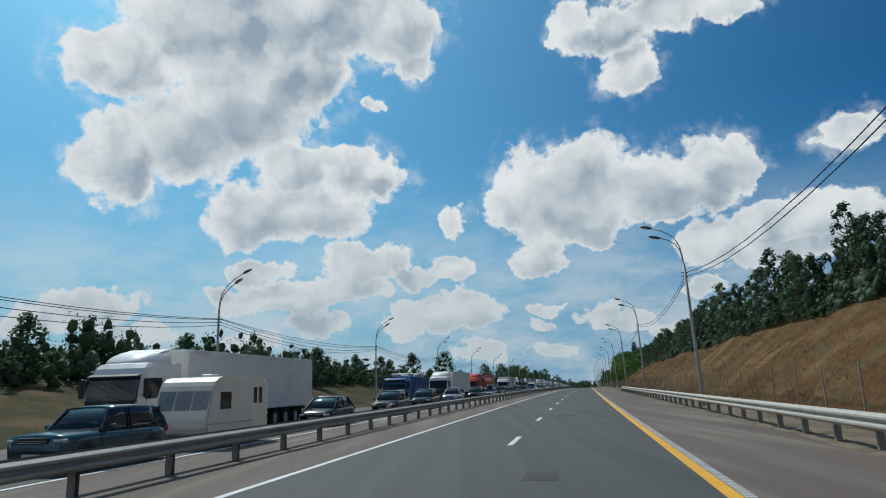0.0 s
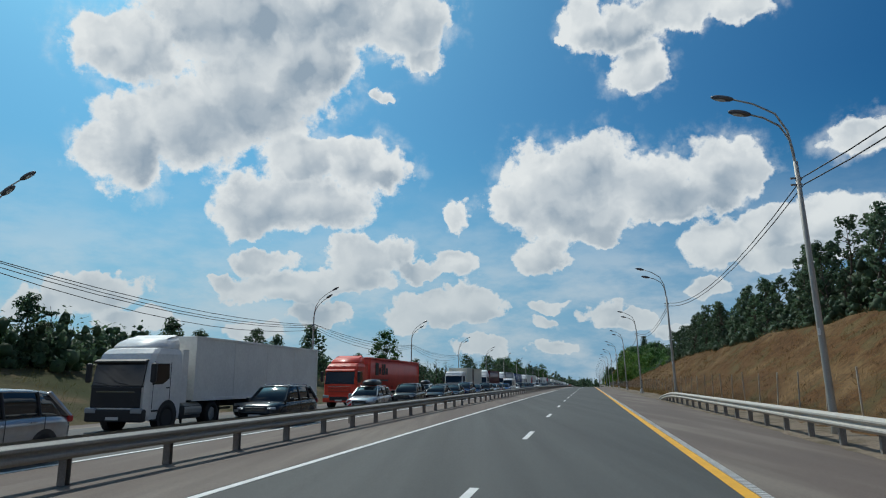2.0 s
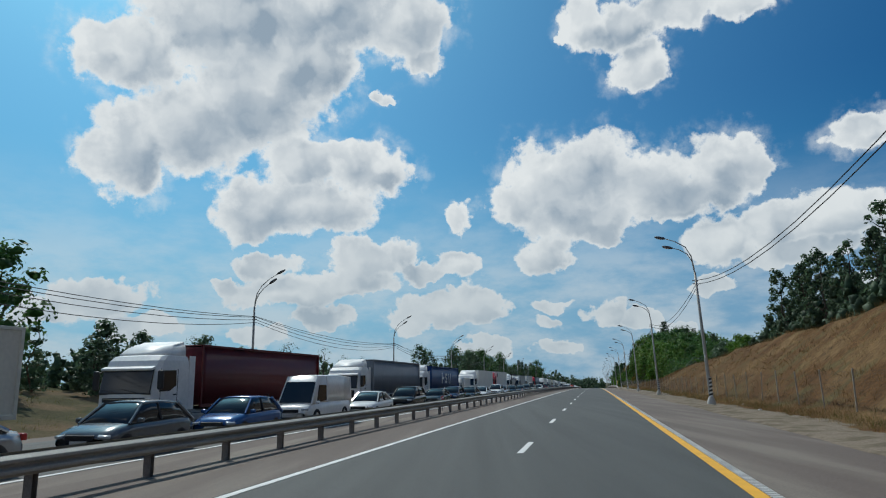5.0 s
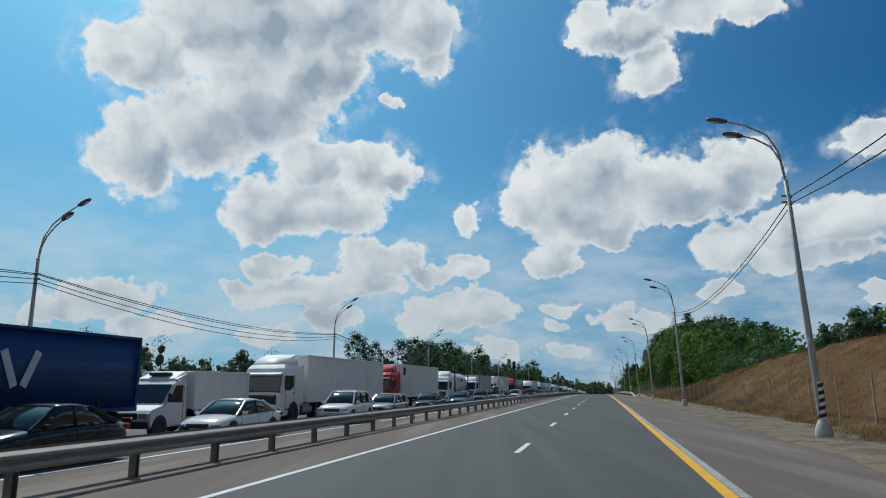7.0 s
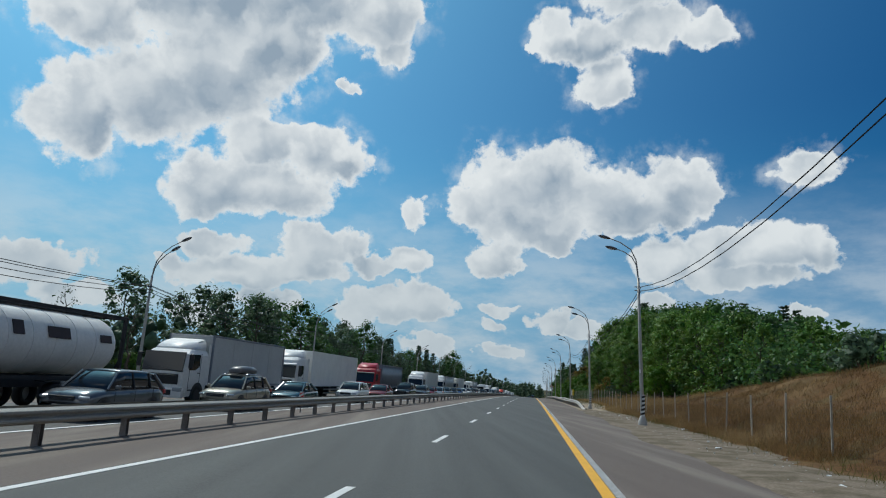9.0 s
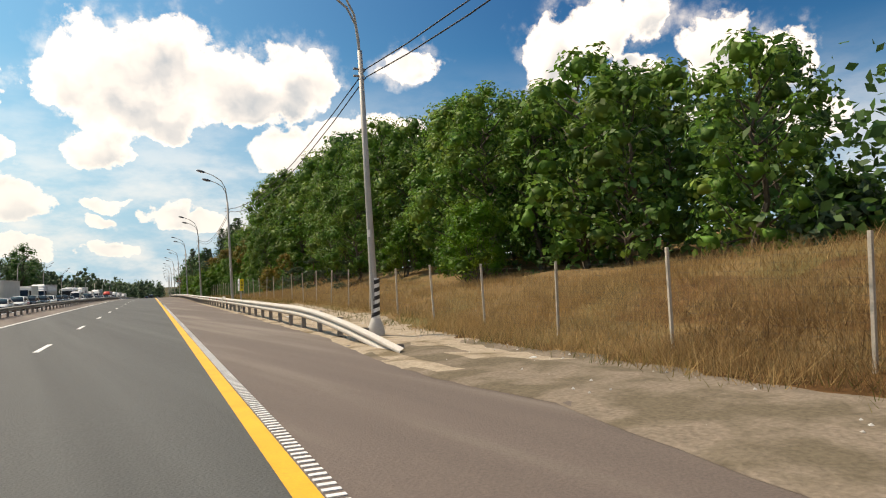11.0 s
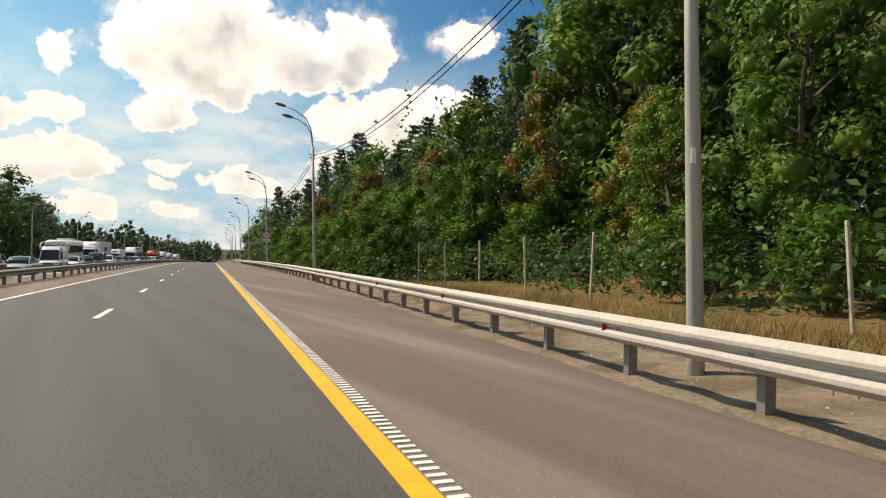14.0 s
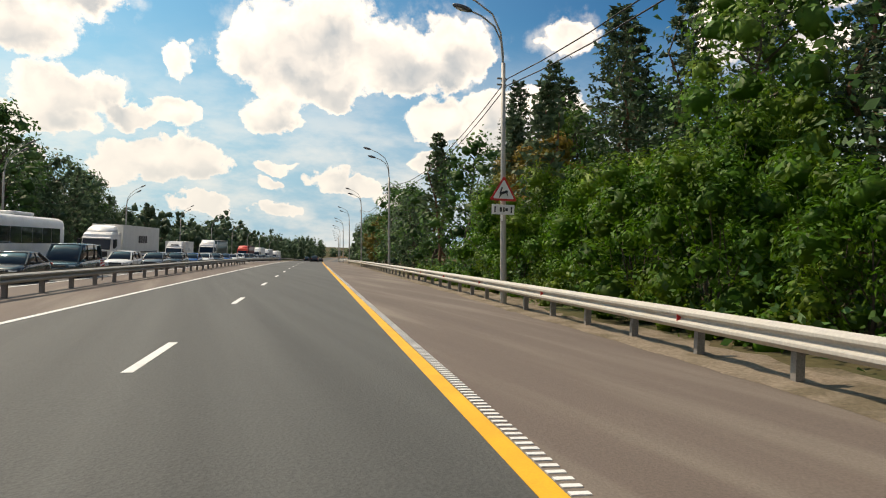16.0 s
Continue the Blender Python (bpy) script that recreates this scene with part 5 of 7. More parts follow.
        box(bm, s * (w - 0.04), y0 - L - 0.16, 2.05, 0.03, 0.4, 2.1, 0.01)
        part("side_deflector", bm, mat, cab)
        for yy in (0.36, 1.42):
            bm = bmesh.new()
            box(bm, s * (w + 0.003), y0 - yy, 1.7, 0.012, 0.02, 1.75)
            part("door_gap", bm, PLASTIC, cab)
        bm = bmesh.new()
        box(bm, s * (w + 0.015), y0 - 1.26, 1.6, 0.03, 0.2, 0.05, 0.01)
        part("door_handle", bm, PLASTIC, cab)
        bm = bmesh.new()
        box(bm, s * (w + 0.16), y0 - 0.12, 2.15, 0.22, 0.16, 0.72, 0.06)
        rod(bm, (s * w, y0 - 0.2, 2.45), (s * (w + 0.16), y0 - 0.12, 2.45), 0.02, 0.02, 6)
        part("mirror", bm, PLASTIC, cab)
        bm = bmesh.new()
        box(bm, s * w * 0.78, y0 + 0.13, 0.78, 0.46, 0.14, 0.2, 0.04)
        part("headlight", bm, LIT if lights else HEADLIGHT, cab)
        bm = bmesh.new()
        for k in range(2):
            box(bm, s * (w - 0.06), y0 - 0.62, 0.42 + 0.34 * k, 0.16, 0.5, 0.06, 0.01)
        part("step", bm, CHASSIS, cab)
        bm = bmesh.new()
        rod(bm, (s * (w - 0.3), y0 - 1.35, 0.52), (s * (w + 0.006), y0 - 1.35, 0.52), 0.62, 0.62, 24)
        part("wheel_arch", bm, PLASTIC, cab)
        wheel(ob, s * (w - 0.14), y0 - 1.35, 0.5, 0.3, WHITE_RIM)
    bm = bmesh.new()
    box(bm, 0, y0 - 1.6, 0.75, 0.9, 3.2, 0.3, 0.02)
    part("chassis", bm, CHASSIS, ob)
    return cab


def trailer_box(ob, y0, L, mat, H=3.7, floor=1.05, frame=None, curtain=False, three_axles=True, label="", fine=True):
    """A box or curtain body from y0 backwards."""
    W = 2.5
    w = W / 2
    bm = bmesh.new()
    if curtain:
        n = int(L / 0.45)
        loft(bm, [[(-w + 0.03 + 0.018 * (k % 2), y0 - L * k / n, floor + 0.12), (-w + 0.03 + 0.018 * (k % 2), y0 - L * k / n, H - 0.1), (w - 0.03 - 0.018 * (k % 2), y0 - L * k / n, H - 0.1), (w - 0.03 - 0.018 * (k % 2), y0 - L * k / n, floor + 0.12)] for k in range(n + 1)])
    else:
        box(bm, 0, y0 - L / 2, (H + floor) / 2, W - 0.04, L - 0.04, H - floor - 0.06, 0.02)
    body = part("box_body" if not curtain else "curtain", bm, mat, ob, label, curtain)
    fm = frame or mat
    for x in (-w, w):
        for y in (y0 - 0.06, y0 - L + 0.06):
            bm = bmesh.new()
            box(bm, x * 0.985, y, (H + floor) / 2, 0.09, 0.12, H - floor, 0.01)
            part("corner_post", bm, fm, ob)
        bm = bmesh.new()
        box(bm, x * 0.985, y0 - L / 2, H - 0.05, 0.09, L, 0.1, 0.012)
        part("top_rail", bm, fm, ob)
        bm = bmesh.new()
        box(bm, x * 0.985, y0 - L / 2, floor + 0.06, 0.1, L, 0.14, 0.012)
        part("lower_rail", bm, fm, ob)
        bm = bmesh.new()
        for z in (0.52, 0.8):
            box(bm, x * 0.96, y0 - L * 0.42, z, 0.04, L * 0.3, 0.12, 0.01)
        part("side_guard", bm, GALVANISED, ob)
        if not fine:
            continue
        if not curtain:
            for k in range(1, 4):
                bm = bmesh.new()
                box(bm, x * 0.9895, y0 - L * k / 4, (H + floor) / 2, 0.012, 0.02, H - floor - 0.25)
                part("panel_joint", bm, mat, body)
        else:
            for k in range(1, int(L / 1.5)):
                bm = bmesh.new()
                box(bm, x * 0.998, y0 - 1.5 * k, floor + 0.22, 0.02, 0.05, 0.4)
                part("buckle_strap", bm, PLASTIC, body)
    bm = bmesh.new()
    box(bm, 0, y0 - L / 2, H - 0.03, W - 0.1, L - 0.1, 0.05, 0.01)
    part("roof", bm, fm, ob)
    bm = bmesh.new()
    for x in (-0.45, 0.45):
        box(bm, x, y0 - L / 2, floor - 0.16, 0.14, L - 0.3, 0.3)
    for k in range(6):
        box(bm, 0, y0 - 0.8 - k * (L - 1.6) / 5, floor - 0.1, 2.2, 0.1, 0.14)
    part("chassis", bm, CHASSIS, ob)
    bm = bmesh.new()
    box(bm, 0, y0 - L + 0.1, 0.52, 2.3, 0.1, 0.14, 0.02)
    part("rear_bumper", bm, CHASSIS, ob)
    axles = [L - 2.2 - 1.32 * k for k in range(3)] if three_axles else [L - 2.4]
    for a in axles:
        for s in (-1, 1):
            wheel(ob, s * (w - 0.2), y0 - a, 0.5, 0.34, WHITE_RIM)
    for s in (-1, 1):
        bm = bmesh.new()
        box(bm, s * (w - 0.2), y0 - (sum(axles) / len(axles)), floor - 0.03, 0.42, 1.3 * len(axles) + 0.1, 0.05, 0.01)
        box(bm, s * (w - 0.2), y0 - max(axles) - 0.68, 0.7, 0.4, 0.03, 0.6)
        part("mudguard", bm, PLASTIC, ob)
        bm = bmesh.new()
        box(bm, s * 0.9, y0 - L - 0.02, 0.72, 0.4, 0.06, 0.14, 0.02)
        part("tail_light", bm, TAIL_LIGHT, ob)
        if three_axles:
            bm = bmesh.new()
            rod(bm, (s * 0.9, y0 - 2.6, 0.0), (s * 0.9, y0 - 2.6, floor), 0.06, 0.08, 8)
            part("landing_leg", bm, CHASSIS, ob)
    return body


def tractor_rear(ob, y0):
    for s in (-1, 1):
        wheel(ob, s * 0.98, y0 - 4.6, 0.5, 0.5, WHITE_RIM)
        bm = bmesh.new()
        tube(bm, [(s * 0.98, y0 - 4.6 + 0.62 * math.cos(a), 0.5 + 0.62 * math.sin(a)) for a in (0.2, 0.9, 1.57, 2.2, 2.9)], 0.05, 4)
        part("rear_mudguard", bm, PLASTIC, ob)
        bm = bmesh.new()
        rod(bm, (s * 0.95, y0 - 2.5, 0.68), (s * 0.95, y0 - 3.7, 0.68), 0.32, 0.32, 14)
        part("fuel_tank", bm, GALVANISED, ob)
        bm = bmesh.new()
        box(bm, s * 1.2, y0 - 2.95, 0.62, 0.04, 1.5, 0.5, 0.015)
        part("side_skirt", bm, PLASTIC, ob)
    bm = bmesh.new()
    box(bm, 0, y0 - 3.6, 0.72, 0.85, 4.0, 0.28, 0.02)
    part("frame", bm, CHASSIS, ob)


def truck_paint(name, rgb, rough=0.45):
    return paint(name, rgb, rough, 0.0, 0.15)


def semi_truck(front_s, rear_s, cab_mat, box_mat, label, H=3.72, curtain=False, frame=None, high=True, d=-17.25, trim=None, lights=False, marks=None, wide_gap=0.75, dark_front=False):
    """A tractor with its trailer; the trailer's front at front_s, its rear at rear_s, the cab towards lower s."""
    L = rear_s - front_s
    m = place(front_s, d, -0.22, 180)
    ob = thing("articulated_truck", m, label, "truck", "queueing traffic")
    body = trailer_box(ob, 0.0, L, box_mat, H, 1.05, frame, curtain, fine=front_s < 360)
    y0 = wide_gap + 2.25
    truck_cab(ob, y0, cab_mat, 3.1, high, trim=trim, lights=lights, dark_front=dark_front)
    tractor_rear(ob, y0)
    if marks:
        marks(body, L, H)
    return ob


def bars(body, x, spec, mat, label):
    """Plain bars standing for writing on a trailer's side: (y, z, length, height)."""
    for y, z, a, b in spec:
        bm = bmesh.new()
        box(bm, x, y, z, 0.012, a, b)
        part("lettering_bar", bm, mat, body, label)


def van_cab(ob, y0, mat, lights=False):
    """The sloping cab of a light truck, its nose at y0."""
    w = 1.02
    side = [(-0.12, 0.36), (0.0, 0.45), (0.04, 0.7), (0.0, 0.92), (-0.12, 1.04), (-0.72, 1.2), (-0.82, 1.25), (-1.42, 2.02), (-1.55, 2.11), (-1.8, 2.17), (-2.25, 2.18), (-2.3, 2.1), (-2.3, 0.42)]
    bm = bmesh.new()
    loft(bm, [[(x, y0 + y, z) for y, z in side] for x in (-w, -w + 0.001, w - 0.001, w)])
    edges = [e for e in bm.edges if abs(abs(e.verts[0].co.x) - w) < 1e-5 and abs(abs(e.verts[1].co.x) - w) < 1e-5]
    bmesh.ops.bevel(bm, geom=edges, offset=0.07, segments=2, affect="EDGES")
    cab = part("cab", bm, mat, ob)
    bm = bmesh.new()
    box(bm, 0, y0 - 1.11, 1.655, 1.84, 0.03, 0.88, 0.01, Matrix.Rotation(0.66, 4, "X"))
    part("windscreen", bm, GLASS_DARK, cab)
    bm = bmesh.new()
    box(bm, 0, y0 + 0.03, 0.83, 1.0, 0.05, 0.24, 0.03)
    part("grille", bm, PLASTIC, cab)
    bm = bmesh.new()
    box(bm, 0, y0 + 0.02, 0.52, 2.0, 0.14, 0.24, 0.04)
    part("bumper", bm, PLASTIC, cab)
    bm = bmesh.new()
    box(bm, 0, y0 + 0.095, 0.52, 0.52, 0.012, 0.11)
    part("number_plate", bm, PLATE, cab, "pale plate")
    for s in (-1, 1):
        bm = bmesh.new()
        rows = [[(s * (w + q), y0 - a, z) for a, z in ((1.0, 1.32), (1.5, 1.96), (1.98, 1.98), (1.98, 1.3))] for q in (-0.02, 0.006)]
        loft(bm, rows)
        part("side_window", bm, SIDE_GLASS, cab)
        bm = bmesh.new()
        box(bm, s * 0.78, y0 - 0.0, 0.85, 0.36, 0.16, 0.2, 0.04)
        part("headlight", bm, LIT if lights else HEADLIGHT, cab)
        bm = bmesh.new()
        box(bm, s * (w + 0.17), y0 - 0.95, 1.5, 0.2, 0.12, 0.34, 0.04)
        part("mirror", bm, PLASTIC, cab)
        bm = bmesh.new()
        box(bm, s * (w + 0.002), y0 - 2.05, 1.2, 0.012, 0.02, 1.5)
        part("door_gap", bm, PLASTIC, cab)
        bm = bmesh.new()
        rod(bm, (s * (w - 0.2), y0 - 0.62, 0.4), (s * (w + 0.006), y0 - 0.62, 0.4), 0.46, 0.46, 20)
        part("wheel_arch", bm, PLASTIC, cab)
        wheel(ob, s * (w - 0.1), y0 - 0.62, 0.36, 0.22, WHITE_RIM)


def rigid_truck(front_s, rear_s, cab_mat, box_mat, label, H=3.4, cab_h=2.6, d=-17.25, curtain=False, frame=None, high=False, light=False):
    L = rear_s - front_s
    m = place(front_s, d, -0.22, 180)
    ob = thing("box_truck", m, label, "truck", "queueing traffic")
    trailer_box(ob, 0.0, L, box_mat, H, 1.0, frame, curtain, three_axles=False)
    if light:
        van_cab(ob, 2.4, cab_mat)
        bm = bmesh.new()
        loft(bm, [[(-a, 0.75, z0), (a, 0.75, z0), (a * 0.94, 0.02, z1), (-a * 0.94, 0.02, z1)] for a, z0, z1 in ((0.95, 2.1, 2.1), (0.93, 2.2, H - 0.12), (0.8, 2.24, H - 0.02))])
        part("air_deflector", bm, cab_mat, ob)
        bm = bmesh.new()
        box(bm, 0, 0.5, 2.42, 0.9, 0.3, 0.14, 0.03)
        part("cooling_unit", bm, PLASTIC, ob)
    else:
        truck_cab(ob, 2.45, cab_mat, cab_h, high, visor=False)
    return ob


WHITE_TRUCK = truck_paint("truck_white", (0.8, 0.79, 0.76))
CREAM_TRUCK = truck_paint("truck_cream", (0.66, 0.62, 0.52))
RED_TRUCK = truck_paint("truck_red", (0.72, 0.07, 0.04))
RASPBERRY = truck_paint("truck_raspberry", (0.45, 0.02, 0.035))
RED_CURTAIN = truck_paint("red_tarpaulin", (0.72, 0.1, 0.07), 0.6)
NAVY = truck_paint("navy_tarpaulin", (0.012, 0.05, 0.17), 0.55)
GREY_TARP = truck_paint("grey_tarpaulin", (0.2, 0.22, 0.25), 0.6)
PALE_TARP = truck_paint("pale_tarpaulin", (0.5, 0.51, 0.5), 0.6)
MAROON = truck_paint("maroon_tarpaulin", (0.1, 0.012, 0.016), 0.6)
GREEN_TARP = truck_paint("dark_green_tarpaulin", (0.02, 0.06, 0.055), 0.6)
BLUE_TRUCK = truck_paint("tipper_blue", (0.015, 0.11, 0.33), 0.5)
LIGHT_BOX = truck_paint("light_box", (0.8, 0.79, 0.75), 0.5)
BEIGE_BOX = truck_paint("beige_box", (0.68, 0.65, 0.56), 0.55)
BROWN_STRIPE = truck_paint("brown_stripe", (0.12, 0.075, 0.05), 0.6)
TANK_WHITE = truck_paint("tank_white", (0.78, 0.77, 0.74), 0.5)
INK = material("lettering_dark", (0.03, 0.012, 0.012), 0.6)
PALE_INK = material("lettering_pale", (0.62, 0.66, 0.7), 0.6)
SACKS = material("woven_sacks", (0.6, 0.6, 0.58), 0.8, vary=0.3, scale=3, fine=20, bump=0.3)


def tipper(front_s, rear_s):
    m = place(front_s, -17.25, -0.22, 180)
    ob = thing("tipper_truck", m, "blue bonnetless tipper truck heaped with pale sacks", "truck", "queueing traffic")
    L = rear_s - front_s
    truck_cab(ob, 2.5, BLUE_TRUCK, 2.75, False, visor=True)
    bm = bmesh.new()
    for x in (-1.22, 1.22):
        box(bm, x, -L / 2, 1.95, 0.06, L, 1.7, 0.01)
        for k in range(8):
            box(bm, x * 1.03, -0.1 - k * (L - 0.2) / 7, 1.95, 0.08, 0.09, 1.7, 0.01)
        for z in (1.15, 2.78):
            box(bm, x * 1.03, -L / 2, z, 0.1, L, 0.1, 0.01)
    box(bm, 0, -0.03, 1.95, 2.44, 0.06, 1.7)
    box(bm, 0, -L + 0.03, 1.95, 2.44, 0.06, 1.7)
    box(bm, 0, -L / 2, 1.1, 2.44, L, 0.08)
    part("tipping_body", bm, BLUE_TRUCK, ob, "ribbed blue tipping body")
    rnd = random.Random(4)
    for k in range(46):
        bm = bmesh.new()
        bmesh.ops.create_uvsphere(bm, u_segments=8, v_segments=6, radius=0.5)
        q = Matrix.Translation((rnd.uniform(-0.95, 0.95), rnd.uniform(-L + 0.4, -0.4), 2.92 + rnd.uniform(-0.05, 0.24))) @ Matrix.Rotation(rnd.uniform(0, 3), 4, "Z") @ Matrix.Diagonal((0.85, 0.55, 0.32, 1))
        bmesh.ops.transform(bm, matrix=q, verts=bm.verts)
        part("sack", bm, SACKS, ob, "pale woven sack", True)
    for a in (L - 1.0, L - 2.35):
        for s in (-1, 1):
            wheel(ob, s * 1.0, -a, 0.5, 0.5, WHITE_RIM)
    bm = bmesh.new()
    box(bm, 0, -L / 2, 0.8, 0.9, L + 1, 0.35)
    box(bm, 0, -2.2, 0.65, 2.3, 1.0, 0.5, 0.05)
    part("chassis", bm, CHASSIS, ob)


def tank_truck(front_s, rear_s):
    m = place(front_s, -17.25, -0.22, 180)
    ob = thing("tank_truck", m, "white truck carrying a white tank in a dark frame", "truck", "queueing traffic")
    L = rear_s - front_s
    y0 = 3.4
    truck_cab(ob, y0, WHITE_TRUCK, 3.1, True)
    tractor_rear(ob, y0)
    bm = bmesh.new()
    loft(bm, [[(r * math.sin(2 * math.pi * k / 28), y, 2.4 + r * math.cos(2 * math.pi * k / 28)) for k in range(28)] for y, r in
              ((-0.1, 0.35), (-0.16, 0.8), (-0.35, 1.08), (-0.6, 1.15), (-L + 0.6, 1.15), (-L + 0.35, 1.08), (-L + 0.16, 0.8), (-L + 0.1, 0.35))])
    tank = part("tank", bm, TANK_WHITE, ob, "white cylindrical tank", True)
    for k in range(1, 6):
        bm = bmesh.new()
        y = -0.6 - k * (L - 1.2) / 6
        loft(bm, [[(r * math.sin(2 * math.pi * j / 28), yy, 2.4 + r * math.cos(2 * math.pi * j / 28)) for j in range(28)] for yy, r in ((y, 1.15), (y, 1.165), (y - 0.06, 1.165), (y - 0.06, 1.15))], False)
        part("tank_band", bm, TANK_WHITE, tank)
    bm = bmesh.new()
    for x in (-1.18, 1.18):
        for z in (1.16, 3.62):
            box(bm, x, -L / 2, z, 0.13, L, 0.13, 0.01)
        for y in (-0.06, -L + 0.06):
            box(bm, x, y, 2.4, 0.13, 0.13, 2.5, 0.01)
            rod(bm, (x, y, 3.6), (x * 0.35, y, 3.6), 0.06, 0.06, 6)
            rod(bm, (x, y, 2.0), (x * 0.7, y, 1.2), 0.05, 0.05, 6)
    for y in (-0.06, -L + 0.06):
        box(bm, 0, y, 3.62, 2.4, 0.13, 0.13, 0.01)
        box(bm, 0, y, 1.16, 2.4, 0.13, 0.13, 0.01)
    part("container_frame", bm, CHASSIS, ob, "dark steel frame")
    bm = bmesh.new()
    box(bm, 0, -L / 2, 3.62, 0.55, L, 0.04)
    part("walkway", bm, CHASSIS, ob)
    for s in (-1, 1):
        for y, z, a, b in ((-L * 0.52, 2.75, 1.15, 0.42), (-L * 0.27, 2.8, 0.5, 0.5), (-L * 0.86, 2.7, 0.7, 0.3)):
            bm = bmesh.new()
            box(bm, s * math.sqrt(1.175**2 - (z - 2.4)**2), y, z, 0.02, a, b, 0, Matrix.Rotation(-s * math.asin((z - 2.4) / 1.175), 4, "Y"))
            part("lettering_bar", bm, INK, tank, "dark lettering bar")
    bm = bmesh.new()
    for x in (-0.5, 0.5):
        box(bm, x, -L / 2, 0.95, 0.14, L, 0.3)
    part("chassis", bm, CHASSIS, ob)
    for a in (L - 1.0, L - 2.3, L - 3.6):
        for s in (-1, 1):
            wheel(ob, s * 1.05, -a, 0.5, 0.34, WHITE_RIM)
    bm = bmesh.new()
    for s in (-1, 1):
        box(bm, s * 1.05, -L + 2.3, 1.04, 0.4, 4.0, 0.04)
    part("mudguard", bm, PLASTIC, ob)


def coach(rear_s, L=12.0, d=-17.25):
    m = place(rear_s - L / 2, d, -0.22, 180)
    ob = thing("coach", m, "white touring coach with dark tinted side windows", "bus", "queueing traffic")
    w, H = 1.25, 3.5
    rings = []
    for y, k, top, bot in ((L / 2, 0.86, H - 0.5, 0.55), (L / 2 - 0.06, 0.93, H - 0.25, 0.4), (L / 2 - 0.3, 0.98, H - 0.06, 0.34), (L / 2 - 0.9, 1, H, 0.32), (-L / 2 + 0.4, 1, H, 0.34), (-L / 2, 0.95, H - 0.12, 0.45)):
        a = w * k
        half = [(0, top), (a * 0.75, top - 0.02), (a * 0.95, top - 0.14), (a, top - 0.5), (a, 1.2), (a, bot + 0.1), (a * 0.95, bot)]
        rings.append([(p, y, q) for p, q in half] + [(-p, y, q) for p, q in half[:0:-1]])
    bm = bmesh.new()
    loft(bm, rings)
    part("body", bm, WHITE_TRUCK, ob, smooth=True)
    bm = bmesh.new()
    box(bm, 0, L / 2 - 0.0, 2.05, 2.15, 0.06, 1.5, 0.05)
    part("windscreen", bm, GLASS_DARK, ob)
    for s in (-1, 1):
        for k in range(7):
            bm = bmesh.new()
            box(bm, s * (w + 0.004), L / 2 - 1.5 - k * 1.48, 2.35, 0.02, 1.43, 0.95, 0.01)
            part("side_window", bm, GLASS_DARK, ob)
        bm = bmesh.new()
        tube(bm, [(s * (w - 0.1), L / 2 - 0.1, 3.2), (s * (w + 0.2), L / 2 + 0.12, 3.15), (s * (w + 0.3), L / 2 + 0.25, 2.9), (s * (w + 0.28), L / 2 + 0.28, 2.45), (s * (w + 0.24), L / 2 + 0.27, 2.2)], [0.08, 0.1, 0.13, 0.14, 0.08], 8)
        part("mirror", bm, WHITE_TRUCK, ob, "white ear-shaped mirror", True)
        bm = bmesh.new()
        box(bm, s * 0.85, L / 2 + 0.0, 0.85, 0.45, 0.12, 0.22, 0.04)
        part("headlight", bm, HEADLIGHT, ob)
        for y in (L / 2 - 2.6, -L / 2 + 3.0):
            bm = bmesh.new()
            rod(bm, (s * (w - 0.3), y, 0.5), (s * (w + 0.005), y, 0.5), 0.6, 0.6, 22)
            part("wheel_arch", bm, PLASTIC, ob)
            wheel(ob, s * (w - 0.14), y, 0.48, 0.3, WHITE_RIM)
    bm = bmesh.new()
    box(bm, 0, -0.5, H + 0.1, 1.7, 3.0, 0.22, 0.08)
    part("air_conditioner", bm, WHITE_TRUCK, ob)
    bm = bmesh.new()
    box(bm, 0, 0, 0.36, 2.3, L * 0.94, 0.2)
    part("underbody", bm, CHASSIS, ob)


def slanted_mark(body, L, H):
    """Broad plain shapes on the navy curtain."""
    for x in (-1.248, 1.248):
        for y, z, a, b, turn in ((-0.36 * L, 2.45, 0.26, 1.1, 0), (-0.4 * L, 2.45, 0.75, 0.24, 0.0), (-0.5 * L, 2.82, 1.05, 0.24, 0), (-0.5 * L, 2.45, 0.95, 0.22, 0.35), (-0.5 * L, 2.05, 1.05, 0.24, 0), (-0.6 * L, 2.4, 0.25, 1.12, -0.42), (-0.655 * L, 2.4, 0.25, 1.12, 0.42)):
            bm = bmesh.new()
            box(bm, x, y, z, 0.012, a, b, 0, Matrix.Rotation(turn, 4, "X"))
            part("lettering_bar", bm, PALE_INK, body, "pale lettering bar")


def lettered(mat, spec, label):
    def put(body, L, H):
        for x in (-1.248, 1.248):
            bars(body, x, [(-L * a, z, b * L, h) for a, z, b, h in spec], mat, label)
    return put


# the slow lane, from near to far
semi_truck(25.7, 39.1, WHITE_TRUCK, LIGHT_BOX, "white articulated truck with a plain white box trailer", H=3.7, dark_front=True)
tipper(64.3, 70.3)
semi_truck(84.6, 97.7, WHITE_TRUCK, LIGHT_BOX, "white articulated truck with a light grey box trailer", H=3.7, dark_front=True)
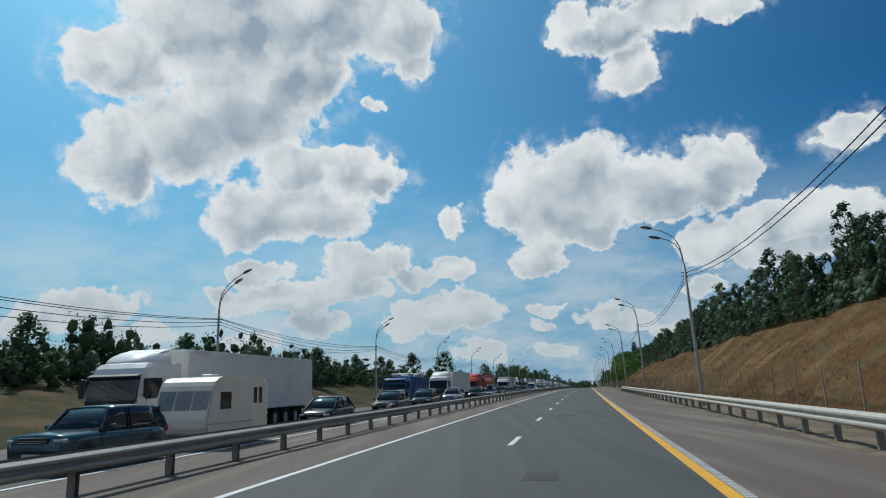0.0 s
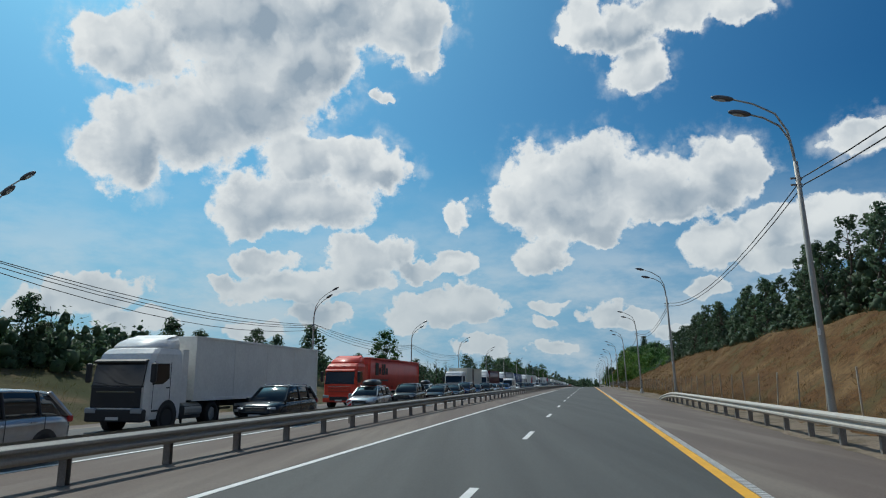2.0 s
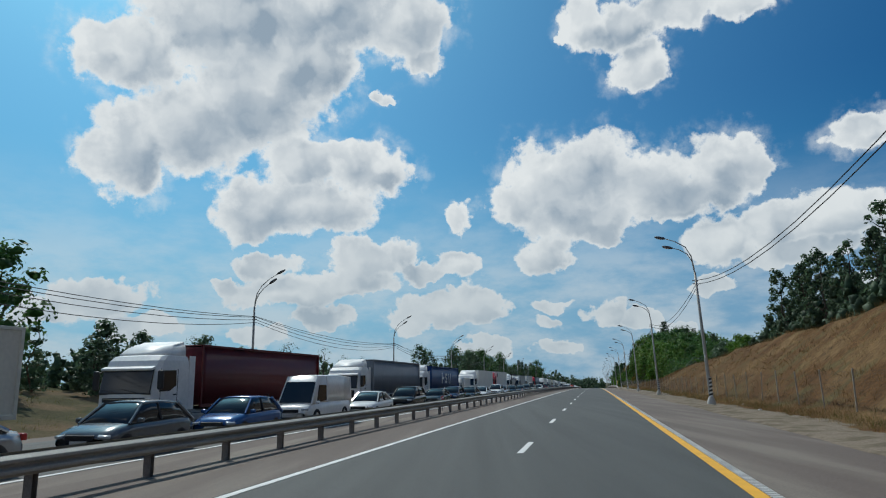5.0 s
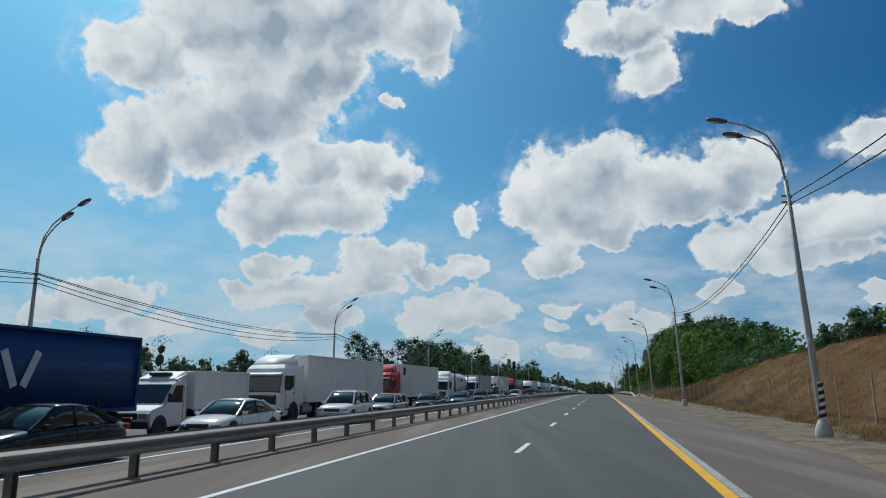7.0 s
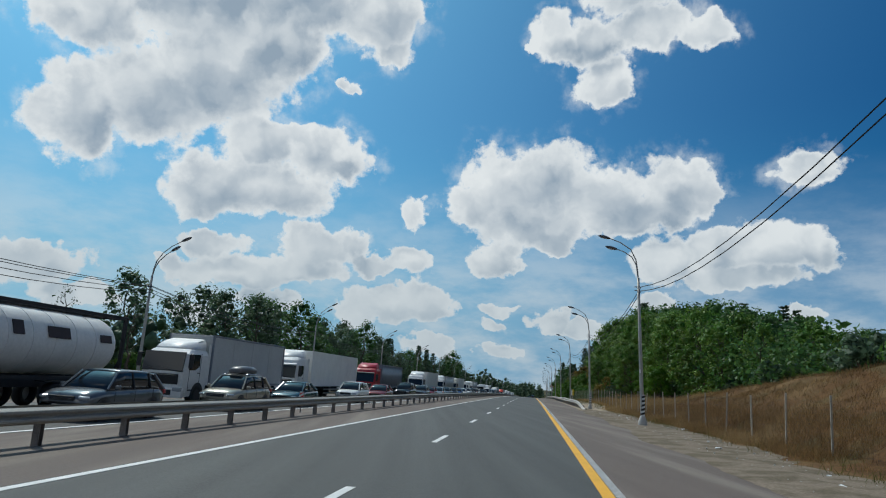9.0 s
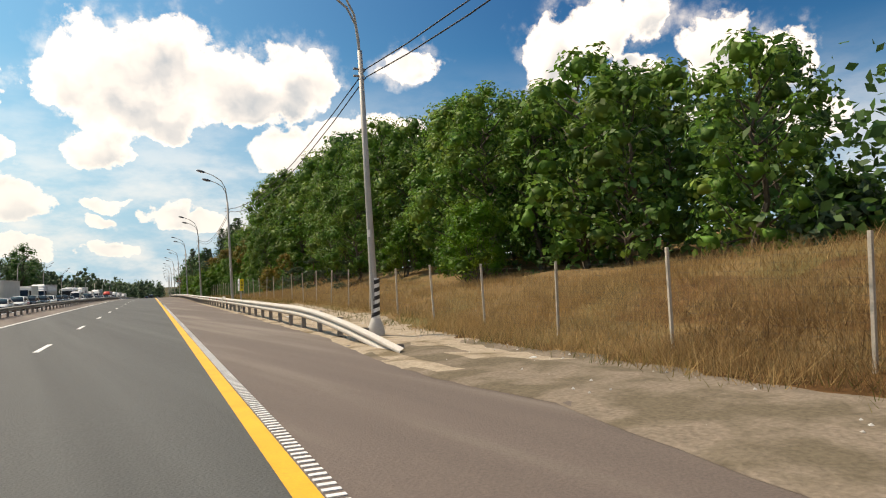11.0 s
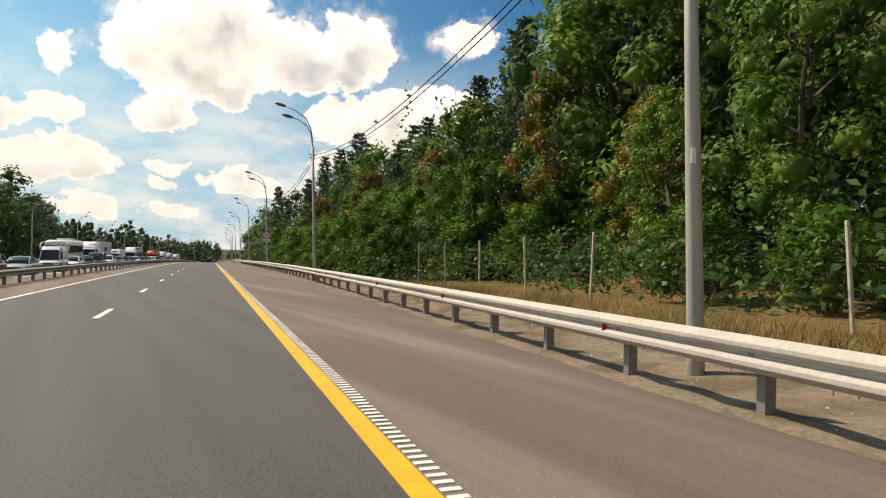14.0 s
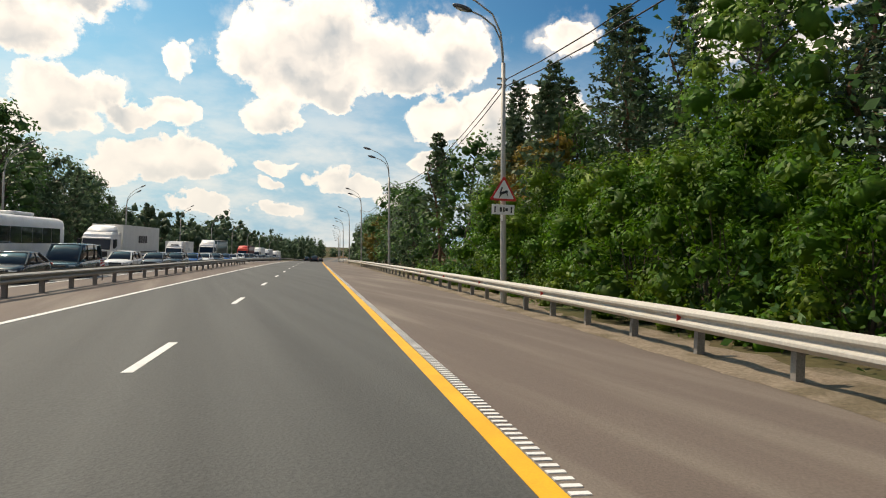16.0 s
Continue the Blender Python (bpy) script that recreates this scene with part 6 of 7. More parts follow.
semi_truck(107.9, 123.0, RED_TRUCK, RED_CURTAIN, "bright red articulated truck with a red curtain trailer", H=3.6, curtain=True, trim=RED_TRUCK,
           marks=lettered(INK, [(0.12, 2.75, 0.055, 0.95), (0.175, 2.62, 0.03, 0.5), (0.215, 2.75, 0.02, 0.85), (0.25, 2.75, 0.035, 0.85), (0.295, 2.6, 0.03, 0.5), (0.21, 1.9, 0.22, 0.14)], "dark lettering bar"))
semi_truck(149.9, 162.8, WHITE_TRUCK, BEIGE_BOX, "white articulated truck with a beige box trailer and brown stripe", H=3.6, high=False, marks=lettered(BROWN_STRIPE, [(0.4, 2.35, 0.09, 2.3)], "brown upright stripe"))
semi_truck(171.9, 184.2, WHITE_TRUCK, MAROON, "white truck with a dark maroon curtain trailer", H=3.6, curtain=True)
semi_truck(194.4, 208.0, WHITE_TRUCK, GREY_TARP, "white truck with a grey tarpaulin trailer", H=3.7, curtain=True)
semi_truck(212.8, 226.7, WHITE_TRUCK, NAVY, "white articulated truck with a navy blue curtain trailer", H=3.62, curtain=True,
           marks=slanted_mark)
rigid_truck(230.2, 234.6, WHITE_TRUCK, LIGHT_BOX, "small white delivery truck with a plain box", H=2.55, cab_h=2.25, light=True)
semi_truck(241.2, 254.9, WHITE_TRUCK, LIGHT_BOX, "white articulated truck with a grey-white refrigerated trailer", H=3.7, lights=False)
semi_truck(260.0, 273.0, RASPBERRY, LIGHT_BOX, "raspberry red truck with a white box trailer", H=3.8, trim=PLASTIC, marks=lettered(INK, [(0.06, 3.2, 0.055, 0.6)], "dark square panel"))
tank_truck(281.5, 289.4)
rigid_truck(297.2, 307.6, WHITE_TRUCK, PALE_TARP, "white lorry with a grey-topped tarpaulin body", H=3.6, cab_h=2.75, frame=GREY_TARP, high=True)
semi_truck(313.6, 327.2, WHITE_TRUCK, LIGHT_BOX, "white articulated truck with a white refrigerated trailer and dark unit", H=3.7)
semi_truck(338.3, 350.4, RASPBERRY, GREY_TARP, "dark red truck with a grey tarpaulin trailer", H=3.6, curtain=True, trim=PLASTIC)
semi_truck(371.0, 384.5, WHITE_TRUCK, LIGHT_BOX, "white articulated truck with a white box trailer", H=3.7)
semi_truck(396.0, 409.5, WHITE_TRUCK, PALE_TARP, "white truck with a pale tarpaulin trailer", H=3.6, curtain=True)
semi_truck(419.0, 432.5, CREAM_TRUCK, LIGHT_BOX, "cream truck with a white box trailer", H=3.7)
rigid_truck(443.0, 449.5, WHITE_TRUCK, LIGHT_BOX, "white box truck in the queue", H=3.2, cab_h=2.5)
semi_truck(460.0, 473.5, WHITE_TRUCK, PALE_TARP, "white truck with a pale grey trailer", H=3.6, curtain=True)
coach(514.6)
semi_truck(528.4, 542.2, WHITE_TRUCK, LIGHT_BOX, "white truck with a white trailer and dark lettering bars", H=3.8, marks=lettered(INK, [(0.42, 2.55, 0.05, 0.7), (0.48, 2.55, 0.04, 0.7), (0.54, 2.55, 0.04, 0.7), (0.6, 2.55, 0.05, 0.7), (0.5, 1.35, 0.9, 0.12)], "dark lettering bar"))
rigid_truck(557.5, 563.0, WHITE_TRUCK, LIGHT_BOX, "small white box truck in traffic", H=2.9, cab_h=2.3, light=True)
semi_truck(585.0, 598.5, WHITE_TRUCK, GREEN_TARP, "white truck with a dark green trailer", H=3.7, curtain=True, frame=LIGHT_BOX)
semi_truck(637.0, 650.5, RED_TRUCK, MAROON, "red truck with a dark red curtain trailer", H=3.6, curtain=True)
semi_truck(668.0, 681.5, WHITE_TRUCK, LIGHT_BOX, "white truck with a white trailer", H=3.7)
semi_truck(696.0, 709.5, WHITE_TRUCK, PALE_TARP, "white truck with a pale trailer", H=3.7)
semi_truck(730.0, 743.5, WHITE_TRUCK, LIGHT_BOX, "white truck with a white box trailer", H=3.7)


def queue(rear_s, style, color, label, L=4.6, H=1.5, W=1.82, d=-13.55, **more):
    car(place(rear_s - L / 2, d + random.uniform(-0.12, 0.12), -0.22, 180 + random.uniform(-1, 1)), style, color, label, L, W, H, fine=rear_s < 160 or 200 < rear_s < 300 or 480 < rear_s < 525, **more)


queue(19.4, "old suv", "teal", "old dark teal off-road car towing a caravan", 4.5, 1.62)
caravan(place(25.9 - 2.25, -13.55, -0.22, 180))
queue(37.5, "hatch", "dark grey", "dark grey rounded hatchback in traffic", 4.2, 1.5)
queue(50.3, "suv", "dark grey", "dark grey estate-like off-roader with a lit headlight", 4.75, 1.66, lights=True, rails=True)
queue(61.0, "suv", "black", "black off-roader with roof rails", 4.6, 1.66, rails=True)
queue(74.0, "suv", "silver", "silver off-roader with a dark windscreen", 4.65, 1.68)
queue(89.7, "suv", "dark grey", "dark off-roader with roof rails and lit lamps", 4.7, 1.66, rails=True, lights=True)
queue(102.7, "wagon", "silver", "silver estate car with a black roof box", 4.4, 1.52, roof_box="black")
queue(112.0, "suv", "dark grey", "dark grey off-roader in the queue", 4.5, 1.66)
queue(122.7, "sedan", "black", "black saloon with lit headlights", 4.8, 1.46, lights=True)
queue(132.5, "wagon", "white", "white estate car with a black roof box", 4.5, 1.5, d=-17.2, roof_box="black")
queue(141.0, "hatch", "grey", "grey hatchback waiting in the queue", 4.1, 1.5, d=-17.2)
queue(130.4, "sedan", "dark grey", "dark grey saloon waiting in the queue", 4.6, 1.46)
queue(137.5, "suv", "dark blue", "dark blue off-roader with a chrome grille", 4.75, 1.7, rails=True)
queue(143.6, "sedan", "dark blue", "dark blue saloon waiting in the queue", 4.5, 1.42)
queue(151.6, "suv", "dark grey", "boxy dark grey crossover with a white roof edge and lit lamps", 4.1, 1.6, lights=True)
queue(159.9, "sedan", "silver", "silver saloon waiting in the queue", 4.5, 1.46)
queue(166.6, "hatch", "grey", "grey hatchback waiting in the queue", 4.1, 1.5)
queue(172.6, "hatch", "blue", "bright blue hatchback in the queue", 4.0, 1.5)
queue(180.6, "van", "white", "white panel van in the queue", 5.5, 2.35)
queue(188.6, "sedan", "white", "white saloon waiting in the queue", 4.5, 1.46)
queue(197.4, "suv", "black", "black off-roader waiting in the queue", 4.6, 1.68)
queue(206.9, "sedan", "black", "black saloon with clear headlights", 4.7, 1.46)
queue(214.1, "suv", "dark blue", "deep blue crossover in the queue", 4.4, 1.58)
queue(222.0, "sedan", "dark grey", "dark grey saloon waiting in the queue", 4.5, 1.48)
queue(231.7, "sedan", "white", "white saloon with slim headlights", 4.8, 1.45)
queue(243.1, "suv", "white", "white off-roader with black roof rails", 4.5, 1.68, rails=True)
queue(251.1, "wagon", "silver", "silver estate car in the queue", 4.5, 1.46)
queue(262.7, "sedan", "dark grey", "dark green-grey saloon in the queue", 4.7, 1.46, lights=True)
queue(275.9, "sedan", "grey", "grey saloon waiting in the queue", 4.6, 1.45)
queue(287.3, "suv", "grey", "blue-grey crossover in the queue", 4.45, 1.62)
queue(297.6, "suv", "beige", "light beige off-roader with a grey roof box", 4.5, 1.66, roof_box="grey", lights=True)
queue(306.2, "sedan", "teal", "grey-teal saloon in the queue", 4.6, 1.42)
queue(319.7, "suv", "white", "white crossover with a black grille", 4.4, 1.58)
queue(329.2, "sedan", "dark red", "dark red saloon in the queue", 4.4, 1.46)
queue(342.2, "suv", "black", "black boxy off-roader in the queue", 4.7, 1.78)
queue(353.7, "suv", "grey", "grey crossover in the queue", 4.4, 1.58)
queue(362.0, "sedan", "dark red", "dark red saloon in the queue", 4.5, 1.46)
queue(359.5, "suv", "dark grey", "dark crossover in the queue", 4.5, 1.6, d=-17.2)
_fill = [("sedan", "silver", 1.46), ("suv", "white", 1.64), ("hatch", "dark grey", 1.5), ("suv", "dark grey", 1.66), ("sedan", "white", 1.46), ("wagon", "grey", 1.5), ("suv", "black", 1.66), ("sedan", "blue", 1.46)]
for _k, _s in enumerate((371, 380, 389.5, 398.5, 408, 417, 426.5, 436, 445, 454.5, 463.5, 473, 532, 541, 550.5, 560, 569.5, 579, 588.5, 598, 608, 618, 628, 638.5, 649, 660, 671, 686, 706)):
    _st, _co, _h = _fill[(_k * 5 + _k // 8) % 8]
    queue(_s, _st, _co, {"suv": "off-roader", "wagon": "estate car", "hatch": "hatchback", "sedan": "saloon"}[_st].join((_co + " ", " waiting in the queue")), 4.5, _h)
queue(485.9, "van", "white", "white high-roofed panel van", 5.6, 2.4)
queue(494.4, "sedan", "white", "white saloon waiting in the queue", 4.5, 1.46)
queue(503.2, "sedan", "dark grey", "dark grey saloon waiting in the queue", 4.6, 1.46)
queue(511.3, "minivan", "teal", "grey-teal minibus with a sloping nose", 5.1, 1.95, W=1.95)
queue(522.0, "suv", "white", "white crossover in the queue", 4.5, 1.56)
# cars ahead on this side
for _s, _d, _co, _st in ((628.0, 0.1, "dark grey", "hatch"), (705.0, -3.9, "black", "sedan"), (742.0, 0.1, "dark grey", "suv"), (792.0, -3.9, "silver", "sedan")):
    car(place(_s, _d, 0.0), _st, _co, _co + " car seen from behind on the road ahead", 4.4, 1.82, 1.52, fine=False, rear_lamps=True)


# ---- trees, shrubs, grass ----


def leaf_material(name, color, second, vary=0.3, clear=0.3):
    return material(name, color, 0.55, vary=vary, scale=0.35, fine=3.0, each=0.22, island=0.4, second=second, mask=(0.42, 0.68), translucent=clear, spec=0.2)


LEAF_DARK = leaf_material("leaves_dark_green", (0.085, 0.14, 0.075), (0.115, 0.165, 0.09), clear=0.45)
LEAF_DEEP = leaf_material("leaves_deep_green", (0.062, 0.145, 0.04), (0.095, 0.165, 0.045), clear=0.35)
LEAF_OAK = leaf_material("leaves_oak", (0.085, 0.19, 0.03), (0.14, 0.195, 0.036), clear=0.35)
LEAF_TURNING = leaf_material("leaves_turning", (0.17, 0.16, 0.03), (0.25, 0.14, 0.03))
LEAF_YELLOW = leaf_material("leaves_yellowing", (0.3, 0.23, 0.035), (0.2, 0.2, 0.035))
LEAF_BRIGHT = leaf_material("leaves_acacia", (0.065, 0.17, 0.01), (0.115, 0.17, 0.016), clear=0.35)
LEAF_WILLOW = leaf_material("leaves_willow", (0.085, 0.135, 0.075), (0.115, 0.155, 0.09), clear=0.45)
NEEDLES = leaf_material("pine_needles", (0.07, 0.115, 0.06), (0.1, 0.135, 0.075), clear=0.2)
BARK = material("bark", (0.09, 0.07, 0.05), 0.9, vary=0.4, scale=3, fine=14, bump=0.6)
PINE_BARK = material("pine_bark", (0.16, 0.085, 0.05), 0.9, vary=0.35, scale=3, fine=14, bump=0.6)
PALE_STRAW = material("pale_grass_blades", (0.39, 0.265, 0.122), 0.85, vary=0.25, scale=0.3, fine=4, island=0.35, second=(0.3, 0.19, 0.08), mask=(0.5, 0.66), translucent=0.4, spec=0.1)
STRAW = material("dry_grass_blades", (0.27, 0.165, 0.072), 0.85, vary=0.3, scale=0.5, fine=4, island=0.45, second=(0.17, 0.1, 0.042), mask=(0.5, 0.62), third=(0.34, 0.23, 0.11), translucent=0.4, spec=0.1)
WEEDS = material("rusty_weeds", (0.085, 0.042, 0.02), 0.9, vary=0.35, scale=0.6, fine=5, island=0.4, second=(0.06, 0.055, 0.025), mask=(0.48, 0.6), translucent=0.2, spec=0.1)
GREEN_GRASS = material("green_grass_blades", (0.09, 0.105, 0.028), 0.8, vary=0.3, scale=0.4, fine=4, island=0.35, second=(0.2, 0.15, 0.05), mask=(0.45, 0.62), translucent=0.3, spec=0.1)


def lump_shape(fine):
    bm = bmesh.new()
    bmesh.ops.create_icosphere(bm, subdivisions=fine, radius=1.0)
    v, f = np.array([v.co[:] for v in bm.verts]), np.array([[q.index for q in p.verts] for p in bm.faces])
    bm.free()
    return v, f


LUMPS = [lump_shape(1), lump_shape(2)]


def leaf_mesh(name, centres, sizes, rng, mat, droop=0.25, narrow=0.5, blobs=(), inner=0.7, facing=None):
    """One mesh of many small folded leaves; facing: the way that each leaf roughly looks."""
    n = len(centres)
    shape, sides = LUMPS[name == "crown" and 3000 < n < 5200]
    if facing is None:
        a = rng.normal(size=(n, 3))
        a[:, 2] = a[:, 2] * 0.6 - droop
        a /= np.linalg.norm(a, axis=1)[:, None]
        b = np.cross(a, rng.normal(size=(n, 3)))
        b /= np.linalg.norm(b, axis=1)[:, None] + 1e-9
        c = np.cross(a, b)
    else:
        c = facing + rng.normal(size=(n, 3)) * 0.42 + np.array([0, 0, 0.3])
        c /= np.linalg.norm(c, axis=1)[:, None] + 1e-9
        a = np.cross(c, rng.normal(size=(n, 3)))
        a /= np.linalg.norm(a, axis=1)[:, None] + 1e-9
        b = np.cross(c, a)
    L, W = sizes[:, None], sizes[:, None] * narrow
    v = np.stack([centres - a * L * 0.5, centres + b * W * 0.5 + c * W * 0.15, centres + a * L * 0.5, centres - b * W * 0.5 + c * W * 0.15], 1).reshape(-1, 3)
    # dense inner twigs: a rough lump within each clump
    tris, loops = [], list(range(4 * n))
    o, q = 4 * n, len(shape)
    extra = []
    for x, y, z, r, flat in blobs:
        lump = shape * (r * inner * rng.uniform(0.45, 1.25, (q, 1)))
        lump[:, 2] *= flat
        extra.append(lump + np.array([x, y, z]))
        tris.append(sides + o)
        o += q
    if extra:
        v = np.concatenate([v] + extra)
        loops = np.concatenate([np.arange(4 * n), np.concatenate(tris).ravel()])
    k = len(sides) * len(blobs)
    me = bpy.data.meshes.new(name)
    me.vertices.add(len(v))
    me.vertices.foreach_set("co", v.ravel())
    me.loops.add(len(loops))
    me.loops.foreach_set("vertex_index", np.asarray(loops))
    me.polygons.add(n + k)
    me.polygons.foreach_set("loop_start", np.concatenate([np.arange(0, 4 * n, 4), 4 * n + 3 * np.arange(k)]))
    me.update(calc_edges=True)
    me.validate()
    me.materials.append(mat)
    return me


def crown_points(rng, blobs, n, shell=0.55):
    """Points in the outer part of a set of blobs (x, y, z, r, flat), and the way out of the blob at each."""
    blobs = np.array(blobs)
    weight = blobs[:, 3]**2
    k = rng.choice(len(blobs), n, p=weight / weight.sum())
    d = rng.normal(size=(n, 3))
    d[:, 2] += 0.25
    d /= np.linalg.norm(d, axis=1)[:, None]
    r = blobs[k, 3] * (shell + (1.12 - shell) * rng.random(n)**0.6)
    p = d * r[:, None]
    p[:, 2] *= blobs[k, 4]
    return blobs[k, :3] + p, d


def bent_limb(bm, start, end, r0, r1, rng, n=4):
    start, end = Vector(start), Vector(end)
    pts = [start.lerp(end, i / n) + Vector(rng.normal(size=3) * (start - end).length * 0.04 * (0 < i < n)) for i in range(n + 1)]
    tube(bm, pts, [r0 + (r1 - r0) * i / n for i in range(n + 1)], 3 if r0 < 0.12 else 6)


def broadleaf(name, seed, H, R, leaves, size, mat, first=0.18, clump=1.0):
    """Meshes of a trunk with limbs, and a crown of leaf clumps with gaps."""
    rng = np.random.default_rng(seed)
    bm = bmesh.new()
    lean = rng.normal(size=2) * 0.03 * H
    top = (lean[0], lean[1], H * 0.86)
    bent_limb(bm, (0, 0, -0.4), top, 0.018 * H + 0.03, 0.02, rng, 6)
    blobs = []
    n = int((13 + R * 3) / clump)
    for k in range(n):
        q = first + (0.97 - first) * (k + 0.5) / n
        a = k * 2.4 + rng.random()
        reach = R * (math.sin(math.pi * min(1, (q - first) / (1 - first) * 0.82 + 0.16)) ** 0.7) * (0.45 + 0.55 * rng.random())
        c = (lean[0] * q + math.cos(a) * reach, lean[1] * q + math.sin(a) * reach, H * q)
        blobs.append((*c, R * clump * (0.26 + 0.2 * rng.random()), 0.8 + 0.5 * (1 - clump)))
        z0 = max(0.12 * H, H * q - reach * 0.8)
        bent_limb(bm, (lean[0] * z0 / H, lean[1] * z0 / H, z0), c, 0.006 * H + 0.012, 0.01, rng, 3)
    blobs.append((lean[0], lean[1], H * 0.93, R * 0.28 * clump, 1.5))
    wood = bpy.data.meshes.new("trunk")
    bm.to_mesh(wood)
    bm.free()
    wood.materials.append(BARK)
    p, out = crown_points(rng, blobs, leaves, 0.6)
    return wood, leaf_mesh("crown", p, size * (0.6 + 0.8 * rng.random(leaves)), rng, mat, narrow=0.62, blobs=blobs if leaves > 300 else (), inner=0.62 if leaves > 1500 else 0.48, facing=out)


def pine(name, seed, H, R, leaves, size, full=0.35):
    rng = np.random.default_rng(seed)
    bm = bmesh.new()
    bent_limb(bm, (0, 0, -0.4), (0, 0, H * 0.98), 0.012 * H + 0.04, 0.015, rng, 6)
    pts = []
    tiers = int(H * 1.1)
    for k in range(tiers):
        q = full + (1 - full) * k / tiers
        reach = R * (1.05 - (q - full) / (1 - full)) ** 0.75 * (0.7 + 0.5 * rng.random()) + 0.12
        for j in range(4):
            a = k * 1.9 + j * 1.57 + rng.random() * 0.7
            tip = np.array([math.cos(a) * reach, math.sin(a) * reach, H * q + reach * (0.18 if q > 0.7 else -0.05) + rng.normal() * 0.1])
            base = np.array([0, 0, H * q - reach * 0.15])
            bent_limb(bm, base, tip, 0.03, 0.008, rng, 2)
            m = max(3, int(leaves / (tiers * 4)))
            t = 0.25 + 0.8 * rng.random((m, 1))
            pts.append(base + (tip - base) * t + rng.normal(size=(m, 3)) * np.array([0.16, 0.16, 0.1]) * (0.5 + reach * 0.45))
    wood = bpy.data.meshes.new("trunk")
    bm.to_mesh(wood)
    bm.free()
    wood.materials.append(PINE_BARK)
    p = np.concatenate(pts)
    return wood, leaf_mesh("crown", p, size * (0.6 + 0.8 * rng.random(len(p))), rng, NEEDLES, droop=0.0, narrow=0.42)


def shrub(name, seed, H, R, leaves, size, mat):
    rng = np.random.default_rng(seed)
    bm = bmesh.new()
    blobs = []
    for k in range(20):
        a, q = k * 2.4 + rng.random(), (k + 1) / 20
        reach = R * (0.35 + 0.65 * rng.random()) * (1.1 - 0.6 * q)
        c = (math.cos(a) * reach, math.sin(a) * reach, H * (0.15 + 0.78 * q))
        blobs.append((*c, R * (0.22 + 0.16 * rng.random()), 0.85))
        bent_limb(bm, (math.cos(a) * 0.12, math.sin(a) * 0.12, -0.2), c, 0.045, 0.01, rng, 3)
    wood = bpy.data.meshes.new("stem")
    bm.to_mesh(wood)
    bm.free()
    wood.materials.append(BARK)
    p, out = crown_points(rng, blobs, leaves, 0.5)
    p[:, 2] = np.maximum(p[:, 2], 0.1)
    return wood, leaf_mesh("crown", p, size * (0.6 + 0.8 * rng.random(leaves)), rng, mat, blobs=blobs, inner=0.58, facing=out)


KINDS = {
    # woods beside the shoulder, seen close
    "oak": [broadleaf("oak", 11, 14, 4.2, 5400, 0.29, LEAF_OAK, 0.12, 0.72), broadleaf("oak", 12, 15, 4.0, 5400, 0.29, LEAF_OAK, 0.12, 0.72), broadleaf("oak", 13, 12, 3.8, 5600, 0.27, LEAF_OAK, 0.06, 0.72)],
    "mid_oak": [broadleaf("oak", 16, 13, 4.2, 2000, 0.47, LEAF_OAK, 0.08, 0.8), broadleaf("oak", 17, 14, 4.0, 2000, 0.47, LEAF_DEEP, 0.08, 0.8), broadleaf("oak", 18, 12, 4.0, 2000, 0.47, LEAF_OAK, 0.08, 0.8)],
    "dark_oak": [broadleaf("oak", 15, 14, 4.0, 1600, 0.52, LEAF_DEEP)],
    "turning": [broadleaf("oak", 14, 10, 3.0, 4500, 0.24, LEAF_TURNING, 0.1, 0.62)],
    "acacia": [shrub("acacia", 21, 6.5, 3.2, 4200, 0.23, LEAF_BRIGHT), shrub("acacia", 22, 7.5, 3.4, 4200, 0.23, LEAF_BRIGHT), shrub("acacia", 23, 5.0, 2.8, 3800, 0.22, LEAF_BRIGHT)],
    "pine": [pine("pine", 31, 17, 2.6, 2600, 0.42), pine("pine", 32, 15, 2.3, 2500, 0.42), pine("pine", 33, 18, 2.5, 2600, 0.42, 0.5)],
    "yellow_bush": [shrub("yellow_bush", 25, 4.2, 2.2, 4500, 0.15, LEAF_YELLOW)],
    "young_pine": [pine("pine", 34, 3.2, 1.2, 1000, 0.22, 0.08)],
    # farther off
    "far_oak": [broadleaf("far_oak", 41, 12, 3.6, 1400, 0.44, LEAF_DARK, 0.06), broadleaf("far_oak", 42, 13, 3.8, 1400, 0.44, LEAF_DEEP, 0.06), broadleaf("far_oak", 43, 11, 3.4, 1300, 0.44, LEAF_DARK, 0.06)],
    "far_pine": [pine("far_pine", 51, 14, 2.2, 700, 0.75, 0.3), pine("far_pine", 52, 15, 2.0, 700, 0.75, 0.45)],
    "poplar": [broadleaf("poplar", 61, 9.5, 2.0, 1050, 0.38, LEAF_WILLOW, 0.04, 0.62), broadleaf("poplar", 62, 8.5, 2.0, 1050, 0.38, LEAF_DARK, 0.04, 0.62), broadleaf("poplar", 63, 10.5, 2.1, 1100, 0.38, LEAF_DARK, 0.04, 0.62)],
    "young_tree": [broadleaf("young_tree", 71, 5.5, 1.8, 1000, 0.34, LEAF_DARK, 0.03, 0.95), broadleaf("young_tree", 72, 5, 1.7, 1000, 0.34, LEAF_WILLOW, 0.03, 0.95), pine("young_tree", 73, 5.5, 1.5, 700, 0.34, 0.08)],
    "bare_tree": [broadleaf("bare_tree", 81, 7, 1.2, 160, 0.18, LEAF_WILLOW, 0.25)],
    "bush": [shrub("bush", 91, 2.6, 1.9, 700, 0.36, LEAF_DARK), shrub("bush", 92, 2.2, 1.7, 700, 0.34, LEAF_OAK)],
}
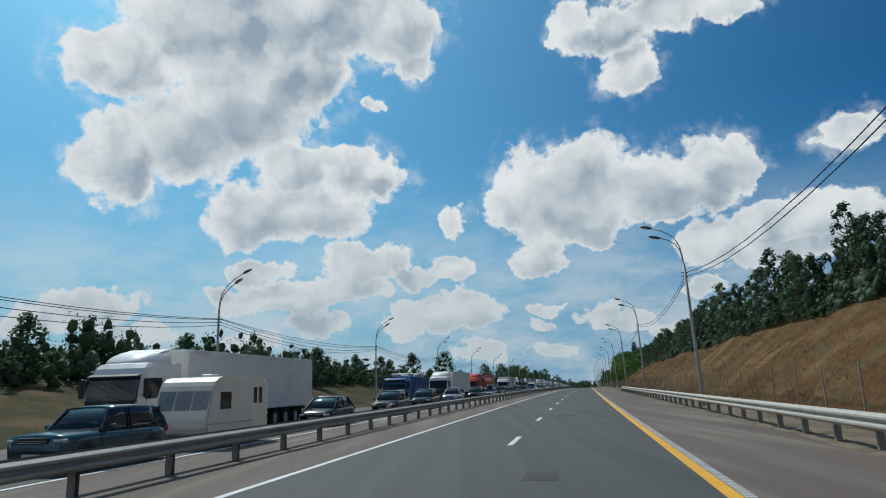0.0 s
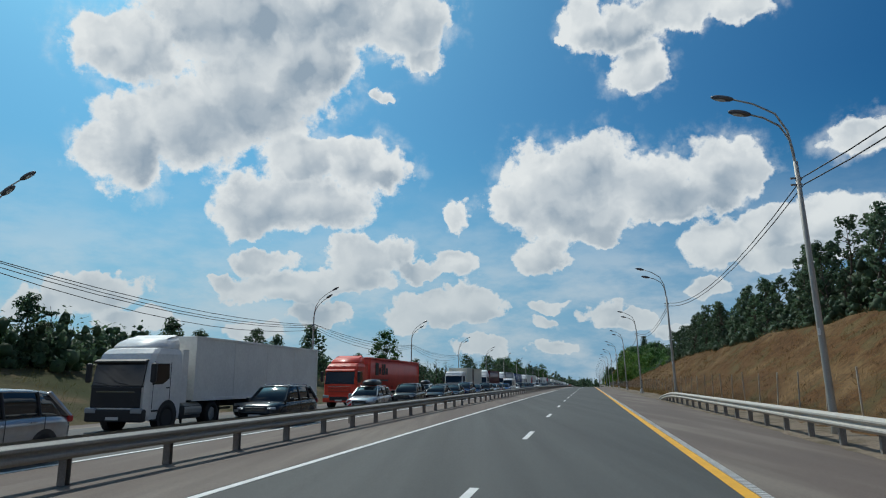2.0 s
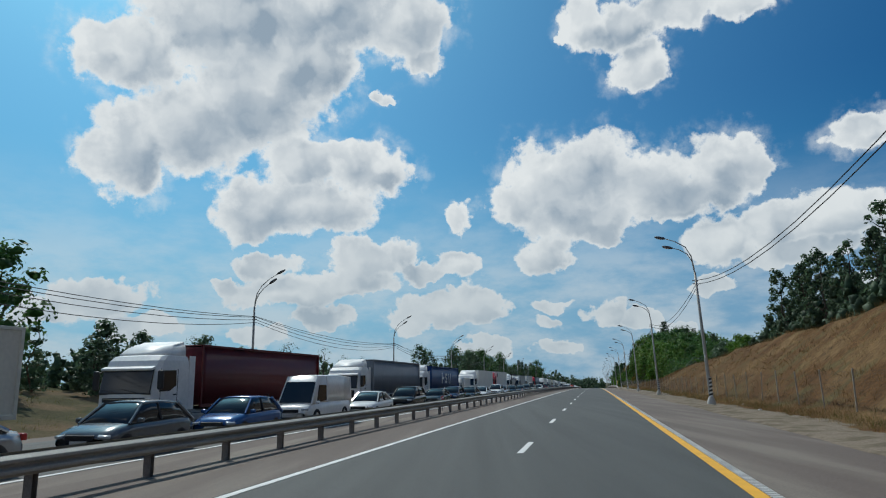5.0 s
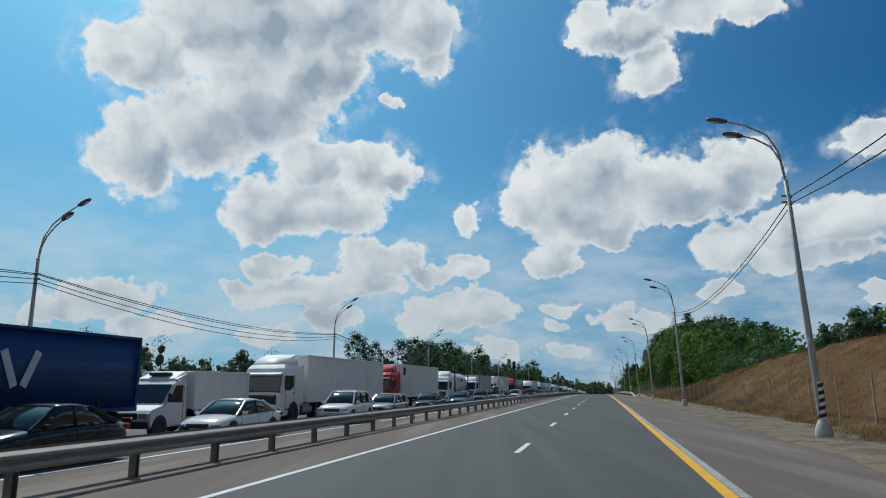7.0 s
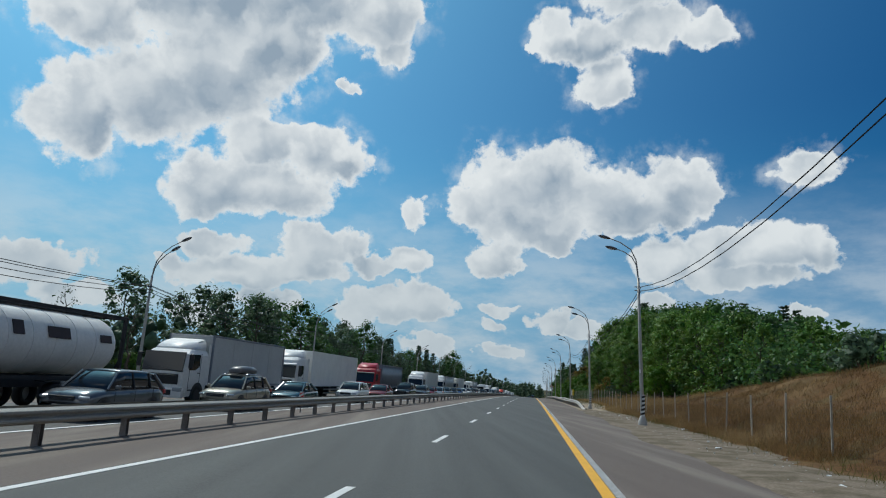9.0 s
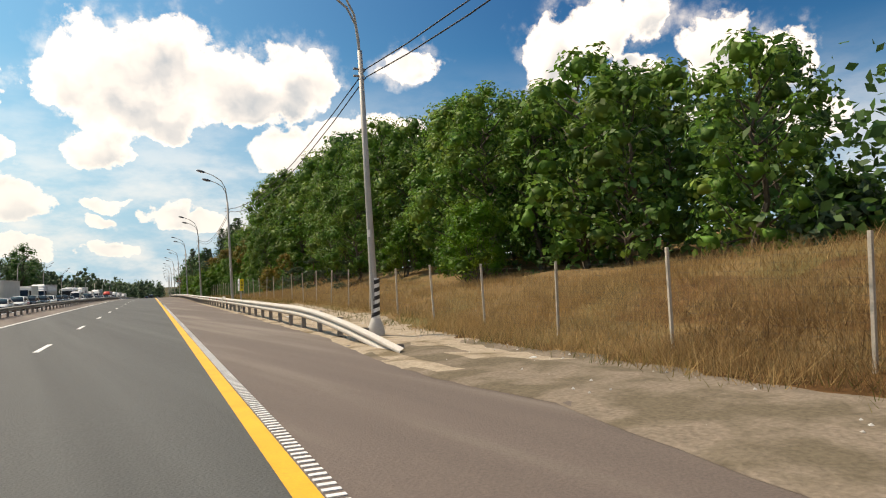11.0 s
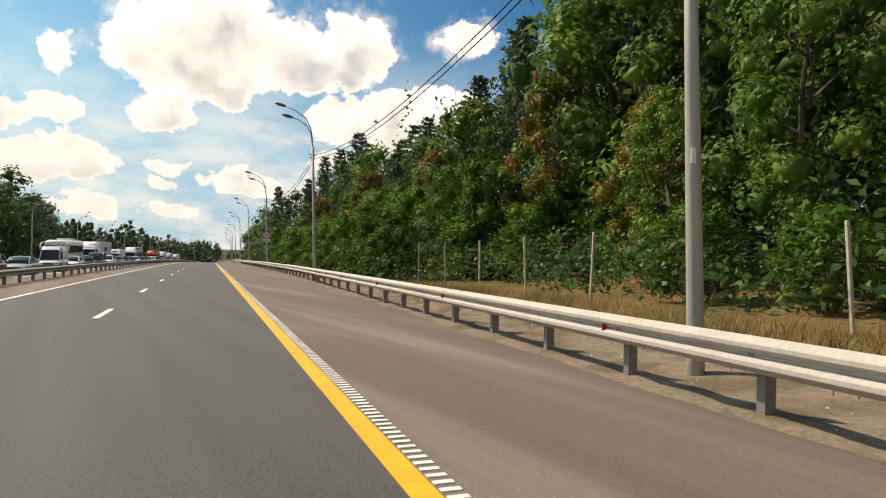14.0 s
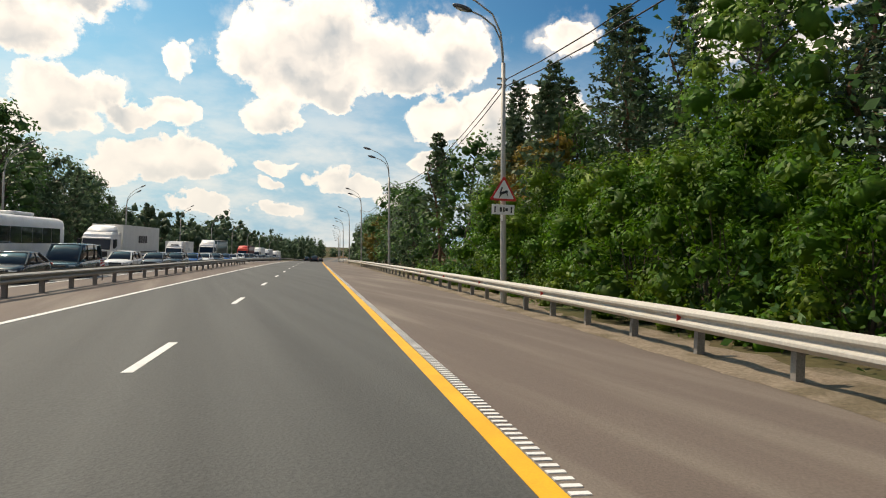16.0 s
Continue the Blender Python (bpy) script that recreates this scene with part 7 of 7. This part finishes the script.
TREE_WORDS = {
    "oak": ("tree", "dense broadleaved tree with dark green leaves at the wood's edge", "tree"), "mid_oak": ("tree", "broadleaved tree with full green crown in the wood", "tree"), "dark_oak": ("tree", "dark green broadleaved tree inside the wood", "tree"), "turning": ("tree", "broadleaved tree turning yellow and brown", "tree"),
    "acacia": ("shrub", "bright green feathery bush behind the barrier", "shrub"), "pine": ("pine_tree", "tall pine with a dark green crown", "tree"),
    "yellow_bush": ("shrub", "broad bush with yellowing leaves behind the fence", "shrub"),
    "young_pine": ("pine_tree", "small young pine in the dry grass", "tree"), "far_oak": ("tree", "dark green broadleaved tree in the roadside wood", "tree"),
    "far_pine": ("pine_tree", "dark slender pine in the far wood", "tree"), "poplar": ("tree", "slim wind-blown tree on the bank", "tree"),
    "young_tree": ("tree", "young tree on the grassy bank", "tree"), "bare_tree": ("tree", "thin almost bare sapling", "tree"), "bush": ("shrub", "low rounded dark green bush", "shrub"),
}


def plant(kind, s, d, scale=1.0, rnd=random.Random(77)):
    wood, crown = rnd.choice(KINDS[kind])
    name, label, category = TREE_WORDS[kind]
    h = float(ground_height(s, d)) - 0.1
    k = scale * rnd.uniform(0.86, 1.14)
    k = min(k, max(0.25 * k, (float(wood_top(s, d)) * rnd.uniform(0.9, 1.03) - h) / max(v.co.z for v in crown.vertices)))
    m = place(s, d, h, rnd.uniform(0, 360)) @ pose(0, 0, 0, rnd.uniform(-3, 3), rnd.uniform(-3, 3), 0) @ Matrix.Diagonal((k * rnd.uniform(0.92, 1.1), k * rnd.uniform(0.92, 1.1), k, 1))
    ob = thing(name, m, label, category, "roadside trees")
    for part_name, me in (("trunk" if "shrub" not in name else "stem", wood), ("crown", crown)):
        q = new(part_name, me)
        q.parent = ob


def wood_top(s, d):
    """Height that the wood's canopy reaches; it falls towards the bank's low end."""
    d = np.maximum(np.asarray(d, float), 8.0)
    along_edge = 291 + (np.asarray(s, float) - 291) * 20 / d
    edge = np.interp(along_edge, [300, 311, 316, 320, 326, 338, 361, 395, 440], [6.0, 6.4, 7.0, 7.7, 9.0, 11.3, 14.6, 19, 26])
    return np.where((np.asarray(s) > 285) & (np.asarray(d) > 8.0), 1.7 + (edge - 1.7) * d / 20, 60.0)


def rows_of(kind, s0, s1, gap, d0, d1, scale=1.0, seed=0, step=None):
    """Trees scattered between two lines along the road."""
    rnd = random.Random(seed)
    s = s0
    while s < s1:
        k = rnd.choice(kind) if isinstance(kind, (list, tuple)) else kind
        plant(k, s + rnd.uniform(-gap, gap) * 0.3, rnd.uniform(d0, d1), scale, rnd)
        s += gap * rnd.uniform(0.75, 1.25)


# right: the top of the bank
rows_of("poplar", 30, 226, 2.7, 19.5, 23, 0.78, 1)
# right: behind the falling bank
rows_of(["far_oak", "far_pine"], 225, 286, 6.0, 33, 42, 0.44, 4)
rows_of(["mid_oak", "dark_oak"], 289, 335, 4.6, 30, 42, 0.8, 64)
rows_of("far_oak", 230, 286, 5.5, 26, 32, 0.36, 5)
rows_of("mid_oak", 289, 330, 5.0, 26, 32, 0.8, 65)
rows_of(["bush"], 250, 340, 6, 21, 25, 1.1, 55)
rows_of("mid_oak", 318, 350, 6.0, 24, 31, 0.95, 56)
rows_of(["bush", "mid_oak"], 324, 356, 5.5, 18.5, 22, 0.9, 57)
# right: the wood beside the barrier
rows_of("oak", 352, 440, 5.0, 18.5, 21, 1.08, 6)
rows_of(["mid_oak", "dark_oak"], 350, 450, 5.4, 23, 29, 1.3, 7)
rows_of(["dark_oak", "pine"], 352, 480, 8.0, 31, 37, 1.4, 8)
rows_of(["oak", "acacia", "acacia"], 352, 440, 6.5, 15.8, 17.5, 0.62, 9)
rows_of("young_pine", 372, 400, 7.0, 14, 16.5, 1.0, 10)
rows_of("acacia", 446, 500, 4.2, 9.6, 11.0, 0.66, 12)
rows_of(["acacia", "acacia", "young_tree"], 440, 520, 5.0, 12.5, 15, 0.86, 11)
rows_of(["acacia", "turning"], 440, 520, 8.0, 15.5, 18, 1.0, 13)
rows_of(["pine", "oak", "pine"], 440, 540, 4.6, 19.5, 25, 1.0, 14)
rows_of(["pine", "dark_oak"], 455, 545, 8, 27, 33, 1.12, 15)
rows_of(["acacia", "bush", "oak"], 405, 446, 4.6, 12.6, 15.0, 0.5, 71)
plant("turning", 399.5, 15.2, 0.45), plant("turning", 430.0, 16.4, 0.7)
plant("yellow_bush", 403.2, 14.2, 0.72)
# right: onwards
rows_of(["far_oak", "turning", "far_pine", "far_oak"], 505, 640, 5.5, 12.5, 17.0, 0.92, 16)
# left: young growth on the bank
rows_of(["young_tree", "young_tree", "bush"], 30, 215, 5.0, -44, -37, 0.95, 20)
plant("dark_oak", 182.5, -37.2, 0.74), plant("young_tree", 147.0, -37.0, 1.2)
rows_of(["young_tree", "bare_tree", "bare_tree", "bush"], 215, 335, 5.4, -46, -36, 0.95, 23)
# left: the grove and the long wood
rows_of("far_oak", 338, 440, 5.6, -41, -35, 0.95, 25)
rows_of("far_oak", 340, 450, 18, -52, -44, 1.05, 26)
rows_of(["far_oak", "far_oak", "far_pine"], 440, 545, 5.6, -42, -34, 0.85, 27)
rows_of(["far_oak", "far_pine"], 590, 640, 5.0, -42, -34, 0.72, 30)
rows_of(["far_pine", "far_oak"], 450, 540, 13, -56, -46, 1.0, 28)
rows_of("far_oak", 543, 586, 3.4, -40, -33, 1.12, 29)


def thicket(name, areas, mat, label, seed, lumps=0.07):
    """Undergrowth that fills the spaces between the trees."""
    rng = np.random.default_rng(seed)
    pts, sizes = [], []
    for s0, s1, d0, d1, tall, n, size in areas:
        s, d = rng.uniform(s0, s1, n), rng.uniform(d0, d1, n)
        lump = 0.62 + 0.38 * np.sin(s * 0.61 + d * 0.9) * np.sin(s * 0.23 - d * 0.53) + 0.14 * np.sin(s * 1.7)
        top = np.minimum(tall * lump, wood_top(s, d) * 0.86 - ground_height(s, d))
        pts.append(along(s, d, ground_height(s, d) + np.maximum(top, 0.5) * (0.02 + 0.98 * rng.random(n)**0.75)))
        sizes.append(size * rng.uniform(0.6, 1.4, n))
    pts = np.concatenate(pts)
    heart = pts[rng.random(len(pts)) < lumps]
    heart[:, 2] -= 0.5
    blobs = [(*p, rng.uniform(0.35, 0.65), 0.9) for p in heart]
    me = leaf_mesh(name, pts, np.concatenate(sizes), rng, mat, 0.2, 0.6, blobs, 0.8)
    tagged(new(name, me), label, "undergrowth", kind="stuff")


thicket("undergrowth", [(240, 330, 24, 36, 3.0, 6000, 0.45), (318, 450, 18.5, 30, 8.0, 15000, 0.42), (350, 450, 22, 30, 16.0, 14000, 0.5), (350, 480, 30, 40, 24.0, 9000, 0.9), (440, 520, 8.4, 14, 2.0, 8000, 0.2), (462, 550, 19, 31, 17.0, 14000, 0.5), (440, 540, 15, 26, 7.0, 9000, 0.45), (394, 404, 13.8, 18.5, 2.6, 1600, 0.24), (404, 450, 11.6, 18.5, 2.8, 9000, 0.24)], LEAF_DEEP, "dark green undergrowth between the trees of the wood", 41, 0.0)


def shrubbery(areas, mat, label, seed):
    """A dense growth of bushes, as one mesh of clumps with an uneven top."""
    rng = np.random.default_rng(seed)
    blobs, sizes, pts, outs = [], [], [], []
    for s0, s1, d0, d1, tall, n, r, leaves, size in areas:
        s, d = rng.uniform(s0, s1, n), rng.uniform(d0, d1, n)
        top = tall * (0.72 + 0.2 * np.sin(s * 0.31 + d * 0.2) * np.sin(s * 0.13) + 0.16 * rng.normal(size=n))
        own = []
        for q, wide in ((0.88, 0.6), (0.68, 0.85), (0.4, 1.0), (0.15, 1.0)):
            at = along(s + rng.normal(size=n) * r * 0.3, d + rng.normal(size=n) * r * 0.3, ground_height(s, d) + np.maximum(top, 0.6) * q)
            own += [(*c, r * wide * rng.uniform(0.7, 1.2), 1.5 if q > 0.8 else 1.1) for c in at]
        p, out = crown_points(rng, own, leaves, 0.7)
        blobs += own
        pts.append(p), outs.append(out), sizes.append(size * rng.uniform(0.6, 1.4, leaves))
    me = leaf_mesh("thicket", np.concatenate(pts), np.concatenate(sizes), rng, mat, 0.2, 0.6, blobs, 0.68, np.concatenate(outs))
    tagged(new("thicket", me), label, "undergrowth", kind="stuff")


shrubbery([(24, 150, -50, -39, 3.8, 240, 1.0, 16000, 0.32), (46, 108, -45, -38.5, 6.0, 90, 1.1, 9000, 0.32), (150, 240, -50, -39, 3.6, 180, 1.0, 9000, 0.34), (240, 340, -54, -42, 4.6, 170, 1.2, 9000, 0.42), (335, 545, -48, -36, 8.0, 130, 2.0, 8000, 0.62)], LEAF_DARK, "dark green thicket on the grassy bank", 43)
shrubbery([(446, 524, 8.7, 10.6, 0.9, 170, 0.42, 10000, 0.13)], LEAF_BRIGHT, "low green growth behind the barrier", 47)
shrubbery([(28, 236, 20.4, 25.5, 5.4, 300, 1.15, 13000, 0.36), (28, 236, 18.8, 20.4, 1.8, 120, 0.8, 4000, 0.3)], LEAF_WILLOW, "grey-green thicket along the top of the bank", 45)


def far_woods():
    """The woods along the horizon, as belts of many crowns."""
    rng = np.random.default_rng(8)
    blobs = []
    for s0, s1, d0, d1, hgt, n, r in ((585, 720, -46, -33, 11.5, 110, 2.2), (700, 1000, -50, -31, 18, 170, 2.8), (640, 900, 13, 30, 14, 120, 2.6), (1000, 1300, -60, -24, 22, 90, 4.5), (900, 1300, 14, 60, 14, 110, 4.0),
                                      (1350, 1500, -420, -10, 10, 120, 6.0), (1400, 1560, 0, 420, 9, 110, 6.0), (1000, 1500, -400, -60, 12, 80, 6.0), (900, 1500, 60, 500, 11, 90, 6.0), (560, 1000, -110, -60, 12, 70, 4.5), (60, 340, -120, -66, 6, 90, 2.5)):
        s, d = rng.uniform(s0, s1, n), rng.uniform(d0, d1, n)
        top = hgt * (0.82 + 0.12 * np.sin(s * 0.13 + d * 0.31) + 0.1 * rng.normal(size=n))
        for q, wide in ((0.78, 0.72), (0.62, 0.9), (0.42, 1.05), (0.18, 1.0)):
            at = along(s + rng.normal(size=n) * r * 0.3, d + rng.normal(size=n) * r * 0.3, ground_height(s, d) + top * q)
            blobs += [(*c, r * wide, 1.5 if q > 0.8 else 1.2) for c in at]
    p, out = crown_points(rng, blobs, 62000, 0.5)
    reach = np.linalg.norm(p[:, :2] - np.array([60.0, 300.0]), axis=1)
    sizes = rng.uniform(0.7, 1.4, len(p)) * np.clip(reach / 460, 0.7, 2.4)
    me = leaf_mesh("far_woods", p, sizes, rng, LEAF_DARK, 0.0, 0.7, blobs, 0.55, out)
    tagged(new("far_woods", me), "dark green woods along the horizon", "woods", kind="stuff")


def grass_field(name, areas, mat, label):
    """Upright blades in tufts, one mesh."""
    rng = np.random.default_rng(15)
    vs, n_all = [], 0
    for s0, s1, d0, d1, tall, tufts in areas:
        s, d = rng.uniform(s0, s1, tufts), d0 + (d1 - d0) * rng.random(tufts)**1.2
        h = np.maximum(ground_height(s, d), -5)
        base = np.repeat(along(s, d, h - 0.03), 9, 0)
        n = len(base)
        base[:, :2] += rng.normal(size=(n, 2)) * 0.2
        lean = rng.normal(size=(n, 3)) * 0.55 + np.array([0.12, 0.05, 0.0])
        lean[:, 2] = 1
        height = np.repeat(tall * (0.45 + 0.8 * rng.random(tufts)), 9) * (0.6 + 0.6 * rng.random(n))
        side = rng.normal(size=(n, 3))
        side[:, 2] = 0
        side /= np.linalg.norm(side, axis=1)[:, None]
        w = 0.004 + 0.007 * rng.random((n, 1))
        tip = base + lean * height[:, None]
        vs.append(np.stack([base - side * w, base + side * w, tip], 1).reshape(-1, 3))
        n_all += n
    v = np.concatenate(vs)
    me = bpy.data.meshes.new(name)
    me.vertices.add(3 * n_all)
    me.vertices.foreach_set("co", v.ravel())
    me.loops.add(3 * n_all)
    me.loops.foreach_set("vertex_index", np.arange(3 * n_all))
    me.polygons.add(n_all)
    me.polygons.foreach_set("loop_start", np.arange(0, 3 * n_all, 3))
    me.update(calc_edges=True)
    me.materials.append(mat)
    return tagged(new(name, me), label, "grass", kind="stuff")


far_woods()
grass_field("dry_grass", [(-5, 288, 9.4, 20, 0.42, 7000), (286, 332, 9.3, 13, 0.5, 4200), (286, 334, 12, 20, 0.3, 4000), (-5, 230, 8.3, 9.6, 0.4, 1800)], STRAW, "tall dry straw-coloured grass on the bank")
grass_field("bank_weeds", [(0, 288, 10.6, 19.5, 0.3, 2600), (286, 334, 11, 19, 0.3, 900)], WEEDS, "dark rusty weeds among the dry grass of the bank")
grass_field("pale_grass", [(328, 342, 8.8, 18, 0.5, 2200), (338, 410, 10.2, 16.5, 0.42, 6500), (400, 446, 8.6, 11.2, 0.3, 1500)], PALE_STRAW, "pale golden dry grass behind the fence")
grass_field("green_grass", [(350, 410, 7.3, 9.6, 0.14, 500), (20, 420, 8.4, 10.8, 0.35, 2600), (400, 440, 7.9, 10.5, 0.35, 900), (20, 330, -42, -23, 0.4, 3500)], GREEN_GRASS, "short green and yellow grass on the verge")
